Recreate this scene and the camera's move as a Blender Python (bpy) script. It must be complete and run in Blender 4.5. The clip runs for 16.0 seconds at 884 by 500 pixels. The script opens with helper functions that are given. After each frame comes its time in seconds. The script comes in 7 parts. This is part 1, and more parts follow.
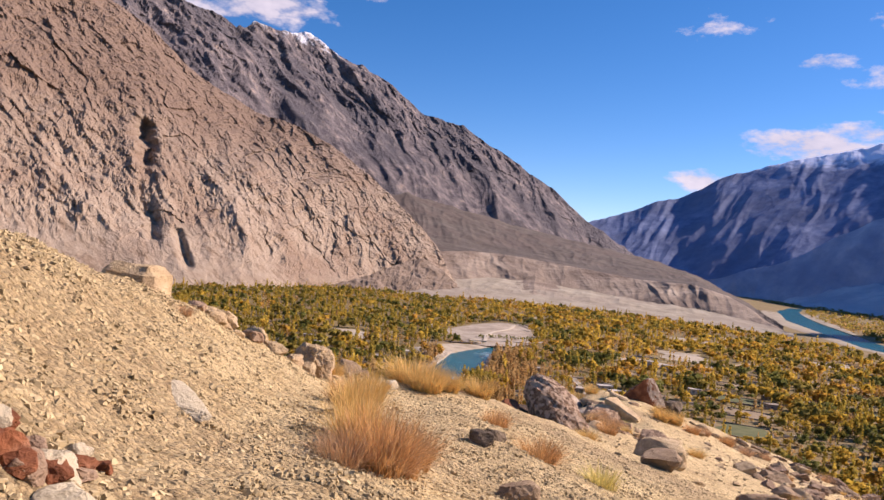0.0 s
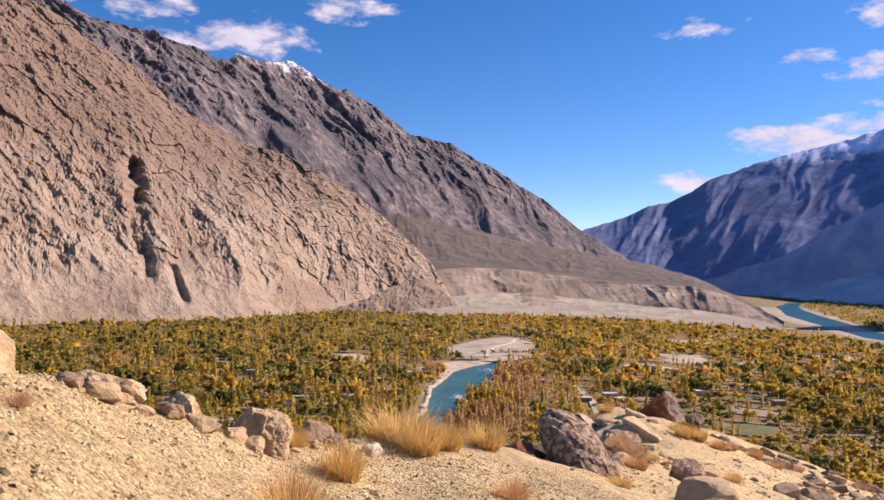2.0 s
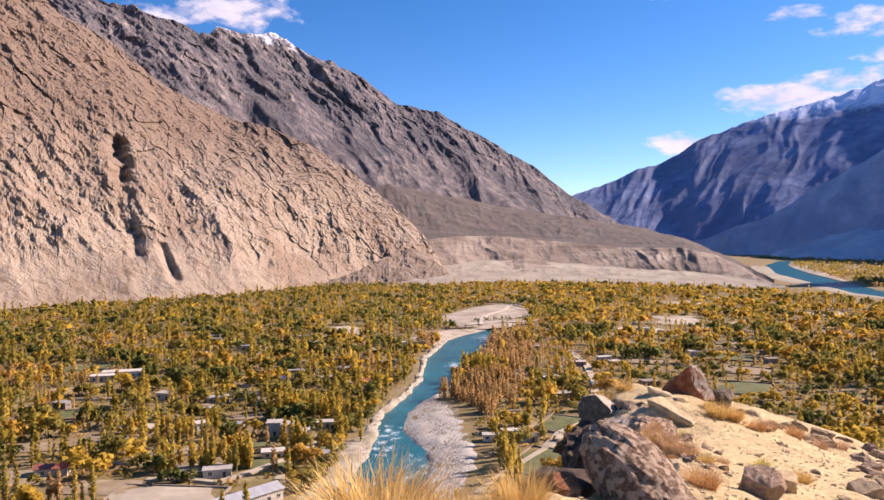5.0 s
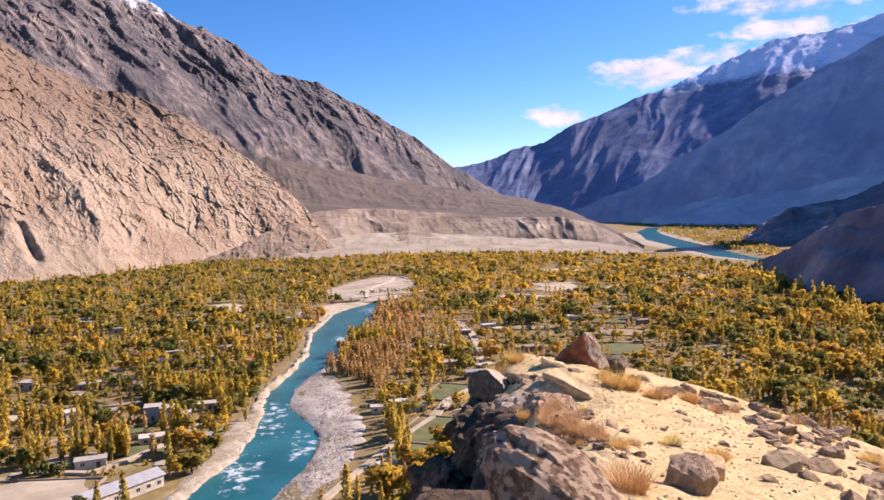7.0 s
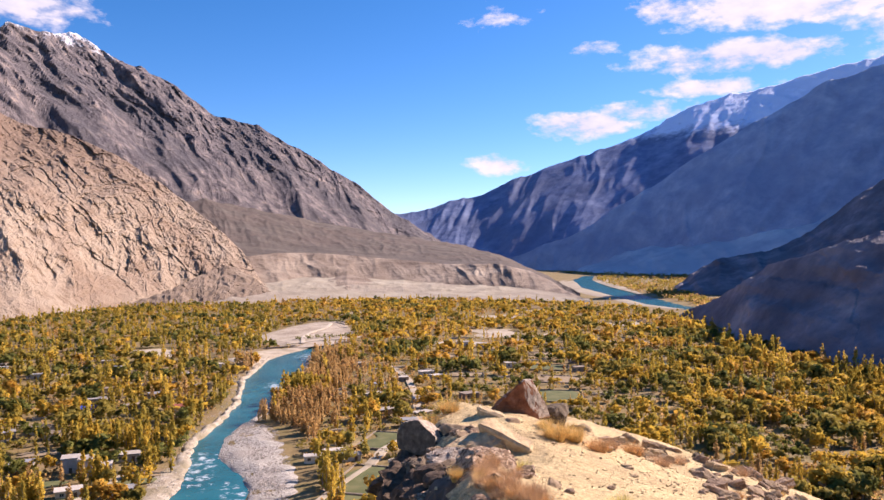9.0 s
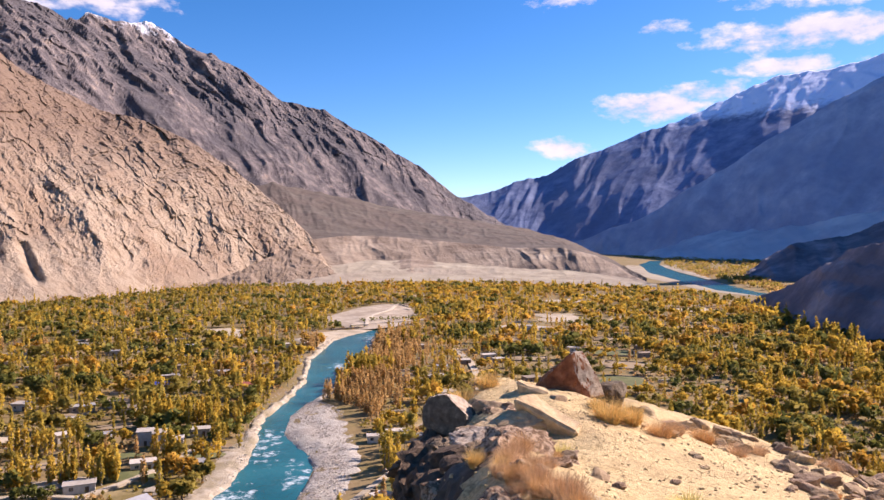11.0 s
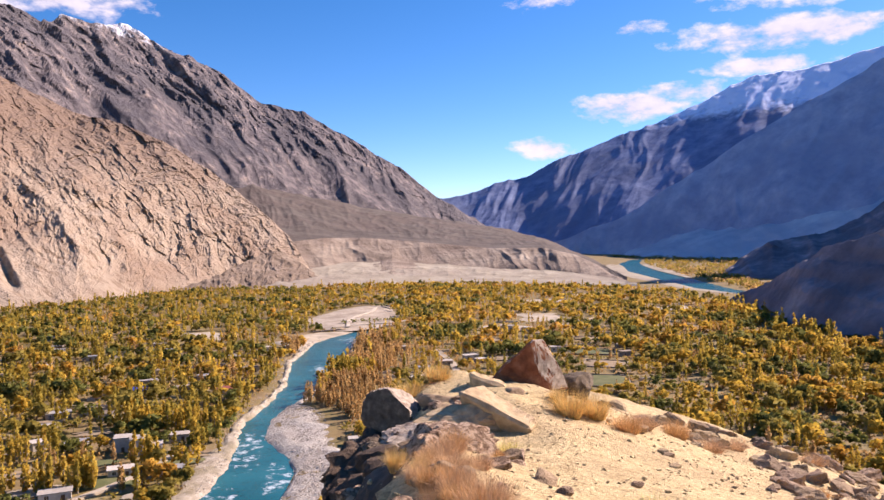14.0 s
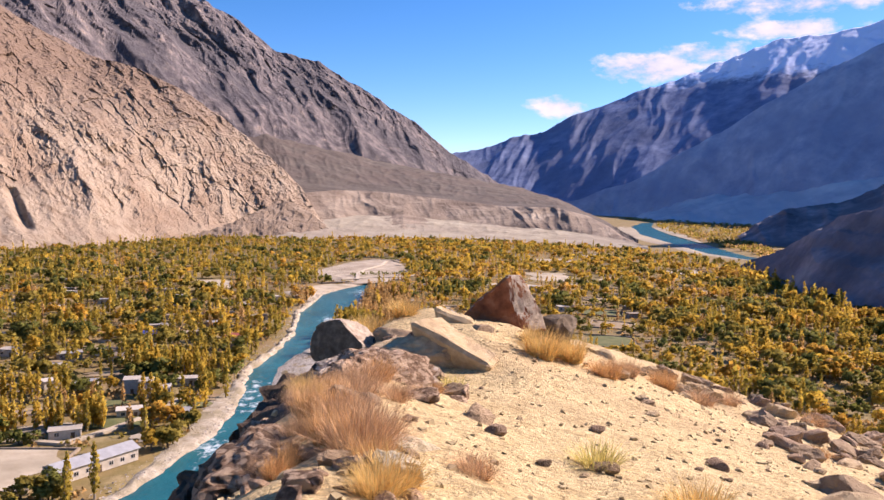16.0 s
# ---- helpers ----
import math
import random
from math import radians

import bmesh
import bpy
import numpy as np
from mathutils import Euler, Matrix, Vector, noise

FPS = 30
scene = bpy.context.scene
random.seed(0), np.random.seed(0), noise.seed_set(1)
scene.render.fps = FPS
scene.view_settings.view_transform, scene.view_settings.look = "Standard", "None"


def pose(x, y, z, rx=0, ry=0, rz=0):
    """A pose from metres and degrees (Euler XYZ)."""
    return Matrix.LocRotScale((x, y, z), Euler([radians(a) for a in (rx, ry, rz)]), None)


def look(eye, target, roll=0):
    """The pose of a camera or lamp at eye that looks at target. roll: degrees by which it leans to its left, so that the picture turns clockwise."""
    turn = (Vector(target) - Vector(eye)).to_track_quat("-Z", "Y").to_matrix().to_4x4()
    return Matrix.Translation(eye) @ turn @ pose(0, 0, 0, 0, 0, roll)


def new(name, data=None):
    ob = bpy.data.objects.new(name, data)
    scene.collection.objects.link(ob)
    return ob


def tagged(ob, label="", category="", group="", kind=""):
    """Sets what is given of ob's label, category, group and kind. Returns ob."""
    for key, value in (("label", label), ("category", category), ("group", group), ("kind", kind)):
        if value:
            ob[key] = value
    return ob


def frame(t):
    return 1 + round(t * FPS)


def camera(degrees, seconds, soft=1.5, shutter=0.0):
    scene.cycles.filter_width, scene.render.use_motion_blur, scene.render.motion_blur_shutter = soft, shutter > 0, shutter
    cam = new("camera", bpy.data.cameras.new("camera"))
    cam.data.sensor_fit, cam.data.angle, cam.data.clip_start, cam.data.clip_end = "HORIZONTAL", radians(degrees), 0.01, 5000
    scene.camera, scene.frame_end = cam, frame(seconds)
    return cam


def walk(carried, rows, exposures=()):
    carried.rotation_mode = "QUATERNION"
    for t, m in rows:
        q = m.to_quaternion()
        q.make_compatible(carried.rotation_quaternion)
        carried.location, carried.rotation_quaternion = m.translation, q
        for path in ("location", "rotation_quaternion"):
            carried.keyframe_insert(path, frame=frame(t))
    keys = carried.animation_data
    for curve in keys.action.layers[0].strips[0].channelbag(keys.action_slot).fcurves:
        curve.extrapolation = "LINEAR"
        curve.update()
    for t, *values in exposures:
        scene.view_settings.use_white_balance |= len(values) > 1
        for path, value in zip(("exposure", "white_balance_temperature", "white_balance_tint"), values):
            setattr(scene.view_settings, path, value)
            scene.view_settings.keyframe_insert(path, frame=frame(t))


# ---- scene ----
# camera: carried slowly along the crest of the ridge
cam = camera(61.69, 16.0)
PATH = [
    (0.0, pose(0.002, 0.001, 80.004, 90.07, -5.53, -1.67)),
    (0.5, pose(0.017, 0.261, 80.035, 90.45, -3.65, -2.70)),
    (1.0, pose(0.028, 0.506, 80.068, 91.23, -2.98, -1.53)),
    (1.5, pose(0.059, 0.716, 80.074, 90.81, -0.57, -4.18)),
    (2.0, pose(0.092, 1.065, 80.028, 91.49, -1.67, -1.98)),
    (2.5, pose(0.126, 1.397, 80.039, 91.10, -1.70, -2.83)),
    (3.0, pose(0.146, 1.676, 80.063, 89.73, -0.76, -5.53)),
    (3.5, pose(0.154, 2.070, 80.064, 91.00, -0.35, -4.43)),
    (4.0, pose(0.127, 2.413, 80.048, 90.03, -0.83, -3.39)),
    (4.2, pose(0.125, 2.538, 80.029, 90.12, -0.43, -3.08)),
    (6.3, pose(0.276, 3.901, 79.839, 87.11, 0.50, -2.73)),
    (6.5, pose(0.316, 4.091, 79.815, 87.25, 1.19, -6.69)),
    (7.0, pose(0.397, 4.349, 79.793, 86.89, 1.14, -11.62)),
    (7.5, pose(0.410, 4.424, 79.788, 85.21, -1.44, -15.54)),
    (8.0, pose(0.505, 4.647, 79.753, 86.51, -0.31, -18.03)),
    (8.5, pose(0.614, 4.961, 79.693, 88.26, -0.22, -17.28)),
    (9.0, pose(0.709, 5.185, 79.637, 90.39, 0.24, -16.31)),
    (9.5, pose(0.829, 5.398, 79.556, 87.74, -0.17, -12.85)),
    (10.0, pose(0.954, 5.621, 79.473, 89.66, 0.05, -13.09)),
    (10.2, pose(1.128, 5.939, 79.397, 89.84, 0.16, -12.15)),
    (12.3, pose(1.682, 6.790, 79.140, 87.66, -0.23, -10.59)),
    (12.5, pose(1.753, 6.828, 79.152, 88.22, 0.14, -8.85)),
    (13.0, pose(1.891, 6.972, 79.062, 89.26, 0.46, -8.77)),
    (13.5, pose(1.970, 7.198, 78.976, 88.18, 0.65, -13.85)),
    (14.0, pose(2.122, 7.431, 78.909, 89.22, 0.55, -12.84)),
    (14.5, pose(2.289, 7.625, 78.824, 90.26, -1.25, -14.29)),
    (15.0, pose(2.464, 7.787, 78.710, 90.00, -0.57, -13.57)),
    (15.5, pose(2.666, 7.972, 78.613, 86.66, -1.68, -12.59)),
    (16.0, pose(2.780, 8.200, 78.526, 85.83, -1.43, -11.89)),
]
walk(cam, PATH, [(0.0, 0.58, 6950, 30), (4.0, 0.79, 6950, 30), (7.0, 0.92, 6950, 30), (16.0, 0.92, 6950, 30)])

# ---- light: low autumn sun over the right-hand mountains, clear sky with a few clouds ----
SUN_AZ, SUN_EL = 73.0, 33.0
world = bpy.data.worlds.new("sky")
scene.world = world
world.use_nodes = True
wn, wl = world.node_tree.nodes, world.node_tree.links
wn.clear()


def wmath(op, a, b=None, c=None, clamp=False):
    n = wn.new("ShaderNodeMath")
    n.operation, n.use_clamp = op, clamp
    for k, v in enumerate((a, b, c)):
        if v is None:
            continue
        if isinstance(v, (int, float)):
            n.inputs[k].default_value = v
        else:
            wl.new(v, n.inputs[k])
    return n.outputs[0]


sky = wn.new("ShaderNodeTexSky")
sky.sky_type, sky.sun_disc = "NISHITA", False
sky.sun_elevation, sky.sun_rotation = radians(SUN_EL), radians(SUN_AZ)
sky.altitude, sky.air_density, sky.dust_density, sky.ozone_density = 2800, 0.95, 1.1, 2.2
coord = wn.new("ShaderNodeTexCoord")
sep = wn.new("ShaderNodeSeparateXYZ")
wl.new(coord.outputs["Generated"], sep.inputs[0])
az_deg = wmath("MULTIPLY", wmath("ARCTAN2", sep.outputs[0], sep.outputs[1]), 180 / math.pi)
el_deg = wmath("MULTIPLY", wmath("ARCSINE", sep.outputs[2]), 180 / math.pi)
puff = wn.new("ShaderNodeTexNoise")
puff.inputs["Scale"].default_value, puff.inputs["Detail"].default_value, puff.inputs["Roughness"].default_value = 13.0, 9.0, 0.62
squash = wn.new("ShaderNodeMapping")
squash.inputs["Scale"].default_value = (1, 1, 2.2)
wl.new(coord.outputs["Generated"], squash.inputs[0])
wl.new(squash.outputs[0], puff.inputs["Vector"])
# clouds: azimuth, elevation, half width, half height, density
CLOUDS = [
    (-15.0, 16.4, 5.5, 1.6, 1.3), (-11.8, 16.9, 2.6, 1.5, 1.3), (-6.0, 19.2, 3.6, 1.2, 1.3), (-20.5, 18.0, 4.5, 1.5, 1.2),
    (27.2, 9.7, 4.6, 1.25, 1.6), (31.5, 10.6, 4.5, 0.8, 1.3), (36.5, 12.0, 5.0, 0.7, 1.2), (20.8, 7.0, 2.4, 0.9, 1.1),
    (27.0, 15.2, 2.6, 0.7, 1.0), (38.5, 13.9, 8.5, 1.35, 1.6), (42.0, 17.3, 9.0, 1.9, 1.4), (33.5, 17.6, 3.0, 1.0, 1.0),
    (20.7, 17.7, 1.6, 0.5, 0.15), (52.0, 14.5, 8.0, 2.5, 1.3), (-42.0, 22.0, 9.0, 3.0, 1.2), (90.0, 30.0, 14.0, 5.0, 1.2), (-100.0, 26.0, 18.0, 6.0, 1.2)]
total = None
for a, e, w, h, dens in CLOUDS:
    dx = wmath("DIVIDE", wmath("SUBTRACT", az_deg, a), w)
    dy = wmath("DIVIDE", wmath("SUBTRACT", el_deg, e), h)
    fall = wmath("MULTIPLY", wmath("SUBTRACT", 1.0, wmath("ADD", wmath("MULTIPLY", dx, dx), wmath("MULTIPLY", dy, dy))), dens)
    fall = wmath("MAXIMUM", fall, -3.0)
    total = fall if total is None else wmath("MAXIMUM", total, fall)
cover = wmath("ADD", wmath("MULTIPLY", total, 0.72), wmath("MULTIPLY", wmath("SUBTRACT", puff.outputs[0], 0.52), 5.6))
cover = wmath("MULTIPLY", wmath("SUBTRACT", cover, 0.0), 1.25, clamp=True)
cover = wmath("MULTIPLY", wmath("POWER", cover, 1.1), 0.93)
mixc = wn.new("ShaderNodeMix")
mixc.data_type = "RGBA"
wl.new(cover, mixc.inputs[0])
richer = wn.new("ShaderNodeHueSaturation")
richer.inputs["Saturation"].default_value, richer.inputs["Value"].default_value = 1.36, 1.09
wl.new(sky.outputs[0], richer.inputs["Color"])
wl.new(richer.outputs[0], mixc.inputs[6])
body = wn.new("ShaderNodeMix")
body.data_type = "RGBA"
wl.new(wmath("MULTIPLY", wmath("SUBTRACT", puff.outputs[0], 0.42), 4.0, clamp=True), body.inputs[0])
body.inputs[6].default_value, body.inputs[7].default_value = (4.1, 4.35, 5.2, 1), (5.6, 5.7, 6.3, 1)
wl.new(body.outputs[2], mixc.inputs[7])
bg = wn.new("ShaderNodeBackground")
bg.inputs[1].default_value = 0.098
wl.new(mixc.outputs[2], bg.inputs[0])
wout = wn.new("ShaderNodeOutputWorld")
wl.new(bg.outputs[0], wout.inputs[0])

sun = new("sun", bpy.data.lights.new("sun", "SUN"))
sun.data.energy, sun.data.angle, sun.data.color = 5.0, radians(0.55), (1.0, 0.93, 0.82)
sun_dir = Vector((math.sin(radians(SUN_AZ)) * math.cos(radians(SUN_EL)), math.cos(radians(SUN_AZ)) * math.cos(radians(SUN_EL)), math.sin(radians(SUN_EL))))
sun.matrix_world = look((0, 0, 300), Vector((0, 0, 300)) - sun_dir)


# ---- materials ----
PALE = 0.76      # share of light that the palest stops below give back, for all natural surfaces alike


def toned(c):
    return tuple(PALE * q for q in c)


def material(name, stops, scale=1.0, rough=0.9, bump=0.0, bump_scale=None, detail=6.0, stretch=(1, 1, 1), tilt=(0, 0, 0), second=None, spread=0.0,
             per="object", island=0.0, metal=0.0, spec=0.3, bump_dist=0.05, snow=None, translucent=0.0, position=False, cap=(0.8, 0.83, 0.88), cracks_=None):
    """A rough natural surface: noise through colour stops, a second scale of stains, per-piece variation and bump."""
    m = bpy.data.materials.new(name)
    m.use_nodes = True
    n, l = m.node_tree.nodes, m.node_tree.links
    b = n["Principled BSDF"]
    b.inputs["Roughness"].default_value, b.inputs["Metallic"].default_value = rough, metal
    b.inputs["Specular IOR Level"].default_value = spec
    tc = n.new("ShaderNodeTexCoord")
    geo = n.new("ShaderNodeNewGeometry")
    src = geo.outputs["Position"] if position else tc.outputs["Object"]
    mp = n.new("ShaderNodeMapping")
    mp.inputs["Rotation"].default_value = [radians(a) for a in tilt]
    mp.inputs["Scale"].default_value = stretch
    mp.vector_type = "TEXTURE"
    l.new(src, mp.inputs[0])
    tex = n.new("ShaderNodeTexNoise")
    tex.inputs["Scale"].default_value, tex.inputs["Detail"].default_value, tex.inputs["Roughness"].default_value = scale, detail, 0.62
    l.new(mp.outputs[0], tex.inputs["Vector"])
    ramp = n.new("ShaderNodeValToRGB")
    els = ramp.color_ramp.elements
    while len(els) < len(stops):
        els.new(0.5)
    for e, (at, c) in zip(els, stops):
        e.position, e.color = at, (*toned(c), 1)
    l.new(tex.outputs[0], ramp.inputs[0])
    col = ramp.outputs[0]
    if second:
        colour2, scale2, lo, hi, most = second
        t2 = n.new("ShaderNodeTexNoise")
        t2.inputs["Scale"].default_value, t2.inputs["Detail"].default_value = scale2, 5.0
        l.new(src, t2.inputs["Vector"])
        mr = n.new("ShaderNodeMapRange")
        for k, v in enumerate((lo, hi, 0.0, most)):
            mr.inputs[k + 1].default_value = v
        l.new(t2.outputs[0], mr.inputs[0])
        mx = n.new("ShaderNodeMix")
        mx.data_type = "RGBA"
        l.new(mr.outputs[0], mx.inputs[0])
        l.new(col, mx.inputs[6])
        mx.inputs[7].default_value = (*toned(colour2), 1)
        col = mx.outputs[2]
    if spread or island:
        hs = n.new("ShaderNodeHueSaturation")
        if spread:
            oi = n.new("ShaderNodeObjectInfo")
            r = oi.outputs["Random"]
            amount = spread
        else:
            r = geo.outputs["Random Per Island"]
            amount = island
        mr = n.new("ShaderNodeMapRange")
        mr.inputs[3].default_value, mr.inputs[4].default_value = 1 - amount, 1 + amount
        l.new(r, mr.inputs[0])
        l.new(mr.outputs[0], hs.inputs["Value"])
        l.new(col, hs.inputs["Color"])
        col = hs.outputs[0]
    if snow:
        height, width, scale3, amount = snow
        sp = n.new("ShaderNodeSeparateXYZ")
        l.new(geo.outputs["Position"], sp.inputs[0])
        t3 = n.new("ShaderNodeTexNoise")
        t3.inputs["Scale"].default_value, t3.inputs["Detail"].default_value, t3.inputs["Roughness"].default_value = scale3, 8.0, 0.7
        l.new(geo.outputs["Position"], t3.inputs["Vector"])
        ma = n.new("ShaderNodeMath")
        ma.operation = "MULTIPLY_ADD"
        ma.inputs[1].default_value = amount
        l.new(t3.outputs[0], ma.inputs[0])
        l.new(sp.outputs[2], ma.inputs[2])
        mr = n.new("ShaderNodeMapRange")
        mr.inputs[1].default_value, mr.inputs[2].default_value = height + amount * 0.5 - width, height + amount * 0.5 + width
        l.new(ma.outputs[0], mr.inputs[0])
        mx = n.new("ShaderNodeMix")
        mx.data_type = "RGBA"
        l.new(mr.outputs[0], mx.inputs[0])
        l.new(col, mx.inputs[6])
        mx.inputs[7].default_value = (*cap, 1)
        col = mx.outputs[2]
    if cracks_:
        colour3, scale4, lo, hi, most = cracks_
        t5 = n.new("ShaderNodeTexNoise")
        t5.noise_type = "RIDGED_MULTIFRACTAL"
        t5.inputs["Scale"].default_value, t5.inputs["Detail"].default_value, t5.inputs["Roughness"].default_value = scale4, 6.0, 0.6
        l.new(mp.outputs[0], t5.inputs["Vector"])
        mr = n.new("ShaderNodeMapRange")
        for k, v in enumerate((lo, hi, 0.0, most)):
            mr.inputs[k + 1].default_value = v
        l.new(t5.outputs[0], mr.inputs[0])
        mx = n.new("ShaderNodeMix")
        mx.data_type = "RGBA"
        l.new(mr.outputs[0], mx.inputs[0])
        l.new(col, mx.inputs[6])
        mx.inputs[7].default_value = (*toned(colour3), 1)
        col = mx.outputs[2]
    l.new(col, b.inputs["Base Color"])
    if bump:
        t4 = n.new("ShaderNodeTexNoise")
        t4.inputs["Scale"].default_value, t4.inputs["Detail"].default_value, t4.inputs["Roughness"].default_value = bump_scale or scale * 3, 8.0, 0.65
        l.new(mp.outputs[0], t4.inputs["Vector"])
        bp = n.new("ShaderNodeBump")
        bp.inputs["Strength"].default_value, bp.inputs["Distance"].default_value = bump, bump_dist
        l.new(t4.outputs[0], bp.inputs["Height"])
        l.new(bp.outputs[0], b.inputs["Normal"])
    if translucent:
        b.inputs["Subsurface Weight"].default_value = 0.0
        tr = n.new("ShaderNodeBsdfTranslucent")
        l.new(col, tr.inputs[0])
        ms = n.new("ShaderNodeMixShader")
        ms.inputs[0].default_value = translucent
        l.new(b.outputs[0], ms.inputs[1])
        l.new(tr.outputs[0], ms.inputs[2])
        l.new(ms.outputs[0], n["Material Output"].inputs[0])
    return m


M_CLIFF = material("sunlit_cliff_rock", [(0.28, (0.192, 0.127, 0.085)), (0.40, (0.355, 0.26, 0.18)), (0.52, (0.509, 0.404, 0.3)), (0.62, (0.422, 0.321, 0.228)), (0.76, (0.288, 0.204, 0.14))], 0.07, 0.95, 1.0,
                   0.30, 12.0, (2.2, 1, 1), (0, 48, 0), ((0.346, 0.24, 0.165), 0.008, 0.46, 0.64, 0.75), bump_dist=3.0, snow=(225, 85, 0.014, 280), cap=(0.206, 0.142, 0.1),
                   cracks_=((0.23, 0.15, 0.105), 0.06, 0.62, 0.95, 0.5), position=True)
M_DARK = material("grey_brown_mountain_rock", [(0.3, (0.082, 0.073, 0.082)), (0.46, (0.158, 0.136, 0.140)), (0.57, (0.25, 0.212, 0.205)), (0.68, (0.44, 0.345, 0.285))], 0.026, 0.95, 1.0,
                  0.09, 12.0, (1, 1, 2.2), (0, 30, 0), ((0.10, 0.094, 0.105), 0.004, 0.46, 0.60, 0.7), bump_dist=9.0, snow=(915, 28, 0.02, 300),
                  cracks_=((0.30, 0.255, 0.225), 0.011, 0.55, 0.95, 0.5), position=True)
# Distance haze painted in as pale blue rock and snow colours.
M_FAR = material("hazy_far_mountain_rock", [(0.36, (0.137, 0.193, 0.355)), (0.47, (0.191, 0.257, 0.444)), (0.55, (0.245, 0.313, 0.503)), (0.66, (0.324, 0.394, 0.593))], 0.009, 0.95, 0.5,
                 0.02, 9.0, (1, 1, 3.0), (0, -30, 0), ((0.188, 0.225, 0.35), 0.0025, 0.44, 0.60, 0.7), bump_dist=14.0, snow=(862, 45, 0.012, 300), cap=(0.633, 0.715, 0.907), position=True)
# Earth colour lifted to pale blue, in place of haze.
M_SPUR = material("hazy_spur_earth", [(0.34, (0.331, 0.399, 0.568)), (0.48, (0.423, 0.494, 0.666)), (0.57, (0.497, 0.56, 0.715)), (0.70, (0.662, 0.712, 0.823))], 0.013, 0.95, 0.6,
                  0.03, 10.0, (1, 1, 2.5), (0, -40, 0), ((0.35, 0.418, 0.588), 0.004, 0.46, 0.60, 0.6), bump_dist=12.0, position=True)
# Pale scree, paled further with painted haze.
M_FOOT = material("hazy_far_scree", [(0.36, (0.56, 0.571, 0.663)), (0.5, (0.728, 0.721, 0.78)), (0.64, (0.924, 0.898, 0.91))], 0.006, 0.95, 0.4,
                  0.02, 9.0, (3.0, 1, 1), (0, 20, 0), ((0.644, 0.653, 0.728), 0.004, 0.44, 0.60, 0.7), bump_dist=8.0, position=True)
# Bluish rock tone holds painted haze; the snow is real.
M_SNOW = material("hazy_snowy_peak_rock", [(0.3, (0.33, 0.36, 0.45)), (0.6, (0.47, 0.49, 0.56))], 0.006, 0.9, 0.4,
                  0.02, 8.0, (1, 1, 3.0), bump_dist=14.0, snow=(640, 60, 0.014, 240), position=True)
# Blue-violet tint carries the haze and shade of these hills.
M_SHADE = material("shade_tinted_hillside_earth", [(0.38, (0.153, 0.148, 0.18)), (0.48, (0.222, 0.211, 0.254)), (0.56, (0.306, 0.288, 0.326)), (0.66, (0.49, 0.45, 0.475))], 0.016, 0.95, 0.8,
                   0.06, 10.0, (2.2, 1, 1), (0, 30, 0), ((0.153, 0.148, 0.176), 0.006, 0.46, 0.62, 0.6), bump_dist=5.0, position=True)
M_FAN = material("brown_alluvial_fan", [(0.3, (0.0968, 0.0762, 0.0613)), (0.5, (0.134, 0.109, 0.0902)), (0.72, (0.207, 0.176, 0.148))], 0.012, 0.95, 0.4,
                 0.07, 9.0, (2.0, 1, 0.5), (0, 6, 0), ((0.156, 0.115, 0.0943), 0.005, 0.45, 0.6, 0.6), bump_dist=6.0, position=True)
M_BLUFF = material("pale_bluff_sediment", [(0.3, (0.216, 0.16, 0.12)), (0.46, (0.346, 0.27, 0.202)), (0.58, (0.464, 0.375, 0.285)), (0.74, (0.594, 0.49, 0.377))], 0.02, 0.95, 0.8,
                   0.09, 10.0, (1, 1, 1.6), (0, 30, 0), ((0.227, 0.165, 0.124), 0.007, 0.45, 0.62, 0.7), bump_dist=4.0, position=True)
M_APRON = material("pale_gravel_apron", [(0.3, (0.316, 0.266, 0.19)), (0.5, (0.456, 0.394, 0.294)), (0.75, (0.558, 0.494, 0.38))], 0.02, 0.95, 0.5,
                   0.2, 8.0, second=((0.36, 0.29, 0.23), 0.006, 0.48, 0.62, 0.5), bump_dist=1.5, position=True)
M_VALLEY = material("orchard_floor_earth", [(0.32, (0.188, 0.125, 0.05)), (0.45, (0.319, 0.225, 0.0938)), (0.55, (0.237, 0.181, 0.0625)), (0.72, (0.525, 0.4, 0.213))], 0.045, 0.95, 0.5,
                    0.6, 8.0, second=((0.325, 0.231, 0.125), 0.012, 0.5, 0.65, 0.7), bump_dist=0.6, position=True)
M_HILL = material("pale_gravel_soil", [(0.28, (0.464, 0.32, 0.144)), (0.43, (0.717, 0.53, 0.264)), (0.58, (0.868, 0.67, 0.354)), (0.74, (0.637, 0.455, 0.22))], 9.0, 0.95, 1.0,
                  26.0, 9.0, second=((0.495, 0.345, 0.182), 0.7, 0.47, 0.66, 0.55), bump_dist=0.03, position=True)


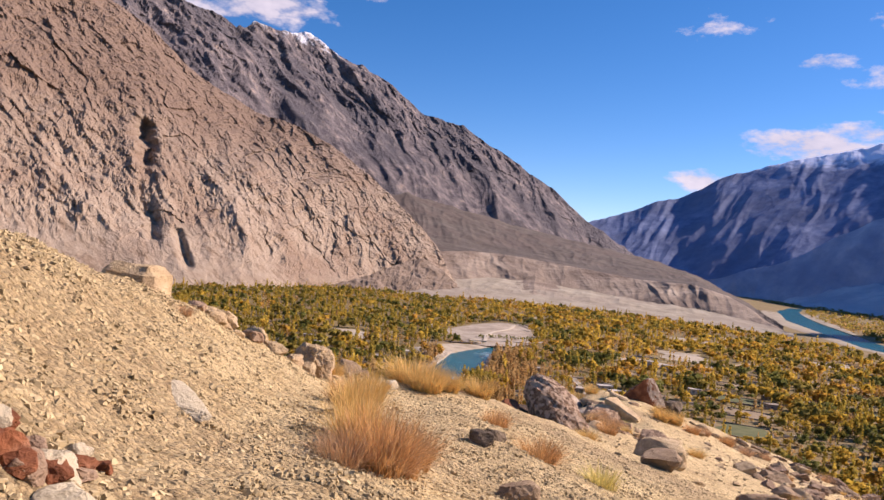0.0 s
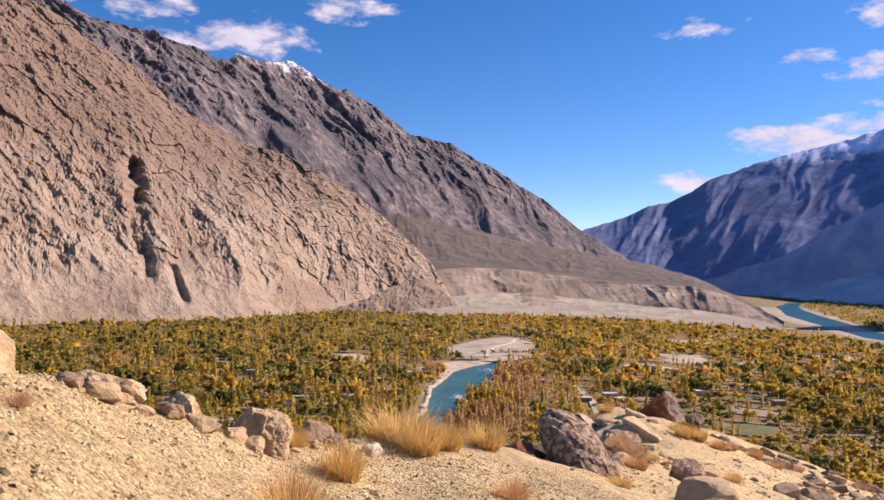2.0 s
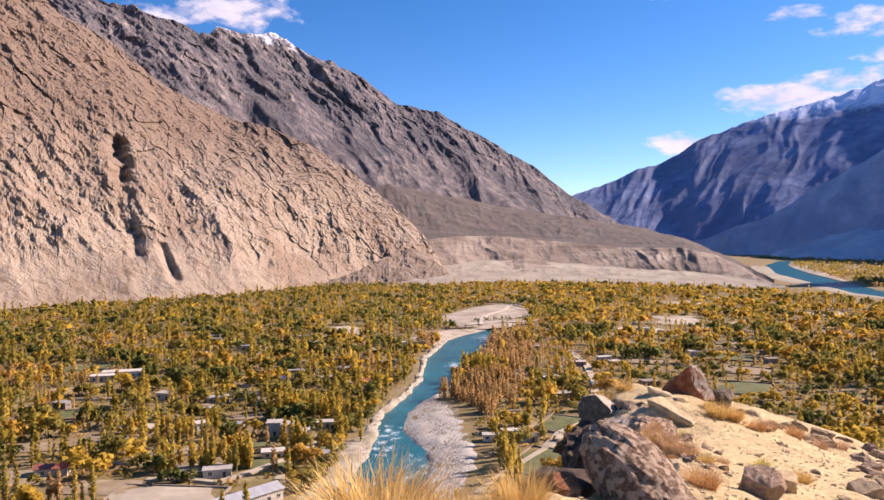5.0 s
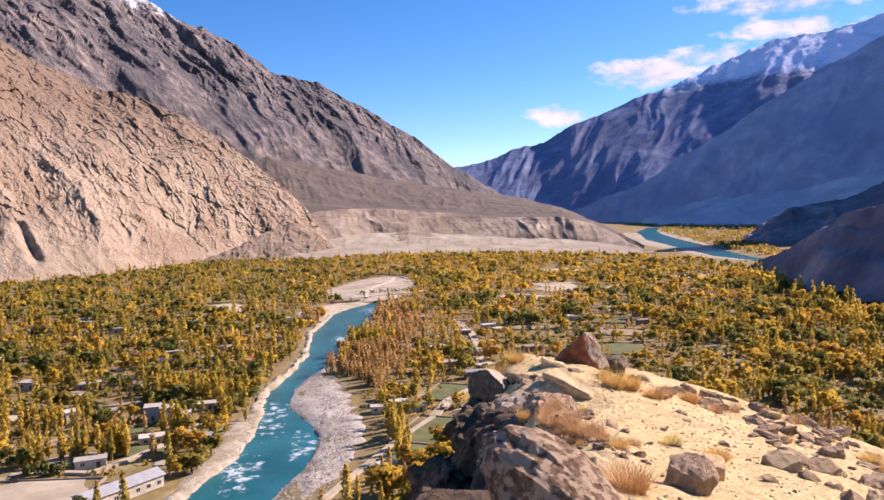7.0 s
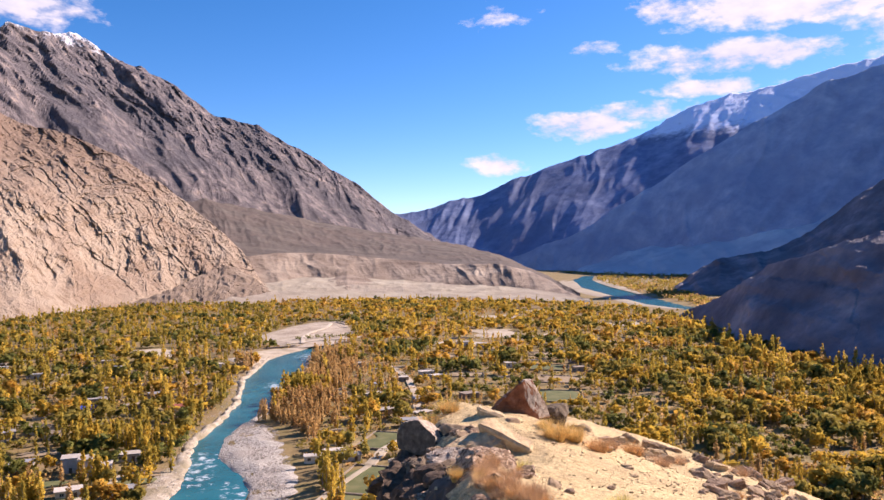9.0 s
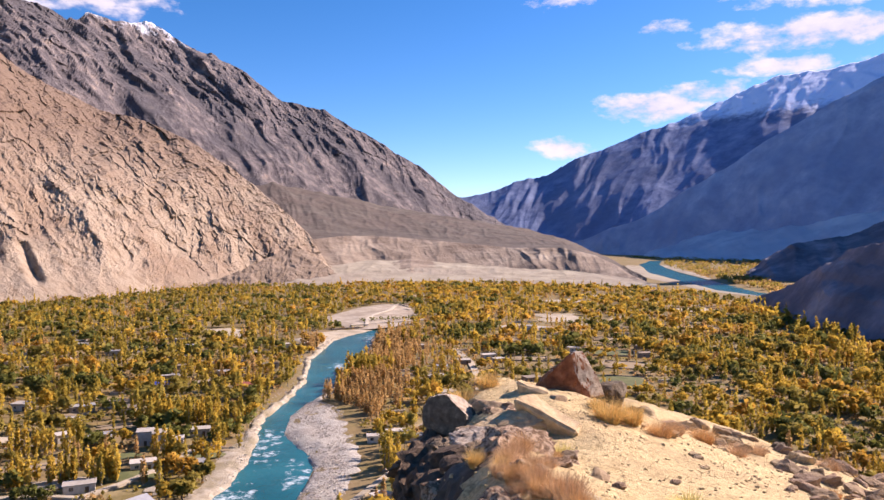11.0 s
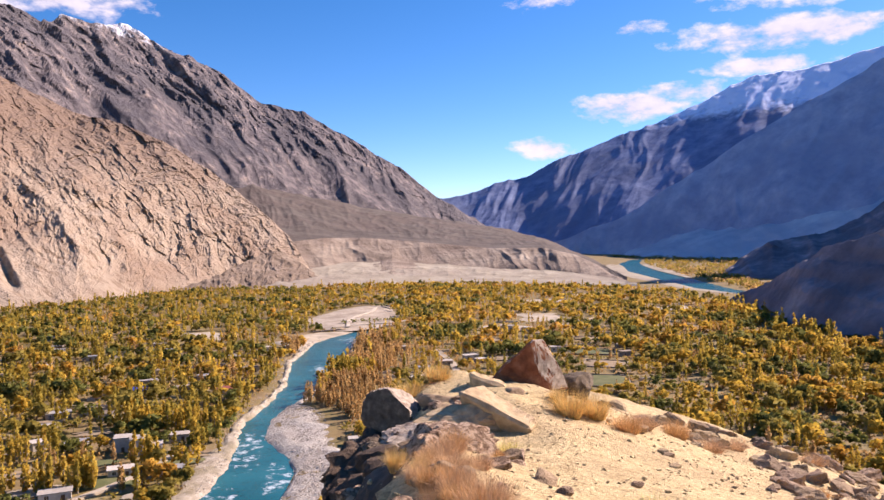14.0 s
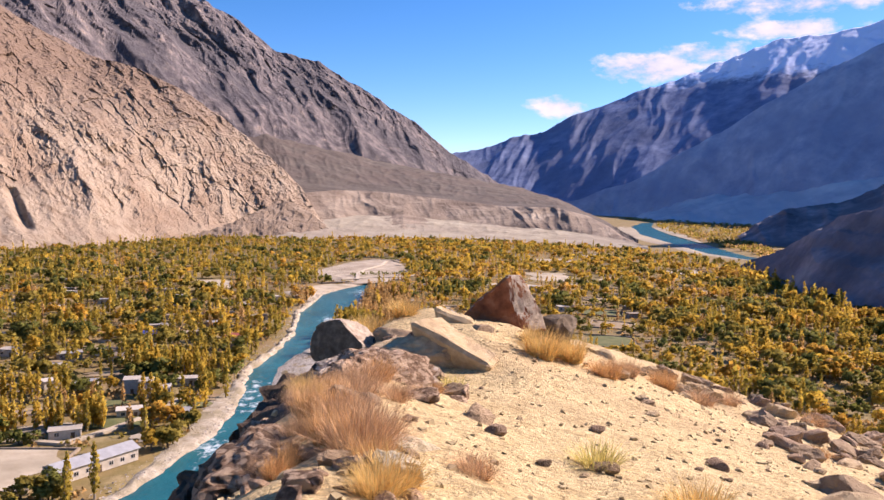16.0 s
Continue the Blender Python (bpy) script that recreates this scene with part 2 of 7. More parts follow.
def pebbled(m, scale, amount, depth):
    """Packed gravel in a soil: each pebble its own tone, rounded, with gaps between; finer along the ridge."""
    n, l = m.node_tree.nodes, m.node_tree.links
    b = n["Principled BSDF"]
    old_colour, old_normal = b.inputs["Base Color"].links[0].from_socket, b.inputs["Normal"].links[0].from_socket
    geo = n.new("ShaderNodeNewGeometry")
    cells = n.new("ShaderNodeTexVoronoi")
    cells.inputs["Scale"].default_value = scale
    l.new(geo.outputs["Position"], cells.inputs["Vector"])
    sp = n.new("ShaderNodeSeparateColor")
    l.new(cells.outputs["Color"], sp.inputs[0])
    mr = n.new("ShaderNodeMapRange")
    mr.inputs[3].default_value, mr.inputs[4].default_value = 1 - amount, 1 + amount * 0.6
    l.new(sp.outputs[0], mr.inputs[0])
    hs = n.new("ShaderNodeHueSaturation")
    l.new(mr.outputs[0], hs.inputs["Value"])
    l.new(old_colour, hs.inputs["Color"])
    l.new(hs.outputs[0], b.inputs["Base Color"])
    bp = n.new("ShaderNodeBump")
    bp.invert = True
    bp.inputs["Strength"].default_value, bp.inputs["Distance"].default_value = 1.0, depth
    place = n.new("ShaderNodeSeparateXYZ")
    l.new(geo.outputs["Position"], place.inputs[0])
    coarse = n.new("ShaderNodeMapRange")
    for k, q in enumerate((5.0, 9.0, 1.0, 0.35)):
        coarse.inputs[k + 1].default_value = q
    l.new(place.outputs[1], coarse.inputs[0])
    l.new(coarse.outputs[0], bp.inputs["Strength"])
    l.new(cells.outputs["Distance"], bp.inputs["Height"])
    l.new(old_normal, bp.inputs["Normal"])
    l.new(bp.outputs[0], b.inputs["Normal"])


pebbled(M_HILL, 62.0, 0.34, 0.012)
# Flank rock coloured extra dark to hold the shade of that side.
M_FLANK = material("shade_dark_flank_rock", [(0.3, (0.06, 0.045, 0.035)), (0.5, (0.12, 0.092, 0.07)), (0.72, (0.23, 0.18, 0.14))], 3.0, 0.95, 0.9, 12.0, 9.0, second=((0.32, 0.26, 0.21), 1.6, 0.58, 0.72, 0.5), bump_dist=0.05, position=True)
M_SAND = material("pale_sand", [(0.3, (0.44, 0.365, 0.26)), (0.5, (0.58, 0.49, 0.36)), (0.75, (0.68, 0.59, 0.45))], 0.12, 0.95, 0.5, 1.5, 8.0, second=((0.30, 0.25, 0.17), 0.05, 0.46, 0.66, 0.6), bump_dist=0.3, position=True)


# ---- noise on arrays ----
def lattice(ix, iy, seed):
    h = (ix * 374761393 + iy * 668265263 + seed * 974634777) & 0xFFFFFFFF
    h = ((h ^ (h >> 13)) * 1274126177) & 0xFFFFFFFF
    return ((h ^ (h >> 16)) & 0xFFFF) / 65535.0 * 2 * np.pi


def perlin(x, y, seed=0):
    x, y = np.asarray(x, float), np.asarray(y, float)
    ix, iy = np.floor(x).astype(np.int64), np.floor(y).astype(np.int64)
    fx, fy = x - ix, y - iy
    u, v = fx * fx * fx * (fx * (fx * 6 - 15) + 10), fy * fy * fy * (fy * (fy * 6 - 15) + 10)

    def corner(dx, dy):
        a = lattice(ix + dx, iy + dy, seed)
        return np.cos(a) * (fx - dx) + np.sin(a) * (fy - dy)

    low = corner(0, 0) * (1 - u) + corner(1, 0) * u
    high = corner(0, 1) * (1 - u) + corner(1, 1) * u
    return (low * (1 - v) + high * v) * 1.5


def fbm(x, y, octaves=5, seed=0, gain=0.5):
    total_, amp, norm = 0.0, 1.0, 0.0
    for k in range(octaves):
        total_, norm = total_ + amp * perlin(x * 2**k, y * 2**k, seed + k), norm + amp
        amp *= gain
    return total_ / norm


def ridged(x, y, octaves=5, seed=0, gain=0.55):
    """0 in the creases, 1 on the crests."""
    total_, amp, norm = 0.0, 1.0, 0.0
    for k in range(octaves):
        total_, norm = total_ + amp * (1 - np.abs(perlin(x * 2**k, y * 2**k, seed + k))) ** 2, norm + amp
        amp *= gain
    return total_ / norm


def facets(x, y, seed=0):
    """Flat tilted plates, one to a cell, as broken rock has."""
    x, y = np.asarray(x, float), np.asarray(y, float)
    ix, iy = np.floor(x).astype(np.int64), np.floor(y).astype(np.int64)
    best, value = np.full(x.shape, 9.0), np.zeros(x.shape)
    for dx in (-1, 0, 1):
        for dy in (-1, 0, 1):
            a, b, c = (lattice(ix + dx, iy + dy, seed + k) / (2 * np.pi) for k in (0, 101, 202))
            ox, oy = x - (ix + dx + a), y - (iy + dy + b)
            d = ox * ox + oy * oy
            tilt_ = 2 * np.pi * ((a * 7.3 + b * 3.1) % 1)
            v = (c - 0.5) * 1.2 + (ox * np.cos(tilt_) + oy * np.sin(tilt_)) * 0.9
            value = np.where(d < best, v, value)
            best = np.minimum(best, d)
    return value


def smooth(a, b, x):
    t_ = np.clip((np.asarray(x, float) - a) / (b - a), 0, 1)
    return t_ * t_ * (3 - 2 * t_)


def sheet(name, x, y, z, mat, smooth_faces=True, parent=None):
    """A mesh object from three arrays of one shape: a grid of quads."""
    r, c = x.shape
    v = np.stack([x.ravel(), y.ravel(), z.ravel()], 1)
    i = np.arange(r * c).reshape(r, c)
    f = np.stack([i[:-1, :-1].ravel(), i[:-1, 1:].ravel(), i[1:, 1:].ravel(), i[1:, :-1].ravel()], 1)
    return solid(name, v, f, mat, smooth_faces, parent)


def solid(name, v, f, mat, smooth_faces=False, parent=None):
    """A mesh object from arrays of vertices and equal-sided faces."""
    me = bpy.data.meshes.new(name)
    v, f = np.asarray(v, np.float32), np.asarray(f, np.int32)
    k = f.shape[1]
    me.vertices.add(len(v))
    me.vertices.foreach_set("co", v.ravel())
    me.loops.add(f.size)
    me.loops.foreach_set("vertex_index", f.ravel())
    me.polygons.add(len(f))
    me.polygons.foreach_set("loop_start", np.arange(0, f.size, k, dtype=np.int32))
    me.polygons.foreach_set("use_smooth", np.full(len(f), smooth_faces))
    me.update(calc_edges=True)
    me.materials.append(mat)
    ob = new(name, me)
    if parent:
        ob.parent = parent
    return ob


# ---- mountains: ridge and foot lines by bearing, rises between them, relief by noise ----
EYE_Z = 80.0


def mountain(name, label, mat, bearings, layers, n_az, per_layer, relief, kind="structure", rounded=False):
    """layers: for each line round the slope, foot first, its distances and its elevation angles at the bearings.
    relief(h, z, s) gives metres outwards for the arc length h, the height z and the way up s."""
    inner = np.linspace(max(bearings[0], -33), min(bearings[-1], 50), n_az)
    az = np.concatenate([np.linspace(bearings[0], inner[0], 40)[:-1] if bearings[0] < inner[0] else [], inner, np.linspace(inner[-1], bearings[-1], 40)[1:] if bearings[-1] > inner[-1] else []])
    n_az = len(az)
    lines = [(np.interp(az, bearings, d), np.interp(az, bearings, e)) for d, e in layers]
    rows_d, rows_z, rows_s = [], [], []
    for k in range(len(lines) - 1):
        (d0, e0), (d1, e1) = lines[k], lines[k + 1]
        z0, z1 = EYE_Z + d0 * np.tan(np.radians(e0)), EYE_Z + d1 * np.tan(np.radians(e1))
        for q in np.linspace(0, 1, per_layer[k], endpoint=(k == len(lines) - 2)):
            rows_d.append(d0 + (d1 - d0) * q)
            rows_z.append(z0 + (z1 - z0) * q)
            rows_s.append(np.full(n_az, k + q))
    d, z, s = np.array(rows_d), np.array(rows_z), np.array(rows_s)
    a = np.radians(az)[None, :] * np.ones_like(d)
    out, up = relief(a * np.maximum(d.mean(0), 1)[None, :], z, s, d * np.sin(a), d * np.cos(a))
    d, z = d - out, z + up
    ob = sheet(name, d * np.sin(a), d * np.cos(a), z, mat, rounded)
    return tagged(ob, label, "mountain", kind=kind)


def saw(v, u, length, seed, crooked=1.0):
    """Slabs that lie one behind another: a sharp step up, then a slow fall."""
    w = v / length + crooked * (1.1 * fbm(v / length / 5, u / length / 9, 2, seed) + 0.35 * fbm(v / length, u / length / 2.5, 2, seed + 3))
    part_ = w - np.floor(w)
    sheet_no = np.floor(w).astype(np.int64)
    big_ = 0.3 + 0.7 * lattice(sheet_no, 0 * sheet_no + seed, seed + 5) / (2 * np.pi)
    return smooth(0.0, 0.10, part_) * (1 - part_) * big_ * (0.35 + 0.65 * smooth(-0.2, 0.15, fbm(v / length / 2, u / length / 4, 2, seed + 9)))


def relief_cliff(h, z, s, x, y):
    bend = 12 * fbm(h / 90, z / 90, 3, 2)
    v, u = h + z * 0.72 + bend, h * 0.72 - z
    fade = smooth(0.0, 0.25, s) * smooth(2.95, 2.2, s)
    slabs = ridged(v / 140, u / 330, 3, 3, 0.5)
    blocks = fbm(h / 150, z / 130, 5, 9, 0.5)
    v2, u2 = h + z * 0.45 + 1.5 * bend, h * 0.45 - z
    steps = 11 * saw(v, u, 70, 401, 1.5) + 7 * saw(v2, u2, 31, 411, 1.7) + 4.5 * saw(v, u, 13, 421, 1.7)
    ledges = 7 * saw(-u, v, 52, 431, 1.6) + 3 * saw(-u2, v2, 19, 435, 1.6)
    ribs = ridged(v / 40, u / 64, 4, 5, 0.6)
    g_ = np.arctan2(x, y) * 1490
    crook = 26 * fbm(z / 55, h / 400, 3, 19)
    gully = np.exp(-(((g_ + 527 + (z - 150) * 0.10 + crook) / 15) ** 2)) * smooth(30, 60, z) * smooth(262, 236, z) * (0.45 + 0.55 * smooth(110, 170, z)) * (0.35 + 0.65 * smooth(-0.25, 0.2, fbm(z / 48, h / 90, 3, 20)))
    side = np.exp(-(((g_ + 462 + (z - 55) * 0.55 + 0.5 * crook) / 10) ** 2)) * smooth(14, 28, z) * smooth(84, 66, z)
    plates = 5 * facets(v / 48, u / 90, 301) + 3 * facets(v / 20, u / 38, 305) + 1.8 * facets(h / 10, z / 8, 309)
    rough = 5.5 * fbm(h / 17, z / 12, 4, 311, 0.7)
    foot_ = 0.14 + 0.86 * smooth(30, 115, z + 55 * smooth(-430, -180, h) + 14 * fbm(h / 60, z / 60, 2, 23))
    out = foot_ * fade * (13 * (slabs - 0.5) + 13 * (ribs - 0.5) + 20 * blocks + 0.6 * steps + 0.8 * ledges + 1.1 * plates + rough) - (54 * gully + 20 * side) * fade
    return out, fade * (12 * blocks + 8 * (slabs - 0.5))


mountain("mountain_near", "sunlit tan rock mountain, steep and jointed, bare of plants", M_CLIFF,
         [-75, -50, -38, -31, -26.3, -21.7, -17.2, -13.3, -10.4, -7.5, -4.9, -2.8, -0.6, 1.2, 2.6, 4.5],
         [([860, 860, 905, 955, 990, 1020, 1050, 1085, 1150, 1245, 1310, 1360, 1410, 1430, 1440, 1440],
           [-5.2, -5.2, -4.95, -4.7, -4.52, -4.4, -4.28, -4.2, -4.0, -3.7, -3.5, -3.4, -3.25, -3.2, -3.2, -3.2]),
          ([945, 945, 990, 1040, 1072, 1098, 1120, 1150, 1210, 1300, 1360, 1410, 1445, 1460, 1450, 1445],
           [0, -1.2, -1.2, -1.2, -1.2, -1.3, -1.3, -1.6, -2.2, -2.4, -2.3, -2.3, -2.3, -2.4, -2.9, -3.2]),
          ([1900, 1720, 1690, 1700, 1715, 1730, 1745, 1760, 1740, 1720, 1700, 1680, 1660, 1620, 1540, 1470],
           [22, 21, 19.5, 18.3, 16.2, 13.6, 10.7, 9.0, 8.5, 7.3, 5.4, 4.0, 2.0, 0.4, -1.9, -3.2]),
          ([2400, 2300, 2300, 2300, 2300, 2280, 2250, 2250, 2200, 2150, 2100, 2050, 2000, 1900, 1700, 1500],
           [12, 12, 11, 10, 9, 8, 5, 3, 3, 2, 1, 0, -1, -2, -3, -3.2])],
         640, [20, 190, 6], relief_cliff)


M_SCREE = material("brown_cliff_scree", [(0.3, (0.19, 0.135, 0.095)), (0.5, (0.29, 0.215, 0.155)), (0.72, (0.42, 0.33, 0.245))], 0.05, 0.95, 0.9,
                   0.2, 9.0, second=((0.24, 0.175, 0.125), 0.012, 0.46, 0.64, 0.6), bump_dist=2.0, position=True)
mountain("scree_slope", "brown rubble slope at the foot of the cliff", M_SCREE,
         [-7.5, -6, -4.5, -3, -1.5, 0, 1.5, 3, 4.5],
         [([1240, 1245, 1255, 1270, 1285, 1300, 1315, 1335, 1360], [-3.75, -3.72, -3.7, -3.65, -3.6, -3.55, -3.5, -3.45, -3.4]),
          ([1270, 1290, 1320, 1370, 1430, 1490, 1490, 1450, 1430], [-3.5, -3.2, -2.7, -2.0, -1.3, -0.7, -1.2, -2.4, -3.3]),
          ([1420, 1440, 1460, 1500, 1560, 1620, 1600, 1540, 1500], [-4, -3.8, -3.3, -2.8, -2.2, -1.6, -2.0, -3.1, -3.8])],
         160, [36, 5], lambda h, z, s, x, y: (smooth(0, 0.2, s) * (26 * (ridged(h / 70, z / 70, 4, 65) - 0.5) + 3.5 * facets(h / 14, z / 9, 375)), 5 * fbm(x / 26, y / 26, 5, 66, 0.6) * smooth(0, 0.2, s)))


def relief_gullies(h, z, s, x, y):
    fade = smooth(0.0, 0.25, s) * smooth(1.9, 1.2, s)
    warp = 70 * fbm(h / 330, z / 330, 3, 4)
    rocky = smooth(0.30, 0.66, s + 0.4 * fbm(h / 260, z / 220, 3, 27))
    p = h + warp + z * 0.7
    big = ridged(p / 300, (z - 0.4 * h) / 900, 2, 21, 0.4)
    mid = ridged(p / 120, (z - 0.4 * h) / 380, 3, 25, 0.55)
    v, u = h + 0.4 * warp + z * 0.55, z - h * 0.5
    steps = 15 * saw(v, u, 130, 441, 1.4) + 9 * saw(v, u, 55, 451, 1.5) + 6 * saw(v - 0.5 * z, u, 24, 461, 1.6) + 6 * saw(-u, v, 70, 471, 1.5)
    fine = ridged((h + 0.4 * warp + z * 0.35) / 60, z / 90, 5, 29, 0.62)
    plates = 7 * facets(p / 70, (z - h * 0.2) / 80, 321) + 5 * facets((h + z * 0.4) / 30, z / 32, 325)
    out = fade * (78 * (big - 0.55) + (18 + 26 * rocky) * (mid - 0.5) + (0.12 + 0.88 * rocky) * steps + (5 + 22 * rocky) * (fine - 0.5) + plates * rocky)
    return out, fade * (26 * (big - 0.5) + 14 * (mid - 0.5))


mountain("mountain_middle", "dark grey-brown mountain with gullies and a little snow on its crest", M_DARK,
         [-40, -30, -22.8, -19.9, -16.5, -15.3, -14.1, -12.1, -9.9, -7.6, -5.0, -3.3, -0.7, 2.4, 5.5, 8.1, 10.2, 12.4, 14.5, 17, 20],
         [([2000, 2000, 2000, 2050, 2100, 2150, 2200, 2250, 2300, 2350, 2400, 2450, 2500, 2600, 2700, 2800, 2900, 3000, 3100, 3200, 3300],
           [4, 4, 4, 4, 4, 4, 4, 3.8, 3.6, 3.4, 3.2, 3.0, 2.7, 2.1, 1.6, 1.2, 0.8, 0.5, 0.2, -0.2, -0.6]),
          ([2500, 2550, 2600, 2700, 2800, 2850, 2950, 3080, 3250, 3260, 3300, 3300, 3350, 3400, 3450, 3500, 3550, 3600, 3650, 3700, 3700],
           [20, 18.5, 16.7, 15.9, 15.3, 14.6, 15.2, 14.6, 14.8, 13.6, 12.7, 11.9, 10.3, 9.7, 8.1, 6.3, 5.0, 3.1, 2.0, 0.9, -0.3]),
          ([3900] * 21, [14, 12, 10, 9, 9, 9, 9, 9, 9, 8, 7, 6, 5, 4, 3, 2, 2, 1, 0.5, 0, -0.5])],
         480, [150, 6], relief_gullies, rounded=False)


def relief_far(h, z, s, x, y):
    fade = smooth(0.0, 0.2, s) * smooth(1.9, 1.15, s)
    warp = 110 * fbm(h / 420, z / 800, 3, 14)
    gully = ridged((h + warp - z * 0.55) / 430, z / 1300, 3, 31, 0.42)
    mid = ridged((h + 1.2 * warp - z * 0.45) / 190, (z + 0.2 * h) / 620, 3, 35, 0.5)
    crag = smooth(640, 960, z)
    plates = crag * (9 * facets((h - z * 0.4) / 150, z / 160, 345) + 5 * facets(h / 60, z / 60, 349))
    out = fade * smooth(0.05, 0.4, s) * (26 * (gully - 0.55) + 20 * (mid - 0.5) + plates)
    return out, fade * (34 * (gully - 0.5) + 14 * (mid - 0.5) + 18 * crag * (ridged(h / 150, z / 200, 3, 37, 0.5) - 0.5))


FAR_AZ = [8, 11, 13, 15.9, 19.4, 21.5, 24.9, 29.7, 32.1, 34.7, 37.3, 39.1, 43, 48, 54, 62]
FAR_TOP = [1.0, 2.3, 3.3, 4.5, 6.0, 7.2, 8.2, 9.4, 9.9, 10.9, 11.4, 11.4, 12.1, 13.0, 14, 15]
mountain("mountain_far", "shaded mountain painted blue-grey for haze, with a snowy ridge across the valley", M_FAR, FAR_AZ,
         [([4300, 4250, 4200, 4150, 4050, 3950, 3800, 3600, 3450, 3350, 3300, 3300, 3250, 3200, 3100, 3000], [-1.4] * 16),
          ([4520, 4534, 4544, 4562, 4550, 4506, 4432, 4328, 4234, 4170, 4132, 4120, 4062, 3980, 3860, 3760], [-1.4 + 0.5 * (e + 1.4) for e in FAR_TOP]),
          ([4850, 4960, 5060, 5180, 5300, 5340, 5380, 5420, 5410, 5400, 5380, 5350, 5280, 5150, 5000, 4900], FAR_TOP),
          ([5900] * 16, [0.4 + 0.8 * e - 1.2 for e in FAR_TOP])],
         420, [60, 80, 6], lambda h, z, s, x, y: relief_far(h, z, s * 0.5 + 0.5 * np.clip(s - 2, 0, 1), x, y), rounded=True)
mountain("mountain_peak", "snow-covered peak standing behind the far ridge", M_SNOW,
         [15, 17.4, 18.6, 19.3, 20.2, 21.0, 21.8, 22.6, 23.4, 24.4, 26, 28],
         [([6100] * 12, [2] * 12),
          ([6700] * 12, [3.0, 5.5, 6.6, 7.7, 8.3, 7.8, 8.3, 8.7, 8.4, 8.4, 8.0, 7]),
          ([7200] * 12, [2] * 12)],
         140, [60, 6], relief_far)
mountain("mountain_spur", "shaded mountain spur below the snowy ridge, painted pale blue for haze", M_SPUR,
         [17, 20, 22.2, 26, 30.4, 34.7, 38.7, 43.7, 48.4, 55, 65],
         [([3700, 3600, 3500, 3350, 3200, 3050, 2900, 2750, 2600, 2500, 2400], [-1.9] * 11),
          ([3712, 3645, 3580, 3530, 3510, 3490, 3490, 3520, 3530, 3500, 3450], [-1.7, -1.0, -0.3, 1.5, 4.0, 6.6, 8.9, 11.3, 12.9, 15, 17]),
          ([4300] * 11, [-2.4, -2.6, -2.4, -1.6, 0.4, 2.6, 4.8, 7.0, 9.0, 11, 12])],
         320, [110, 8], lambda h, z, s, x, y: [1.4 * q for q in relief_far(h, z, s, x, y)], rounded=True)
mountain("scree_far", "pale scree fan with haze painted in, at the foot of the shaded spur", M_FOOT,
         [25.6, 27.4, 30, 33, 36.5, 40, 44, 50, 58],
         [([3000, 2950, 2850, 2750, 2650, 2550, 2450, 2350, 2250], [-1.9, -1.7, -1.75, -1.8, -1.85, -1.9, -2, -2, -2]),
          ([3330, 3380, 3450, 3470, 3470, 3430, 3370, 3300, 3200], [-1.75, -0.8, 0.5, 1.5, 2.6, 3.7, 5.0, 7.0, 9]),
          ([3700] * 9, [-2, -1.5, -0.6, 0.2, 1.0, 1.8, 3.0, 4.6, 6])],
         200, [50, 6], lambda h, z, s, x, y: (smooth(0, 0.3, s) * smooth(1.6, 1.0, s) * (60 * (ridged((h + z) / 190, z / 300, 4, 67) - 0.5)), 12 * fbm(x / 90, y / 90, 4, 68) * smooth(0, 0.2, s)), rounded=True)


def relief_hill(h, z, s, x, y):
    fade = smooth(0.0, 0.2, s) * smooth(1.9, 1.2, s)
    warp = 26 * fbm(h / 110, z / 110, 3, 40)
    g = ridged((h + warp + 0.4 * z) / 150, z / 260, 4, 41, 0.5)
    f = ridged((h + 0.5 * warp) / 38, z / 60, 3, 43, 0.55)
    bench = np.abs((z / 17 + 0.5 * fbm(h / 120, z / 60, 2, 44)) % 1 - 0.5)
    return fade * (44 * (g - 0.55) + 8 * (f - 0.5) + 5 * bench + 3 * facets(h / 40, z / 30, 361)), fade * (11 * (g - 0.5) + 3.5 * fbm(x / 18, y / 18, 4, 46))


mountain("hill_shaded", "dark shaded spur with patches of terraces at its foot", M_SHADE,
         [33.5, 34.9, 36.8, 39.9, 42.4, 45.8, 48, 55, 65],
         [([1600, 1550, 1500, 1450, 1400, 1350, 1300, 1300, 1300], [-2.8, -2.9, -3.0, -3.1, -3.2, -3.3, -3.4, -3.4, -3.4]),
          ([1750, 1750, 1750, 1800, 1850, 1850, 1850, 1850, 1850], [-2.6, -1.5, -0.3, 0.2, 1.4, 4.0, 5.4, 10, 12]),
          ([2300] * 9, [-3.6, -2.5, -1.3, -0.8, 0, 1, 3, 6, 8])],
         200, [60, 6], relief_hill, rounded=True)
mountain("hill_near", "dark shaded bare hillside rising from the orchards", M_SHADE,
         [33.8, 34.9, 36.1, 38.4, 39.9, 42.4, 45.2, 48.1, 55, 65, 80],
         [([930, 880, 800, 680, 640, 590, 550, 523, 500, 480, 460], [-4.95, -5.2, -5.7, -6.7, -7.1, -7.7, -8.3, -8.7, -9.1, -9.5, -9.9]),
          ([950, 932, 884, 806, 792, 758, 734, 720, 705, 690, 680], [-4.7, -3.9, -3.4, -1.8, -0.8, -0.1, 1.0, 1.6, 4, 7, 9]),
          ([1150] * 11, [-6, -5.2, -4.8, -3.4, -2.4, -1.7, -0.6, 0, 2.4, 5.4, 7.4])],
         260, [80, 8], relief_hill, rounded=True)
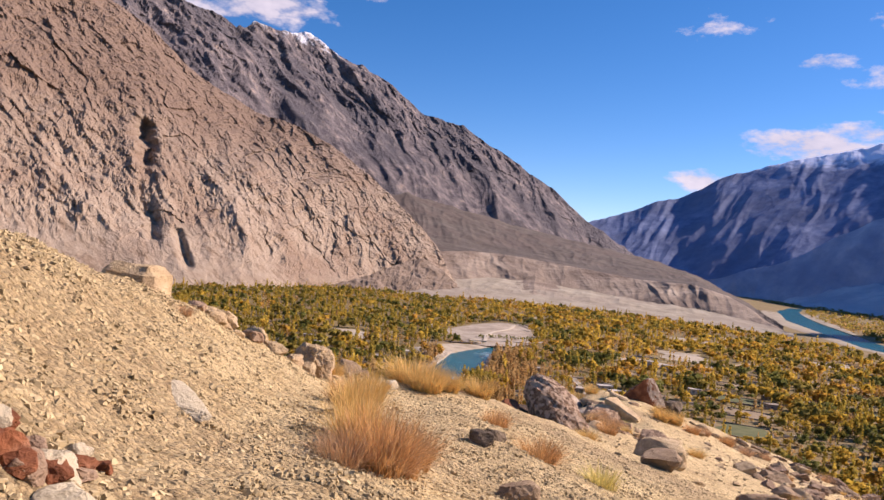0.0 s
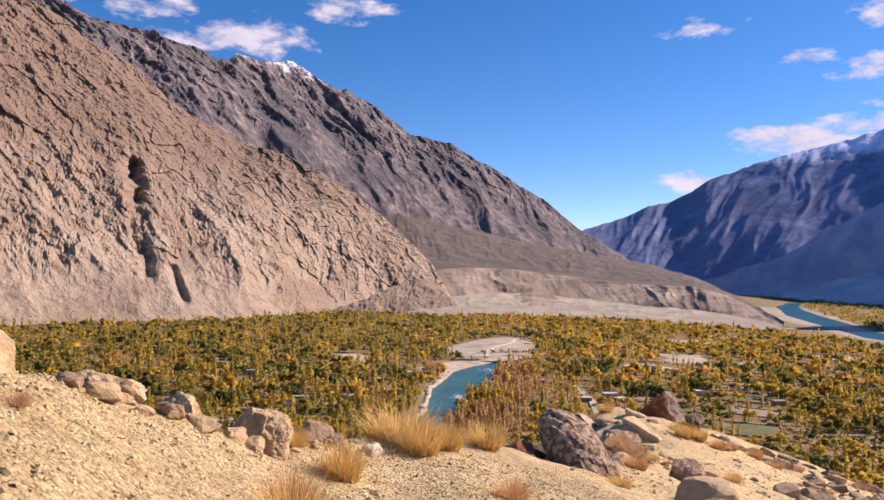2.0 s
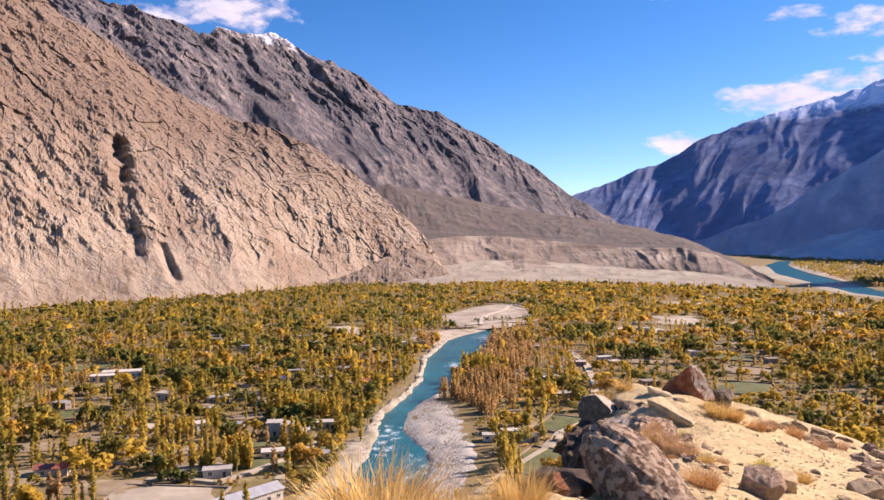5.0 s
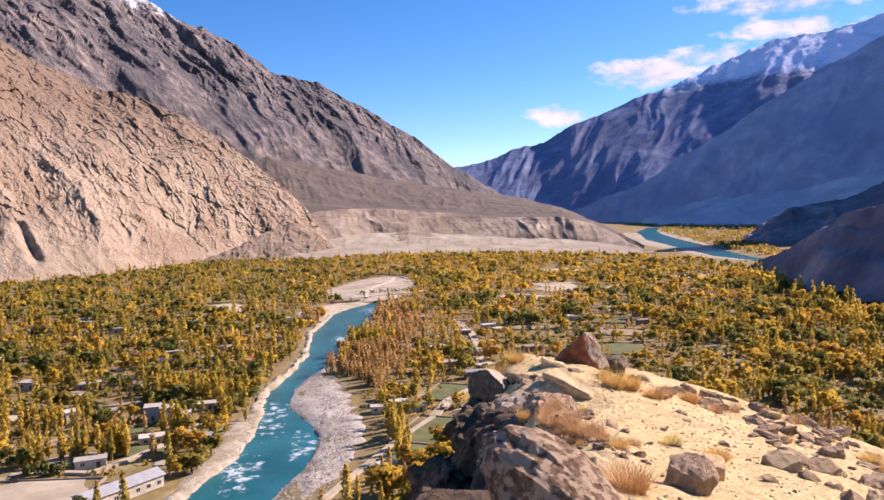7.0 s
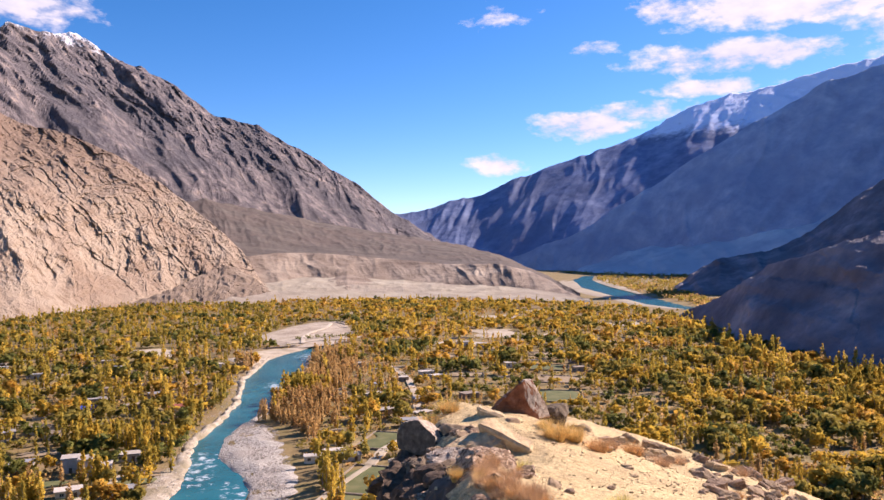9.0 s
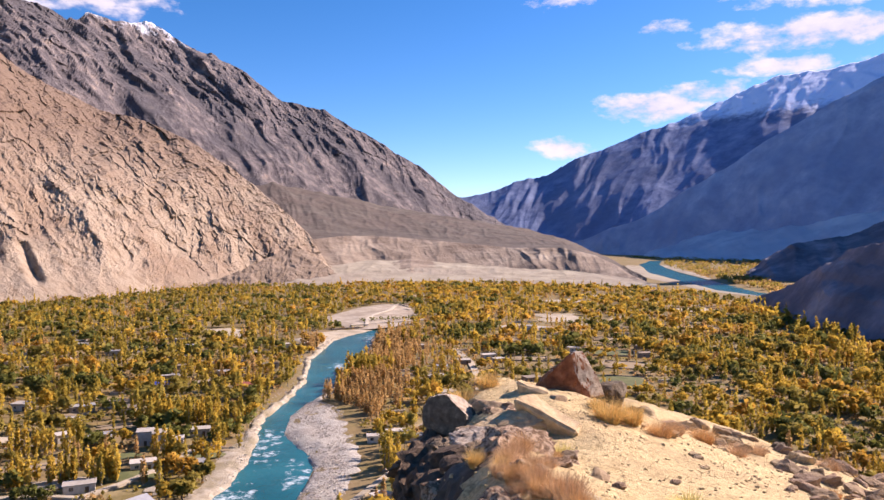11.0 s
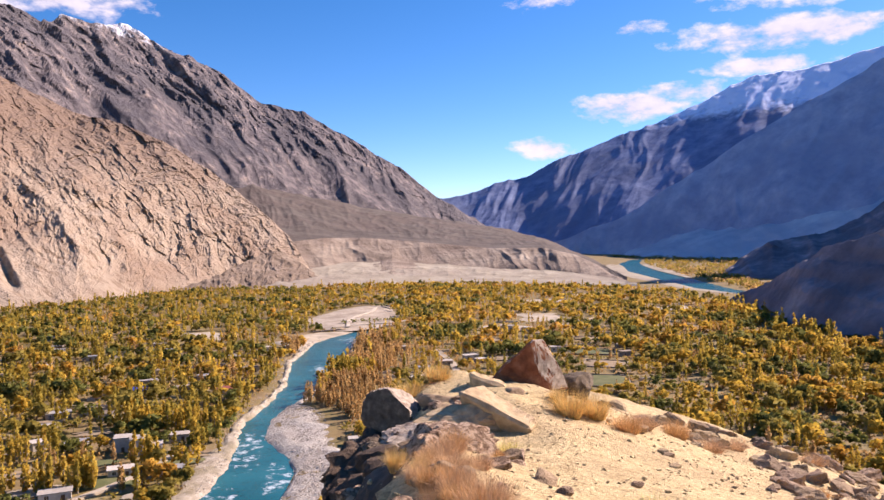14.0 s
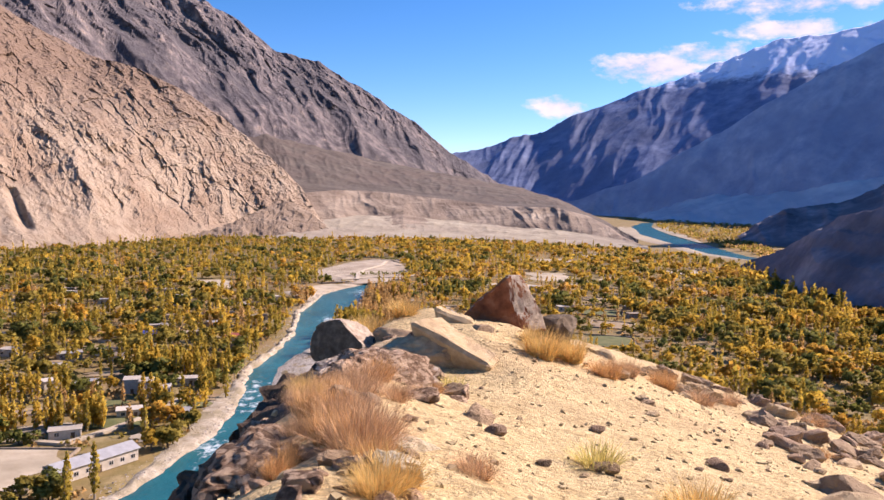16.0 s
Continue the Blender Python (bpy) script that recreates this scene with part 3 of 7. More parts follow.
# Added outside the view; its height casts shade on the near hills.
mountain("mountain_side", "mountain added out of view on the sunward side to shade the hills", M_SHADE,
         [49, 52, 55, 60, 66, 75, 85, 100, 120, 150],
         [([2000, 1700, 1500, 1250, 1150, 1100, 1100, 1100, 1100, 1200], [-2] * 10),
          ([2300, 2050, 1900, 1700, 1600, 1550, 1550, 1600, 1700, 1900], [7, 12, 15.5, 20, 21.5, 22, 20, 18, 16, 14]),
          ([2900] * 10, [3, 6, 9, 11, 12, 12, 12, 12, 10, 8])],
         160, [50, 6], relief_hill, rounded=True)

# Invented peak beyond the view, there to block sun from hill_shaded.
mountain("mountain_back", "tall mountain added out of view to shade the dark spur", M_SHADE,
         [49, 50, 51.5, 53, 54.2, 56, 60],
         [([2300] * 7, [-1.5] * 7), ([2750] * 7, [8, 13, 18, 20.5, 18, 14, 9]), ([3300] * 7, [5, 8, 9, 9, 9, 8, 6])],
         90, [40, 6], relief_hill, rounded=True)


# ---- river terrace with its gullied bluff and the pale fan below it ----
def relief_terrace(h, z, s, x, y):
    h = np.arctan2(x, y) * 1700
    rim = smooth(0.9, 1.2, s) * smooth(2.6, 2.0, s)
    warp = 50 * fbm(h / 150, z / 80, 3, 6)
    uneven = (0.35 + 0.9 * smooth(-0.25, 0.3, fbm(h / 260, 0 * h, 2, 50))) * (0.25 + 0.75 * smooth(100, 300, h))
    g = ridged((h + warp + 0.5 * z) / 130, z / 200, 3, 51, 0.55)
    f = ridged((h + 0.6 * warp + 0.6 * z) / 36, z / 80, 3, 52, 0.55)
    bed = np.abs((z / 9.0 + 0.5 * fbm(h / 160, z / 40, 2, 54)) % 1 - 0.5) * smooth(1.35, 1.7, s) * smooth(2.0, 1.97, s)
    top = smooth(2.0, 2.2, s)
    rills = ridged(h / 120 + 0.6 * fbm(h / 200, s, 2, 56), (s * 1000) / 900, 4, 55, 0.6)
    low = smooth(1.1, 0.9, s)
    out = rim * uneven * (40 * (g - 0.6) + 20 * (f - 0.5)) + rim * 24 * fbm(h / 210, z / 90, 3, 53) + 6 * bed
    return out, rim * uneven * 12 * (g - 0.5) * smooth(2.0, 1.7, s) + top * (14 * (rills - 0.5) + 5 * fbm(x / 60, y / 60, 5, 57, 0.6)) + low * 1.6 * fbm(x / 25, y / 25, 4, 58)


mountain("terrace", "dark brown alluvial terrace sloping below the mountain", M_FAN,
         [-4, -1.5, 0.3, 3.8, 6, 8.1, 9, 12.4, 16.6, 20.7, 23, 24.6, 25.6, 26.8],
         [([1700, 1680, 1660, 1760, 1830, 1850, 1850, 1860, 1830, 1790, 1730, 1640, 1540, 1400], [-0.6, -0.4, -0.2, 0.2, 0.2, 0.1, 0.0, -0.3, -0.7, -0.7, -1.25, -2.0, -2.7, -3.25]),
          ([2600, 2600, 2650, 2700, 2800, 2900, 2900, 3000, 3050, 3000, 2700, 2300, 1900, 1500], [4.3, 4.2, 3.9, 3.1, 2.7, 2.3, 2.2, 1.65, 1.0, 0.0, -1.1, -1.8, -2.4, -3.05])],
         400, [80], lambda h, z, s, x, y: relief_terrace(h, z, s + 2, x, y), rounded=True)
mountain("bluff", "pale gullied bluff along the edge of the terrace", M_BLUFF,
         [-4, -1.5, 0.3, 3.8, 6, 8.1, 9, 12.4, 16.6, 20.7, 23, 24.6, 25.6, 26.8],
         [([1420, 1300, 1250, 1290, 1320, 1340, 1345, 1330, 1310, 1290, 1275, 1260, 1240, 1220], [-3.6, -3.55, -3.67, -3.58, -3.5, -3.45, -3.42, -3.45, -3.5, -3.55, -3.6, -3.64, -3.7, -3.76]),
          ([1520, 1500, 1480, 1560, 1640, 1680, 1680, 1690, 1640, 1600, 1550, 1480, 1420, 1340], [-2.9, -2.7, -2.3, -2.1, -1.9, -1.6, -1.5, -2.0, -2.4, -2.55, -2.75, -3.0, -3.2, -3.4]),
          ([1700, 1680, 1660, 1760, 1830, 1850, 1850, 1860, 1830, 1790, 1730, 1640, 1540, 1400], [-0.6, -0.4, -0.2, 0.2, 0.2, 0.1, 0.0, -0.3, -0.7, -0.7, -1.25, -2.0, -2.7, -3.25])],
         560, [16, 70], relief_terrace, rounded=True)
mountain("gravel_fan", "pale sloping gravel fan at the foot of the bluff", M_APRON,
         [-6, -3, 0.3, 6, 12.4, 16.6, 20.7, 24.6, 27.5],
         [([1330, 1270, 1235, 1300, 1315, 1295, 1275, 1245, 1190], [-3.5, -3.65, -3.75, -3.55, -3.5, -3.55, -3.6, -3.7, -3.86]),
          ([1480, 1490, 1500, 1650, 1680, 1640, 1600, 1480, 1290], [-2.7, -2.6, -2.3, -1.75, -1.95, -2.3, -2.5, -2.95, -3.5]),
          ([1530, 1540, 1550, 1690, 1720, 1680, 1640, 1520, 1330], [-2.9, -2.9, -2.9, -2.6, -2.6, -2.7, -2.8, -3.2, -3.6])],
         300, [60, 6], lambda h, z, s, x, y: (0 * z, 2.2 * fbm(x / 40, y / 40, 5, 61) * smooth(0, 0.2, s) + 3.5 * ridged(h / 70, s, 3, 63) * smooth(0.1, 0.6, s)))


# ---- valley floor, river, banks ----
RIVER_Y = [120, 205, 222, 237, 248, 277, 308, 336, 380, 422, 500, 592, 640, 672]
RIVER_L = [-72, -40, -32, -28, -22, -16, -15, -14, -3, 6, 11, 31, 55, 86]
RIVER_R = [-30, -9, -4, 3, 5, 10, 3, 0, 15, 27, 49, 64, 78, 100]


def river_sides(y):
    return np.interp(y, RIVER_Y, RIVER_L), np.interp(y, RIVER_Y, RIVER_R)


def in_river(x, y, margin=0.0):
    a, b = river_sides(y)
    return (x > a - margin) & (x < b + margin) & (y < 672 + margin) & (y > 118)


FAR_Y = [900, 934, 1029, 1259, 1613, 2069, 2400]
FAR_L = [640, 632, 634, 704, 815, 1023, 1230]
FAR_R = [650, 668, 690, 775, 900, 1085, 1270]


def far_sides(y):
    return np.interp(y, FAR_Y, FAR_L), np.interp(y, FAR_Y, FAR_R)


def graded(parts_):
    """Coordinates with a step of its own in each stretch."""
    out = []
    for a, b, step in parts_:
        out.append(np.arange(a, b, step))
    out.append(np.array([parts_[-1][1]]))
    return np.concatenate(out)


gx = graded([(-7000, -1600, 600), (-1600, -520, 60), (-520, -130, 9), (-130, 150, 3.5), (150, 560, 10), (560, 1300, 18), (1300, 2400, 100), (2400, 7000, 575)])
gy = graded([(-4000, 0, 500), (0, 100, 20), (100, 420, 3.5), (420, 760, 5), (760, 1500, 12), (1500, 2600, 25), (2600, 5000, 300), (5000, 9000, 1000)])
X, Y = np.meshgrid(gx, gy)
a_, b_ = river_sides(Y)
dist = np.maximum(a_ - X, X - b_)
dist = np.where((Y > 672) | (Y < 118), 60, dist)
fa_, fb_ = far_sides(Y)
fdist = np.where((Y > 900) & (Y < 2400), np.maximum(fa_ - X, X - fb_), 60)
Z = 0.5 * fbm(X / 60, Y / 60, 4, 71) + 0.25 * fbm(X / 9, Y / 9, 3, 73) + 0.5
Z = Z * smooth(0, 30, dist) * smooth(0, 30, fdist) - 2.2 * smooth(3, -4, dist) - 1.6 * smooth(3, -5, fdist)
Z += 8 * smooth(1500, 3500, Y)
tagged(sheet("ground", X, Y, Z, M_VALLEY), "orchard and field earth of the valley floor", "ground", kind="structure")


def water_material():
    m = bpy.data.materials.new("glacial_river_water")
    m.use_nodes = True
    n, l = m.node_tree.nodes, m.node_tree.links
    b = n["Principled BSDF"]
    b.inputs["Roughness"].default_value = 0.22
    b.inputs["Specular IOR Level"].default_value = 0.12
    tc = n.new("ShaderNodeTexCoord")
    big = n.new("ShaderNodeTexNoise")
    big.inputs["Scale"].default_value, big.inputs["Detail"].default_value = 0.035, 6
    l.new(tc.outputs["Object"], big.inputs["Vector"])
    ramp = n.new("ShaderNodeValToRGB")
    ramp.color_ramp.elements[0].position, ramp.color_ramp.elements[0].color = 0.3, (0.006, 0.088, 0.108, 1)
    ramp.color_ramp.elements[1].position, ramp.color_ramp.elements[1].color = 0.75, (0.015, 0.152, 0.184, 1)
    l.new(big.outputs[0], ramp.inputs[0])
    foam = n.new("ShaderNodeTexNoise")
    foam.inputs["Scale"].default_value, foam.inputs["Detail"].default_value, foam.inputs["Roughness"].default_value = 0.22, 8, 0.7
    l.new(tc.outputs["Object"], foam.inputs["Vector"])
    # rapids: where the bed shallows
    sp = n.new("ShaderNodeSeparateXYZ")
    l.new(tc.outputs["Object"], sp.inputs[0])
    lanes = None
    for cx, cy, rx_, ry_ in ((-9, 300, 9, 34), (2, 262, 7, 22), (64, 600, 16, 30), (30, 470, 8, 30), (-18, 240, 9, 25)):
        def op(kind, p, q):
            k = n.new("ShaderNodeMath")
            k.operation = kind
            for i_, v_ in enumerate((p, q)):
                if isinstance(v_, (int, float)):
                    k.inputs[i_].default_value = v_
                else:
                    l.new(v_, k.inputs[i_])
            return k.outputs[0]
        dx = op("DIVIDE", op("SUBTRACT", sp.outputs[0], cx), rx_)
        dy = op("DIVIDE", op("SUBTRACT", sp.outputs[1], cy), ry_)
        g = op("SUBTRACT", 1.0, op("ADD", op("MULTIPLY", dx, dx), op("MULTIPLY", dy, dy)))
        lanes = g if lanes is None else op("MAXIMUM", lanes, g)
    lanes = op("MAXIMUM", lanes, -0.35)
    white = op("ADD", foam.outputs[0], op("MULTIPLY", lanes, 0.16))
    mr = n.new("ShaderNodeMapRange")
    mr.inputs[1].default_value, mr.inputs[2].default_value = 0.63, 0.74
    l.new(white, mr.inputs[0])
    mx = n.new("ShaderNodeMix")
    mx.data_type = "RGBA"
    l.new(mr.outputs[0], mx.inputs[0])
    l.new(ramp.outputs[0], mx.inputs[6])
    mx.inputs[7].default_value = (0.5, 0.6, 0.62, 1)
    l.new(mx.outputs[2], b.inputs["Base Color"])
    rip = n.new("ShaderNodeTexNoise")
    rip.inputs["Scale"].default_value, rip.inputs["Detail"].default_value = 0.6, 6
    l.new(tc.outputs["Object"], rip.inputs["Vector"])
    bp = n.new("ShaderNodeBump")
    bp.inputs["Strength"].default_value, bp.inputs["Distance"].default_value = 0.5, 0.4
    l.new(rip.outputs[0], bp.inputs["Height"])
    l.new(bp.outputs[0], b.inputs["Normal"])
    return m


M_WATER = water_material()
ys = np.arange(119, 673, 3.0)
tt_ = np.linspace(0, 1, 18)
la, lb = river_sides(ys)
XX = la[:, None] - 2 + (lb - la + 4)[:, None] * tt_[None, :]
YY = ys[:, None] + 0 * XX
tagged(sheet("water_near", XX, YY, -0.9 + 0.12 * fbm(XX / 7, YY / 7, 3, 81), M_WATER), "turquoise glacial river with white rapids", "river", kind="structure")
ys = np.arange(901, 2400, 8.0)
la, lb = far_sides(ys)
XX = la[:, None] - 3 + (lb - la + 6)[:, None] * tt_[None, :]
YY = ys[:, None] + 0 * XX
tagged(sheet("water_far", XX, YY, -0.5 + 8 * smooth(1500, 3500, YY), M_WATER), "turquoise river bend in the distance", "river", kind="structure")


# ---- the gravel ridge under the camera ----
EDGE_Y = [-8, 0, 2, 3.2, 3.7, 4.1, 4.4, 4.7, 5.2, 5.8, 6.4, 7, 8, 8.7, 9.3, 10, 10.7, 12, 13, 14, 15, 16, 17, 18, 19]
EDGE_X = [-5.5, -3.6, -2.9, -2.3, -1.6, -0.98, -0.82, -0.7, -0.5, -0.1, 0.4, 0.9, 1.6, 2.06, 2.51, 2.64, 2.76, 2.95, 3.05, 3.2, 3.35, 3.6, 4.0, 4.6, 6]


def ridge_z(x, y, fine=True, with_edge=False):
    """Height of the gravel ridge at x, y."""
    x, y = np.asarray(x, float), np.asarray(y, float)
    z = 79.52 - 0.28 * np.maximum(x, -1.1) - 0.088 * y + 0.36 * np.clip(-x - 0.5, 0, 0.5)
    z = z - 0.3 * smooth(3.95, 3.25, x) * smooth(13.0, 14.6, y) - 0.17 * smooth(4.7, 3.9, x) * smooth(12.3, 13.4, y)
    z = z + 0.24 * np.exp(-((x - 5.3) ** 2 + (y - 15.9) ** 2) / 2.2)
    z = z + 0.055 * np.clip(y - 12, 0, 12) - 0.012 * np.clip(x - 8, 0, 40) ** 2 - 0.05 * np.clip(-y - 1, 0, 60)
    z = z + 0.16 * smooth(-0.85, -1.5, x) * smooth(3.4, 2.4, y) * smooth(0.0, 1.2, y)
    z = z - 0.07 * smooth(3.2, 3.8, y) * smooth(6.2, 5.3, y) * smooth(0.5, -0.1, x)
    left = np.interp(y, EDGE_Y, EDGE_X) - x
    far = y - np.interp(x, [2, 4, 6, 8, 10, 14, 30], [16.6, 17.6, 18.8, 21.2, 22.3, 22.5, 18])
    right = x - 16
    over = np.maximum(np.maximum(left, far), right) + 0.12 * fbm(x / 0.9, y / 0.9, 3, 91)
    over = np.clip(over + 0.35, 0, None)
    z = z - np.where(over < 0.6, 1.15 * over**1.9, 0.436 + 2.6 * (over - 0.6))
    z = z + 0.10 * fbm(x / 2.2, y / 2.2, 4, 93) + smooth(0.25, 1.1, over) * (0.5 * (ridged(x / 1.6, y / 1.6, 4, 95) - 0.5) + 0.26 * facets(x / 0.7, y / 0.55, 381) + 0.16 * facets(x / 0.27, y / 0.24, 385))
    if fine:
        z = z + 0.05 * fbm(x / 0.45, y / 0.45, 4, 97) + 0.012 * fbm(x / 0.14, y / 0.14, 2, 98)
    return np.maximum(z, -3) if not with_edge else (np.maximum(z, -3), over)


hx = np.concatenate([-4 - np.geomspace(0.1, 110, 50)[::-1], np.arange(-4, 13, 0.085), 13 + np.geomspace(0.1, 130, 50)])
hy = np.concatenate([-2 - np.geomspace(0.1, 90, 40)[::-1], np.arange(-2, 24, 0.095), 24 + np.geomspace(0.1, 110, 50)])
X, Y = np.meshgrid(hx, hy)
Z, over_edge = ridge_z(X, Y, True, True)
ridge = tagged(sheet("ridge_ground", X, Y, Z, M_HILL), "pale gravelly soil of a steep ridge with a broken rock flank", "ground", kind="structure")
# Flank faces take the rock with shade painted in.
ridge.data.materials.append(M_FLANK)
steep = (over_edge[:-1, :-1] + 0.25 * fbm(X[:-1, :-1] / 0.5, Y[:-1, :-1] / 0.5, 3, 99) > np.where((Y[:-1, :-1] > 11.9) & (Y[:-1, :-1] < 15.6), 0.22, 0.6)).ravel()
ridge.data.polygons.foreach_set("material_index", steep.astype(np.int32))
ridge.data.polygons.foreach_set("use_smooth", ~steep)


# ---- valley: banks, gravel bar, mound, fields, tracks ----
M_BAR = material("pale_river_cobbles", [(0.3, (0.40, 0.36, 0.31)), (0.5, (0.56, 0.515, 0.44)), (0.72, (0.68, 0.63, 0.55))], 0.8, 0.9, 0.8, 1.6, 9.0, second=((0.38, 0.33, 0.28), 0.05, 0.5, 0.65, 0.55), bump_dist=0.8, position=True)
M_FIELD_GREEN = material("mown_green_field", [(0.3, (0.10, 0.12, 0.04)), (0.55, (0.17, 0.18, 0.07)), (0.75, (0.24, 0.22, 0.10))], 0.15, 0.95, 0.4, 1.2, bump_dist=0.2, position=True)
M_FIELD_BROWN = material("bare_brown_field", [(0.3, (0.27, 0.19, 0.11)), (0.55, (0.39, 0.295, 0.18)), (0.75, (0.52, 0.41, 0.27))], 0.15, 0.95, 0.4, 1.2, bump_dist=0.2, position=True)


M_BANK = material("stony_bank_sand", [(0.3, (0.34, 0.28, 0.20)), (0.5, (0.52, 0.445, 0.335)), (0.72, (0.68, 0.61, 0.50))], 0.35, 0.95, 0.8, 1.4, 9.0, second=((0.30, 0.25, 0.14), 0.09, 0.48, 0.64, 0.7), bump_dist=0.6, position=True)


M_BAR_PLAIN = material("pale_gravel_plateau", [(0.3, (0.42, 0.345, 0.255)), (0.5, (0.55, 0.46, 0.35)), (0.72, (0.66, 0.575, 0.45))], 0.12, 0.95, 0.8, 0.8, 9.0, second=((0.36, 0.29, 0.215), 0.035, 0.47, 0.62, 0.7), bump_dist=0.8, position=True)


def lens_sheet(name, label, category, mat, y0, y1, left, right, z0, rise, step=2.5, across=14, seed=0, kind="structure"):
    """A strip of ground between two sides given as functions of y, humped across and uneven."""
    ys_ = np.arange(y0, y1 + step * 0.5, step)
    a, b = left(ys_), right(ys_)
    t_ = np.linspace(0, 1, across)
    XX_ = a[:, None] + (b - a)[:, None] * t_[None, :]
    XX_ = XX_ + 2.6 * fbm(XX_ / 9, ys_[:, None] / 9 + 0 * XX_, 4, seed)
    YY_ = ys_[:, None] + 0 * XX_
    hump = np.sin(np.pi * t_)[None, :] ** 0.6 * np.sin(np.pi * np.linspace(0, 1, len(ys_)))[:, None] ** 0.3
    ZZ_ = z0 + (rise + 0.8 * rise * fbm(XX_ / 10, YY_ / 10, 5, seed + 1)) * hump
    return tagged(sheet(name, XX_, YY_, ZZ_, mat), label, category, kind=kind)


lens_sheet("gravel_bar", "pale cobble bar on the inside of the river bend", "gravel bar", M_BAR, 205, 372,
           lambda y: np.interp(y, [205, 222, 237, 264, 285, 313, 343, 372], [-10, -5, 2, 8, 6, -3, -1, 8]),
           lambda y: np.interp(y, [205, 220, 243, 267, 319, 345, 357, 372], [6, 14, 22, 27, 31, 30, 25, 13]), -1.3, 2.3, across=20, seed=110)
lens_sheet("river_bank_sand", "pale sandy river bank below the orchards", "river bank", M_BANK, 180, 640,
           lambda y: river_sides(y)[0] - (np.interp(y, [180, 225, 250, 285, 300, 340, 380, 480, 640], [3, 4, 11, 13, 5, 3, 2.0, 2.2, 5]) + 0.9 * np.sin(y / 11.0) + 0.4 * np.sin(y / 3.1)), lambda y: river_sides(y)[0] + 2.0, -1.1, 1.9, across=14, seed=120)
lens_sheet("river_bank_stones", "narrow strip of stones along the water", "river bank", M_BAR, 372, 600,
           lambda y: river_sides(y)[1] - 2.0, lambda y: river_sides(y)[1] + np.interp(y, [372, 480, 560, 600], [3, 2, 10, 4]), -1.0, 1.8, across=8, seed=130)
lens_sheet("sand_mound", "bare pale gravel plateau above the river bend", "sand mound", M_BAR_PLAIN, 650, 890,
           lambda y: np.interp(y, [650, 662, 745, 762, 845, 880, 890], [60, 46, 30, 34, 72, 95, 105]),
           lambda y: np.interp(y, [650, 662, 690, 746, 827, 880, 890], [66, 90, 113, 125, 132, 138, 132]), 0.6, 1.7, 4.0, 30, seed=140)
lens_sheet("mound_spit", "pale sandy spit beside the river bend", "sand bank", M_SAND, 540, 655,
           lambda y: np.interp(y, [540, 575, 600, 632, 655], [10, 6, -2, 14, 40]), lambda y: np.interp(y, [540, 575, 600, 632, 655], [16, 26, 36, 56, 72]), -0.7, 2.2, 3.0, 16, seed=150)
lens_sheet("mound_track", "pale bare path leading off the plateau", "track", M_SAND, 742, 840,
           lambda y: np.interp(y, [742, 760, 795, 840], [28, 18, 11, 4]), lambda y: np.interp(y, [742, 760, 795, 840], [40, 30, 22, 14]), 0.3, 1.6, 4.0, 8, seed=155)
lens_sheet("far_bank", "pale bank of the distant river", "river bank", M_APRON, 930, 2300,
           lambda y: far_sides(y)[0] - np.interp(y, [930, 1200, 1600, 2300], [14, 30, 60, 90]), lambda y: far_sides(y)[0] + 4, 0.3, 1.6, 16, 10, seed=160)
lens_sheet("far_bank", "pale bank of the distant river", "river bank", M_APRON, 1300, 2300,
           lambda y: far_sides(y)[1] - 4, lambda y: far_sides(y)[1] + np.interp(y, [1300, 1700, 2300], [6, 45, 80]), 0.3, 1.6, 16, 10, seed=165)

def track_line(name, label, pts, width, mat, z=0.75):
    """A ribbon of packed earth along a line of places."""
    pts = [Vector((*p, 0)) for p in pts]
    v, f = [], []
    for k, p in enumerate(pts):
        way = (pts[min(k + 1, len(pts) - 1)] - pts[max(k - 1, 0)]).normalized()
        side = Vector((-way.y, way.x, 0)) * width / 2
        for s in (-1, 1):
            q = p + side * s
            v += [(q.x, q.y, z), (q.x, q.y, z - 0.9)]
    for k in range(len(pts) - 1):
        a = 4 * k
        f += [(a, a + 4, a + 6, a + 2), (a + 1, a, a + 2, a + 3), (a + 1, a + 5, a + 4, a), (a + 2, a + 6, a + 7, a + 3)]
    ob = solid(name, v, f, mat)
    return tagged(ob, label, "track", kind="structure")


M_MOUNDEDGE = material("dark_mound_edge", [(0.3, (0.13, 0.10, 0.085)), (0.7, (0.26, 0.21, 0.17))], 0.6, 0.95, 0.6, 2.0, bump_dist=0.2, position=True)
M_CREAMSAND = material("trodden_pale_sand", [(0.3, (0.60, 0.51, 0.39)), (0.7, (0.76, 0.67, 0.53))], 0.3, 0.95, 0.4, 1.5, bump_dist=0.2, position=True)
# Low dark strips raised along the plateau's top and foot.
track_line("mound_wall", "low dark strip along the top of the plateau", [(72, 880), (84, 890), (102, 894), (118, 890), (130, 868), (134, 836)], 2.2, M_MOUNDEDGE, 3.6)
track_line("mound_wall", "low dark strip at the foot of the plateau", [(34, 648), (44, 652), (58, 658)], 2.4, M_MOUNDEDGE, 1.9)
track_line("mound_track", "pale worn path over the plateau", [(66, 668), (72, 720), (84, 760), (104, 800), (116, 850)], 3.2, M_CREAMSAND, 2.75)
track_line("mound_track", "pale worn path along the foot of the plateau", [(52, 668), (78, 682), (104, 690), (126, 706)], 2.6, M_CREAMSAND, 2.6)

FIELDS = []      # x, y, half width, half depth, turn


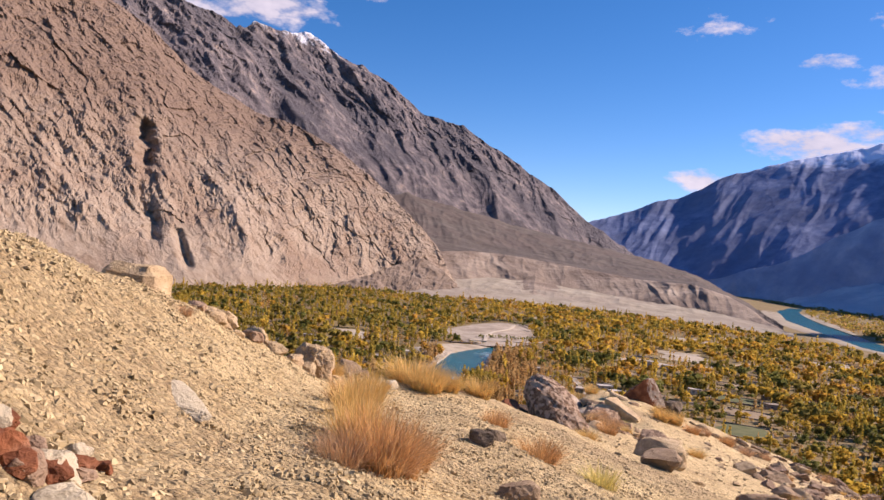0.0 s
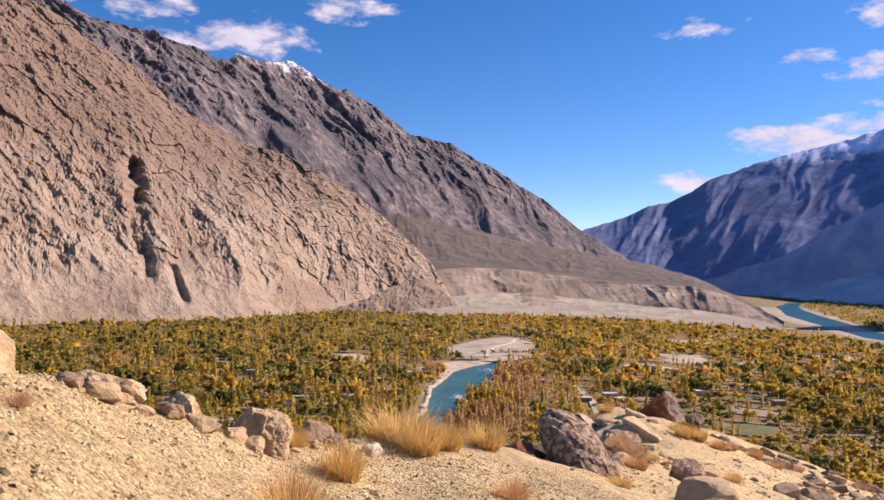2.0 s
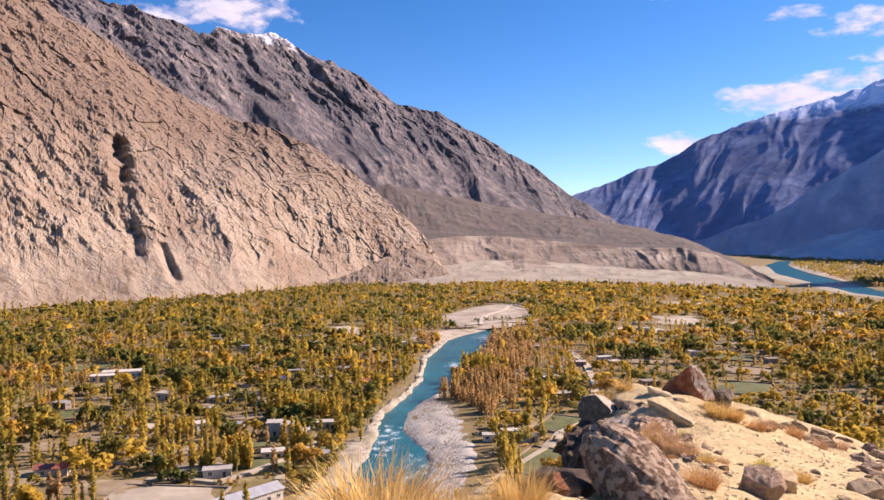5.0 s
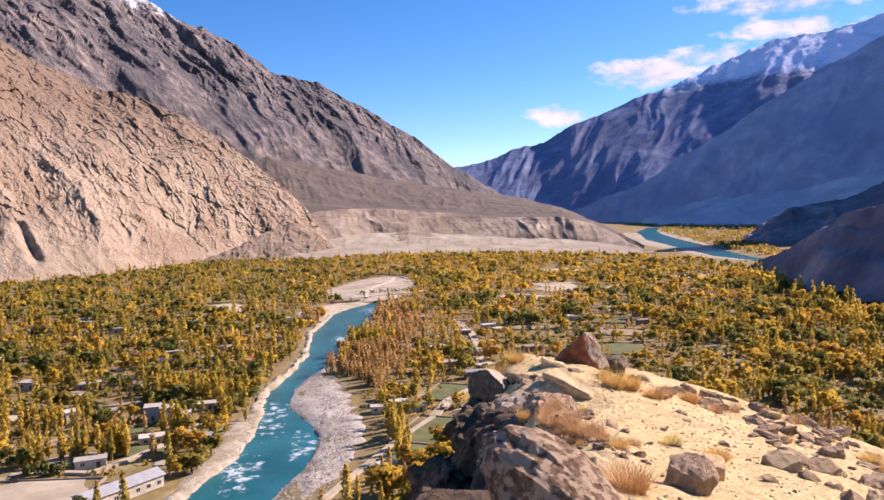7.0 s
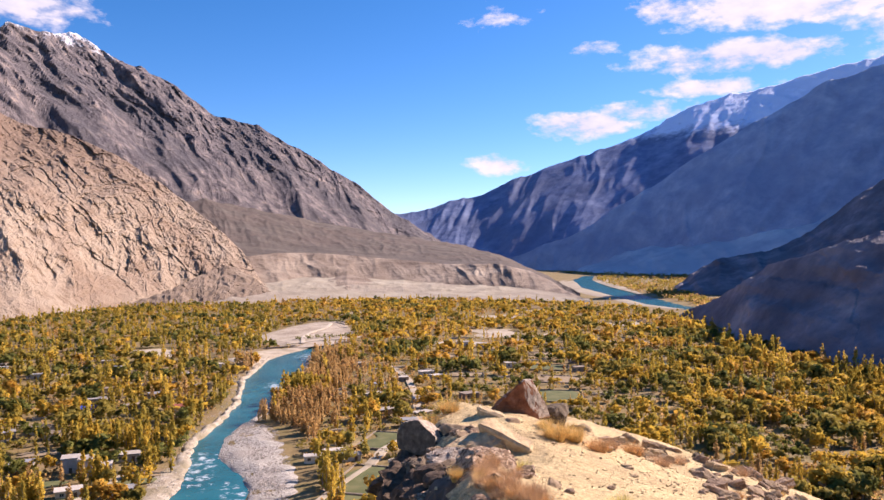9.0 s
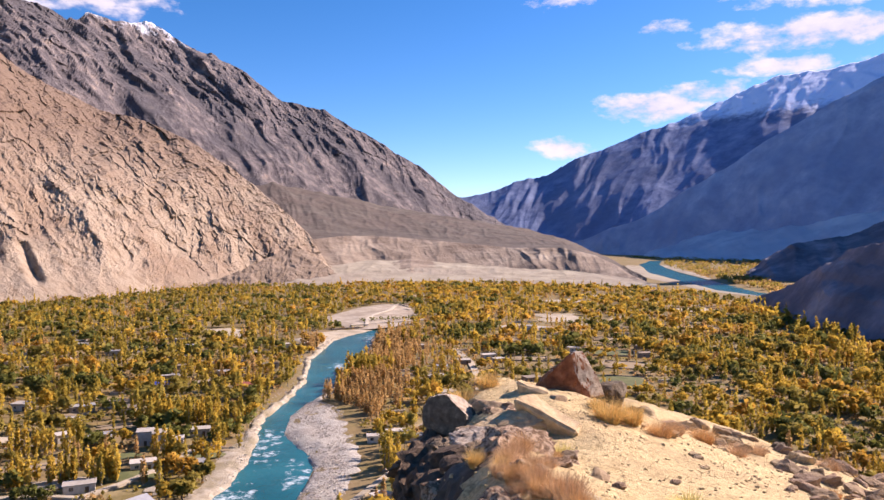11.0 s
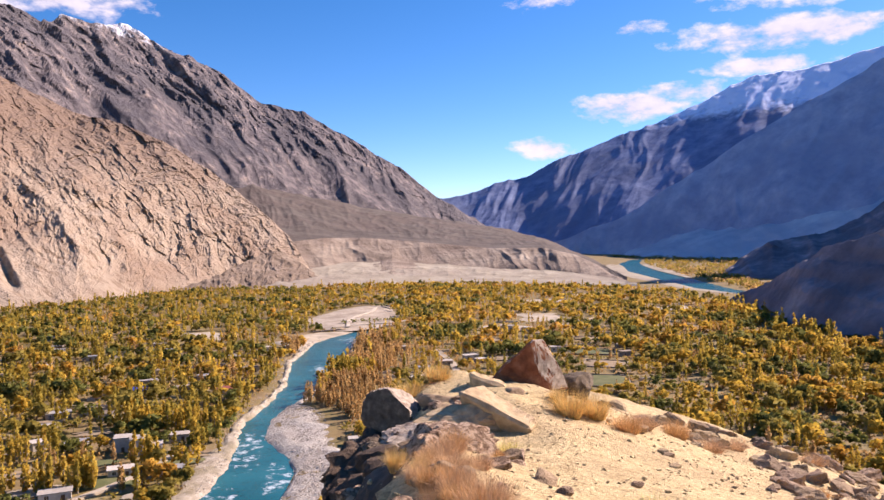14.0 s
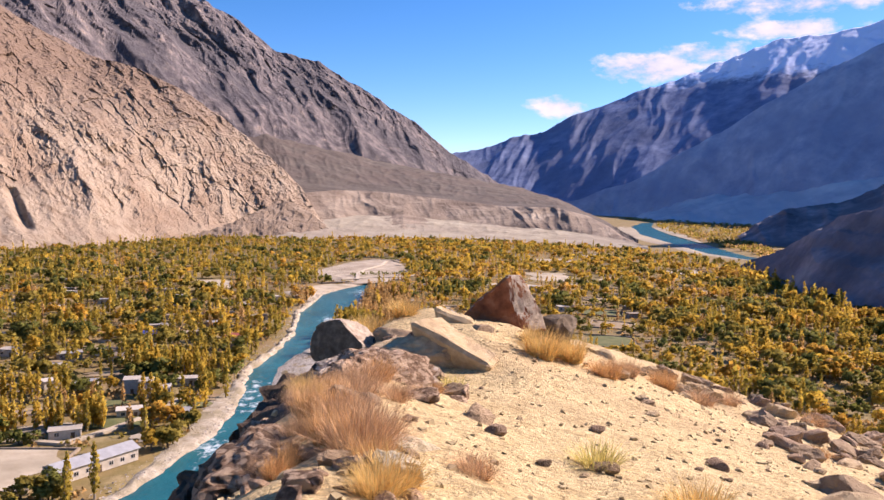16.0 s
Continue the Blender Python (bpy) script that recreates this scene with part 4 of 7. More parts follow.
def field(x, y, w, d, turn, mat, label):
    ob = lens_sheet("field", label, "field", mat, -d, d, lambda q: -w * (0.86 + 0.16 * np.sin(q * 5.1 / d + x)), lambda q: w * (0.86 + 0.16 * np.sin(q * 4.3 / d + y)), 0.75, 0.35, max(d / 8, 1.0), 12, seed=int(abs(x) + y))
    ob.matrix_world = pose(x, y, 0, 0, 0, turn)
    FIELDS.append((x, y, w, d, turn))
    return ob


field(-76, 227, 17, 16, -8, M_SAND, "walled bare earth ground beside the houses")
field(-55, 648, 16, 30, 10, M_SAND, "bare pale sandy clearing among trees")
field(262, 706, 24, 38, -12, M_SAND, "bare pale clearing among orchards")
field(200, 640, 24, 10, -25, M_SAND, "pale cleared strip with a track")
field(178, 384, 14, 17, -24, M_FIELD_GREEN, "olive terraced field among orchards")
field(203, 434, 13, 13, -30, M_FIELD_BROWN, "brown stubble field among orchards")
field(128, 330, 12, 20, -18, M_FIELD_GREEN, "green terraced field among orchards")
field(216, 482, 15, 12, -24, M_FIELD_GREEN, "olive terraced field among orchards")
field(152, 470, 12, 9, -20, M_FIELD_BROWN, "narrow brown terrace among orchards")
field(250, 545, 18, 9, -22, M_FIELD_BROWN, "narrow brown terrace among orchards")
field(300, 470, 14, 10, -30, M_FIELD_GREEN, "olive terraced field among orchards")
field(350, 600, 20, 11, -28, M_FIELD_BROWN, "narrow brown terrace among orchards")
field(432, 752, 34, 20, 10, M_SAND, "bare pale clearing among orchards")
field(160, 560, 14, 10, -16, M_FIELD_BROWN, "narrow brown terrace among orchards")
field(50, 262, 12, 16, -30, M_FIELD_GREEN, "green field beside the houses")
field(66, 315, 9, 14, -30, M_FIELD_GREEN, "green field beside the houses")
field(36, 240, 9, 9, -30, M_FIELD_GREEN, "green field beside the track")
for x, y, w, d, r in ((-150, 345, 14, 9, 12), (-118, 300, 12, 8, 8), (-176, 400, 15, 10, 15), (-98, 358, 10, 6, 10), (-52, 268, 10, 7, 5), (-30, 296, 9, 6, 0), (-200, 470, 16, 10, 10), (-128, 255, 11, 9, 8)):
    field(x, y, w, d, r, M_FIELD_BROWN if (x + y) % 3 else M_FIELD_GREEN, "small terraced field between walls and trees")
for x, y, w, d, r, m in ((-98, 244, 13, 7, -6, M_FIELD_BROWN), (-74, 262, 9, 5, 10, M_SAND), (-88, 282, 10, 5, 6, M_FIELD_BROWN), (-60, 290, 8, 4, 4, M_FIELD_GREEN), (-30, 286, 7, 5, 20, M_FIELD_GREEN),
                         (-112, 322, 12, 5, 8, M_SAND), (-70, 336, 9, 4, 5, M_FIELD_BROWN), (-140, 292, 12, 6, 8, M_FIELD_BROWN), (-38, 252, 7, 4, 40, M_SAND), (-47, 350, 8, 4, 2, M_SAND), (-90, 392, 12, 4, 6, M_FIELD_BROWN)):
    field(x, y, w, d, r, m, "small bare terraced plot between walls and poplars")
field(330, 890, 30, 22, 15, M_SAND, "bare pale clearing among orchards")
field(420, 960, 30, 20, 25, M_SAND, "bare pale clearing among orchards")
field(150, 1010, 34, 14, 5, M_SAND, "bare pale clearing among orchards")


track_line("road", "pale dirt track between the fields", [(-2, 190), (8, 208), (17, 224), (33, 251), (52, 279)], 2.2, M_SAND, 1.25)
track_line("road", "dirt track through the orchards", [(52, 279), (62, 300), (77, 318), (92, 362), (103, 406), (112, 463), (114, 520)], 4.2, M_SAND, 1.2)
track_line("road", "pale path along the walled plots", [(-86, 250), (-74, 250), (-62, 246), (-52, 258), (-40, 276), (-34, 296)], 2.4, M_SAND, 1.3)
track_line("road", "dirt track along the far orchards", [(100, 655), (150, 632), (200, 612), (260, 640), (330, 700)], 4.0, M_SAND, 1.2)


def cobbles(name, label, count, area, smallest, largest, mat, seed):
    """Loose river stones strewn over a bank."""
    g = np.random.default_rng(seed)
    x, y, z = area(g, count)
    base = np.array([(1, 0, 0), (-0.5, 0.85, 0), (-0.5, -0.85, 0), (0.2, 0.2, 0.6), (-0.3, -0.15, 0.5), (0, 0, -0.5)])
    faces = np.array([(0, 1, 3), (1, 4, 3), (1, 2, 4), (2, 0, 3), (2, 3, 4), (1, 0, 5), (2, 1, 5), (0, 2, 5)])
    s = (smallest + (largest - smallest) * g.uniform(size=len(x)) ** 3) / 2
    v = base[None] * g.uniform(0.6, 1.3, (len(x), 6, 3)) * s[:, None, None] + np.stack([x, y, z], 1)[:, None, :]
    f = (faces[None] + (np.arange(len(x)) * 6)[:, None, None]).reshape(-1, 3)
    tagged(solid(name, v.reshape(-1, 3), f, mat), label, "stones", kind="stuff")


M_COBBLE = material("mixed_river_cobbles", [(0.3, (0.34, 0.30, 0.255)), (0.7, (0.57, 0.51, 0.45))], 0.5, 0.9, 0.3, 4.0, island=0.4, bump_dist=0.1, position=True)


def bar_area(g, k):
    y = g.uniform(208, 368, k)
    a = np.interp(y, [205, 222, 237, 264, 285, 313, 343, 372], [-10, -5, 2, 8, 6, -3, -1, 8])
    b = np.interp(y, [205, 220, 243, 267, 319, 345, 357, 372], [6, 14, 22, 27, 31, 30, 25, 13])
    t_ = g.uniform(0.02, 0.98, k)
    return a + (b - a) * t_, y, -1.25 + 2.2 * np.sin(np.pi * t_) ** 0.6


def bank_area(g, k):
    y = 190 + 440 * g.uniform(0, 1, k)
    a = river_sides(y)[0]
    return a + g.uniform(-6, 1.5, k), y, g.uniform(-0.9, 0.7, k)


def shore_area(g, k):
    y = g.uniform(372, 640, k)
    return river_sides(y)[1] + g.uniform(-1.5, 4, k), y, g.uniform(-0.9, 0.5, k)


cobbles("cobbles", "pale cobbles and boulders strewn over the gravel bar", 6500, bar_area, 0.25, 1.1, M_COBBLE, 401)
cobbles("cobbles", "pale stones along the sandy bank", 3600, bank_area, 0.25, 1.1, M_COBBLE, 402)
cobbles("cobbles", "stones along the wooded shore", 1600, shore_area, 0.3, 1.6, M_COBBLE, 403)

# ---- houses ----
M_PLASTER = material("pale_plaster", [(0.3, (0.60, 0.53, 0.42)), (0.6, (0.76, 0.69, 0.58))], 0.8, 0.9, 0.3, 3.0, second=((0.42, 0.36, 0.29), 0.3, 0.5, 0.7, 0.5), spread=0.18, bump_dist=0.05)
M_MUD = material("mud_brick_wall", [(0.3, (0.27, 0.21, 0.155)), (0.6, (0.38, 0.31, 0.235))], 0.8, 0.95, 0.5, 3.0, spread=0.2, bump_dist=0.08)
M_ROOF = material("pale_flat_roof", [(0.3, (0.46, 0.41, 0.34)), (0.6, (0.66, 0.60, 0.52))], 0.5, 0.85, 0.3, 3.0, second=((0.40, 0.36, 0.32), 0.25, 0.5, 0.68, 0.6), spread=0.22, bump_dist=0.05)
M_TIN = material("galvanised_sheet_roof", [(0.3, (0.50, 0.49, 0.47)), (0.6, (0.66, 0.65, 0.63))], 0.4, 0.45, 0.2, 2.0, spread=0.1, metal=0.4, bump_dist=0.03)
M_BLUE = material("blue_painted_sheet", [(0.3, (0.06, 0.10, 0.42)), (0.7, (0.10, 0.15, 0.52))], 0.5, 0.5, 0.2, 2.0, bump_dist=0.03)
M_RED = material("rust_red_sheet", [(0.3, (0.36, 0.10, 0.07)), (0.7, (0.46, 0.16, 0.11))], 0.5, 0.6, 0.2, 2.0, bump_dist=0.03)
M_WOOD = material("dark_wood_door", [(0.3, (0.12, 0.075, 0.045)), (0.7, (0.20, 0.13, 0.08))], 2.0, 0.7, 0.3, 12.0, bump_dist=0.02)
M_FRAME = material("white_window_frame", [(0.3, (0.62, 0.60, 0.57)), (0.7, (0.74, 0.72, 0.69))], 1.0, 0.6, 0.2, 6.0, bump_dist=0.01)
M_PANE = bpy.data.materials.new("dark_window_glass")
M_PANE.use_nodes = True
M_PANE.node_tree.nodes["Principled BSDF"].inputs["Base Color"].default_value = (0.02, 0.025, 0.03, 1)
M_PANE.node_tree.nodes["Principled BSDF"].inputs["Roughness"].default_value = 0.08


def box_faces(x0, x1, y0, y1, z0, z1):
    v = [(x, y, z) for z in (z0, z1) for x, y in ((x0, y0), (x1, y0), (x1, y1), (x0, y1))]
    f = [(3, 2, 1, 0), (4, 5, 6, 7), (0, 1, 5, 4), (1, 2, 6, 5), (2, 3, 7, 6), (3, 0, 4, 7)]
    return v, f


def boxes(name, list_, mat, parent=None):
    v, f = [], []
    for b in list_:
        bv, bf = box_faces(*b)
        f += [tuple(i + len(v) for i in q) for q in bf]
        v += bv
    return solid(name, v, f, mat, parent=parent)


def window_meshes():
    fr = boxes("window", [(-0.7, 0.7, -0.06, 0.04, 0, 0.1), (-0.7, 0.7, -0.06, 0.04, 1.2, 1.3), (-0.7, -0.6, -0.06, 0.04, 0.1, 1.2), (0.6, 0.7, -0.06, 0.04, 0.1, 1.2), (-0.04, 0.04, -0.06, 0.04, 0.1, 1.2)], M_FRAME)
    pn = boxes("pane", [(-0.6, 0.6, -0.02, 0.0, 0.1, 1.2)], M_PANE)
    dr = boxes("door", [(-0.55, 0.55, -0.07, 0.03, 0, 2.05)], M_WOOD)
    data = fr.data, pn.data, dr.data
    for ob in (fr, pn, dr):
        bpy.data.objects.remove(ob)
    return data


WIN, PANE, DOOR = window_meshes()
HOUSES = []


def part_at(name, mesh, parent, m):
    ob = new(name, mesh)
    ob.parent, ob.matrix_local = parent, m
    return ob


def house(x, y, w, d, h, turn, wall=M_PLASTER, roof=M_ROOF, label="flat-roofed plastered village house", gable=False, upper=False):
    base = new("house")
    base.matrix_world = pose(x, y, 0.4, 0, 0, turn)
    tagged(base, label, "house", "village houses")
    t_ = 0.35
    boxes("wall", [(-w / 2, w / 2, -d / 2, -d / 2 + t_, 0, h), (-w / 2, w / 2, d / 2 - t_, d / 2, 0, h),
                   (-w / 2, -w / 2 + t_, -d / 2 + t_, d / 2 - t_, 0, h), (w / 2 - t_, w / 2, -d / 2 + t_, d / 2 - t_, 0, h)], wall, base)
    if gable:
        e = 0.5
        v = [(-w / 2 - e, -d / 2 - e, h), (w / 2 + e, -d / 2 - e, h), (w / 2 + e, 0, h + d * 0.22), (-w / 2 - e, 0, h + d * 0.22), (-w / 2 - e, d / 2 + e, h), (w / 2 + e, d / 2 + e, h)]
        v += [(a, b, c - 0.12) for a, b, c in v]
        f = [(0, 1, 2, 3), (3, 2, 5, 4), (6, 9, 8, 7), (9, 10, 11, 8), (0, 6, 7, 1), (4, 5, 11, 10), (0, 3, 9, 6), (3, 4, 10, 9), (1, 7, 8, 2), (2, 8, 11, 5)]
        solid("roof", v, f, roof, parent=base)
        for sx in (-w / 2, w / 2 - t_):
            boxes("gable", [(sx, sx + t_, -d / 4, d / 4, h, h + d * 0.1)], wall, base)
    else:
        boxes("roof", [(-w / 2 - 0.35, w / 2 + 0.35, -d / 2 - 0.35, d / 2 + 0.35, h, h + 0.28)], roof, base)
    if upper:
        boxes("upper_room", [(-w / 2 + 0.2, -w / 2 + w * 0.45, -d / 2 + 0.3, d / 2 - 0.3, h + 0.28, h + 2.9)], wall, base)
        boxes("upper_roof", [(-w / 2 - 0.1, -w / 2 + w * 0.45 + 0.3, -d / 2, d / 2, h + 2.9, h + 3.12)], roof, base)
    count = max(1, int(w / 3.4))
    for k in range(count):
        wx = -w / 2 + (k + 0.5) * w / count
        if k == count // 2:
            part_at("door", DOOR, base, pose(wx, -d / 2, 0))
        else:
            q = part_at("window", WIN, base, pose(wx, -d / 2, 1.0))
            part_at("pane", PANE, q, pose(0, 0, 0))
    for sx, rz in ((-1, 90), (1, -90)):
        q = part_at("window", WIN, base, pose(sx * w / 2, 0, 1.0, 0, 0, -rz if sx < 0 else 90))
        part_at("pane", PANE, q, pose(0, 0, 0))
    HOUSES.append((x, y, max(w, d) * 0.62))
    return base


rnd = random.Random(7)
house(-45, 300, 11, 7, 3.4, 6, label="large pale house with a flat roof and an upper room", upper=True)
house(-54, 306, 6, 6, 5.4, 6, label="two-storey pale house beside the river")
house(-36, 316, 9, 5, 2.8, 4, roof=M_ROOF, label="long white-roofed house among poplars")
house(-32, 270, 7.5, 5, 2.7, 20, roof=M_TIN, gable=True, label="small house with a bright sheet roof")
house(-49, 274, 8, 5, 2.7, 10, label="low pale house with a flat roof")
house(-49, 224, 24, 7, 3.6, 46, roof=M_TIN, gable=True, label="long building with a pale sheet roof beside the bare ground")
house(-64, 254, 9, 5, 2.7, 12, label="low pale house with a flat roof")
house(-64, 412, 9, 7, 3.2, 5, roof=M_BLUE, gable=True, label="house with a blue sheet roof among poplars")
house(-72, 313, 8, 6, 3.0, 8, roof=M_TIN, label="small house with a grey sheet roof")
house(-120, 258, 10, 5, 3.0, 10, roof=M_RED, gable=True, label="house with a rust-red sheet roof")
house(-165, 440, 22, 9, 3.4, 12, label="long white house with a flat roof", roof=M_PLASTER)
house(-172, 428, 12, 7, 3.2, 12, label="white flat-roofed house among trees", roof=M_PLASTER)
house(-23, 405, 9, 5, 3.0, 5, roof=M_RED, gable=True, label="house with a rust-red sheet roof by the river")
house(33, 292, 7, 4, 2.6, -4, label="low stone house with a pale roof")
house(47, 290, 7.5, 4, 2.6, -4, label="low stone house with a pale roof")
house(42, 298, 9, 4, 2.6, -4, wall=M_MUD, label="mud-walled house beside a field")
house(27, 226, 5, 4, 2.5, 30, roof=M_ROOF, label="small pale hut beside the track")
house(200, 618, 16, 8, 4.0, -20, roof=M_ROOF, label="pale house on the cleared strip")
house(212, 606, 10, 7, 3.4, -20, label="pale house on the cleared strip")
for cx, cy, sx, sy, count in ((-95, 290, 40, 30, 4), (-130, 370, 50, 50, 4), (-70, 370, 30, 40, 4), (-45, 440, 34, 40, 4), (85, 370, 26, 46, 5), (110, 430, 30, 40, 4), (-40, 520, 40, 50, 5), (-160, 520, 60, 60, 4), (150, 500, 60, 60, 5), (-120, 640, 60, 60, 4), (230, 470, 50, 60, 3)):
    placed = 0
    for _ in range(count * 6):
        if placed == count:
            break
        x, y = cx + rnd.uniform(-sx, sx), cy + rnd.uniform(-sy, sy)
        if in_river(x, y, 14) or (y < 310 and x < -20) or any(abs(x - a) + abs(y - b) < 1.5 * r + 8 for a, b, r in HOUSES) or any(abs(x - a) < w + 5 and abs(y - b) < d + 5 for a, b, w, d, _ in FIELDS):
            continue
        house(x, y, rnd.uniform(6, 10.5), rnd.uniform(4.5, 6.5), rnd.uniform(2.6, 3.2), rnd.gauss(5, 14), M_PLASTER if rnd.random() < 0.55 else M_MUD, rnd.choice([M_ROOF, M_ROOF, M_ROOF, M_TIN, M_MUD]),
              rnd.choice(["flat-roofed plastered village house"]), gable=False)
        placed += 1

# low field walls
for x, y, w, d, turn in FIELDS[:1] + FIELDS[4:10] + FIELDS[10:18]:
    ob = boxes("field_wall", [(-w - 0.6, w + 0.6, -d - 0.6, -d - 0.1, 0, 1.0), (-w - 0.6, w + 0.6, d + 0.1, d + 0.6, 0, 0.9), (-w - 0.6, -w - 0.1, -d - 0.1, d + 0.1, 0, 0.8), (w + 0.1, w + 0.6, -d - 0.1, d + 0.1, 0, 1.1)], M_MUD)
    ob.matrix_world = pose(x, y, 0.3, 0, 0, turn)
    tagged(ob, "low mud and stone wall round a field", "wall", "field walls")

# long pale walls between the orchards
TERRACE_WALLS = []
M_DRYWALL = material("pale_dry_stone_wall", [(0.3, (0.48, 0.41, 0.31)), (0.6, (0.66, 0.57, 0.45))], 1.2, 0.95, 0.6, 4.0, spread=0.15, bump_dist=0.08)
wr = random.Random(23)
while len(TERRACE_WALLS) < 64:
    a_w, d_w = wr.uniform(-24, 34), 250 + 480 * wr.random() ** 1.2
    x, y, half = d_w * math.sin(radians(a_w)), d_w * math.cos(radians(a_w)), wr.uniform(4, 15)
    if in_river(x, y, half + 8) or (-14 < x < 40 and y < 380) or (0 < x < 135 and 560 < y) or any(abs(x - a) + abs(y - b) < r + half + 4 for a, b, r in HOUSES) or any(abs(x - a) < w + half and abs(y - b) < d + 6 for a, b, w, d, _ in FIELDS):
        continue
    turn = wr.gauss(4, 9)
    TERRACE_WALLS.append((x, y, half, turn))
    ob = boxes("stone_wall", [(-half, -half * 0.2, -0.35, 0.35, -0.6, wr.uniform(1.1, 1.7)), (-half * 0.2, half * 0.5, -0.3, 0.4, -0.6, wr.uniform(1.0, 1.6)), (half * 0.5, half, -0.38, 0.32, -0.6, wr.uniform(0.9, 1.6))], M_DRYWALL)
    ob.matrix_world = pose(x, y, 0.4, 0, 0, turn)
    tagged(ob, "long low pale stone wall between orchards", "wall", "orchard walls")

# ---- trees ----
def leaf_material(name, dark, light, sheen=0.4):
    return material(name, [(0.3, dark), (0.7, light)], 0.09, 0.8, 0, detail=4.0, island=0.09, translucent=sheen, position=True, spec=0.15)


KINDS = {
    "poplar_yellow": leaf_material("yellow_poplar_leaves", (0.70, 0.465, 0.07), (0.86, 0.614, 0.12), 0.5),
    "poplar_olive": leaf_material("olive_poplar_leaves", (0.47, 0.353, 0.06), (0.65, 0.484, 0.09), 0.5),
    "poplar_russet": leaf_material("russet_poplar_twigs", (0.64, 0.39, 0.15), (0.84, 0.55, 0.235), 0.5),
    "round_olive": leaf_material("olive_leaves", (0.32, 0.262, 0.055), (0.52, 0.405, 0.09), 0.45),
    "round_green": leaf_material("dark_green_leaves", (0.165, 0.182, 0.045), (0.30, 0.295, 0.075), 0.4),
    "round_orange": leaf_material("orange_autumn_leaves", (0.70, 0.39, 0.06), (0.86, 0.52, 0.10), 0.5),
    "round_yellow": leaf_material("golden_leaves", (0.68, 0.437, 0.06), (0.85, 0.577, 0.095), 0.5),
}
M_BARK = material("grey_brown_bark", [(0.3, (0.13, 0.10, 0.075)), (0.7, (0.22, 0.18, 0.14))], 1.5, 0.95, 0.5, 6.0, bump_dist=0.05)
M_PALEBARK = material("pale_poplar_bark", [(0.3, (0.30, 0.26, 0.21)), (0.7, (0.42, 0.38, 0.32))], 1.5, 0.95, 0.5, 6.0, bump_dist=0.05)
gen = np.random.default_rng(11)


def clumps(centres, size, away, upright=0.0):
    """A bent four-cornered leaf clump at each centre, turned at random, shaded as part of the crown's round form."""
    k = len(centres)
    u = gen.normal(size=(k, 3))
    u[:, 2] = u[:, 2] + upright * np.sign(u[:, 2]) * 2
    u /= np.linalg.norm(u, axis=1, keepdims=True)
    w = gen.normal(size=(k, 3))
    w -= (w * u).sum(1, keepdims=True) * u
    w /= np.linalg.norm(w, axis=1, keepdims=True)
    n_ = np.cross(u, w)
    turn_ = np.sign((n_ * away).sum(1, keepdims=True) + 1e-9)
    w, n_ = w * turn_, n_ * turn_
    s = (size * gen.uniform(0.6, 1.3, k))[:, None]
    a = centres + u * s - n_ * s * 0.3
    b = centres + w * s * (0.8 - 0.3 * upright)
    c = centres - u * s - n_ * s * 0.3
    d = centres - w * s * (0.8 - 0.3 * upright)
    v = np.stack([a, b, c, d], 1).reshape(-1, 3)
    form = away + 0.25 * gen.normal(size=(k, 3)) + np.array([0, 0, 0.25])
    form /= np.linalg.norm(form, axis=1, keepdims=True)
    return v, np.arange(4 * k).reshape(k, 4), np.repeat(form, 4, 0)


def soften(ob, normals):
    """Gives the leaves the shading of the crown that they belong to."""
    ob.data.polygons.foreach_set("use_smooth", np.ones(len(ob.data.polygons), bool))
    ob.data.normals_split_custom_set_from_vertices(normals.tolist())
    return ob


def poplar_crown(count, size):
    """Unit-high poplar crown: narrow, pointed, ragged."""
    z = gen.beta(1.2, 1.45, count) * 0.92 + 0.08
    r = 0.098 * np.sin(np.pi * np.clip((z - 0.05) / 0.98, 0, 1)) ** 0.7 * gen.uniform(0.3, 1.15, count) * (1 - 0.35 * z)
    th = gen.uniform(0, 2 * np.pi, count)
    return clumps(np.stack([r * np.cos(th), r * np.sin(th), z], 1), size, np.stack([np.cos(th), np.sin(th), 0.1 + 0 * th], 1), 0.8)


def round_crown(count, size):
    """Unit-high broad crown of several lobes."""
    lobes = gen.integers(4, 8)
    cen = np.stack([gen.uniform(-0.3, 0.3, lobes), gen.uniform(-0.3, 0.3, lobes), gen.uniform(0.34, 0.74, lobes)], 1)
    rad = gen.uniform(0.17, 0.30, lobes)
    pick = gen.integers(0, lobes, count)
    d = gen.normal(size=(count, 3))
    d /= np.linalg.norm(d, axis=1, keepdims=True)
    d[:, 2] = np.where(d[:, 2] < -0.4, -d[:, 2], d[:, 2])
    at = cen[pick] + d * (rad[pick] * gen.uniform(0.55, 1.08, count))[:, None]
    away = d + 1.2 * (at - np.array([0, 0, 0.5]))
    return clumps(at, size, away / np.linalg.norm(away, axis=1, keepdims=True))


def tapered(points, radii, sides=6):
    """A tapered limb through points, as vertices and faces."""
    v, f = [], []
    for p, r in zip(points, radii):
        for k in range(sides):
            a = 2 * math.pi * k / sides
            v.append((p[0] + r * math.cos(a), p[1] + r * math.sin(a), p[2]))
    for j in range(len(points) - 1):
        for k in range(sides):
            a, b = j * sides + k, j * sides + (k + 1) % sides
            f.append((a, b, b + sides, a + sides))
    return v, f


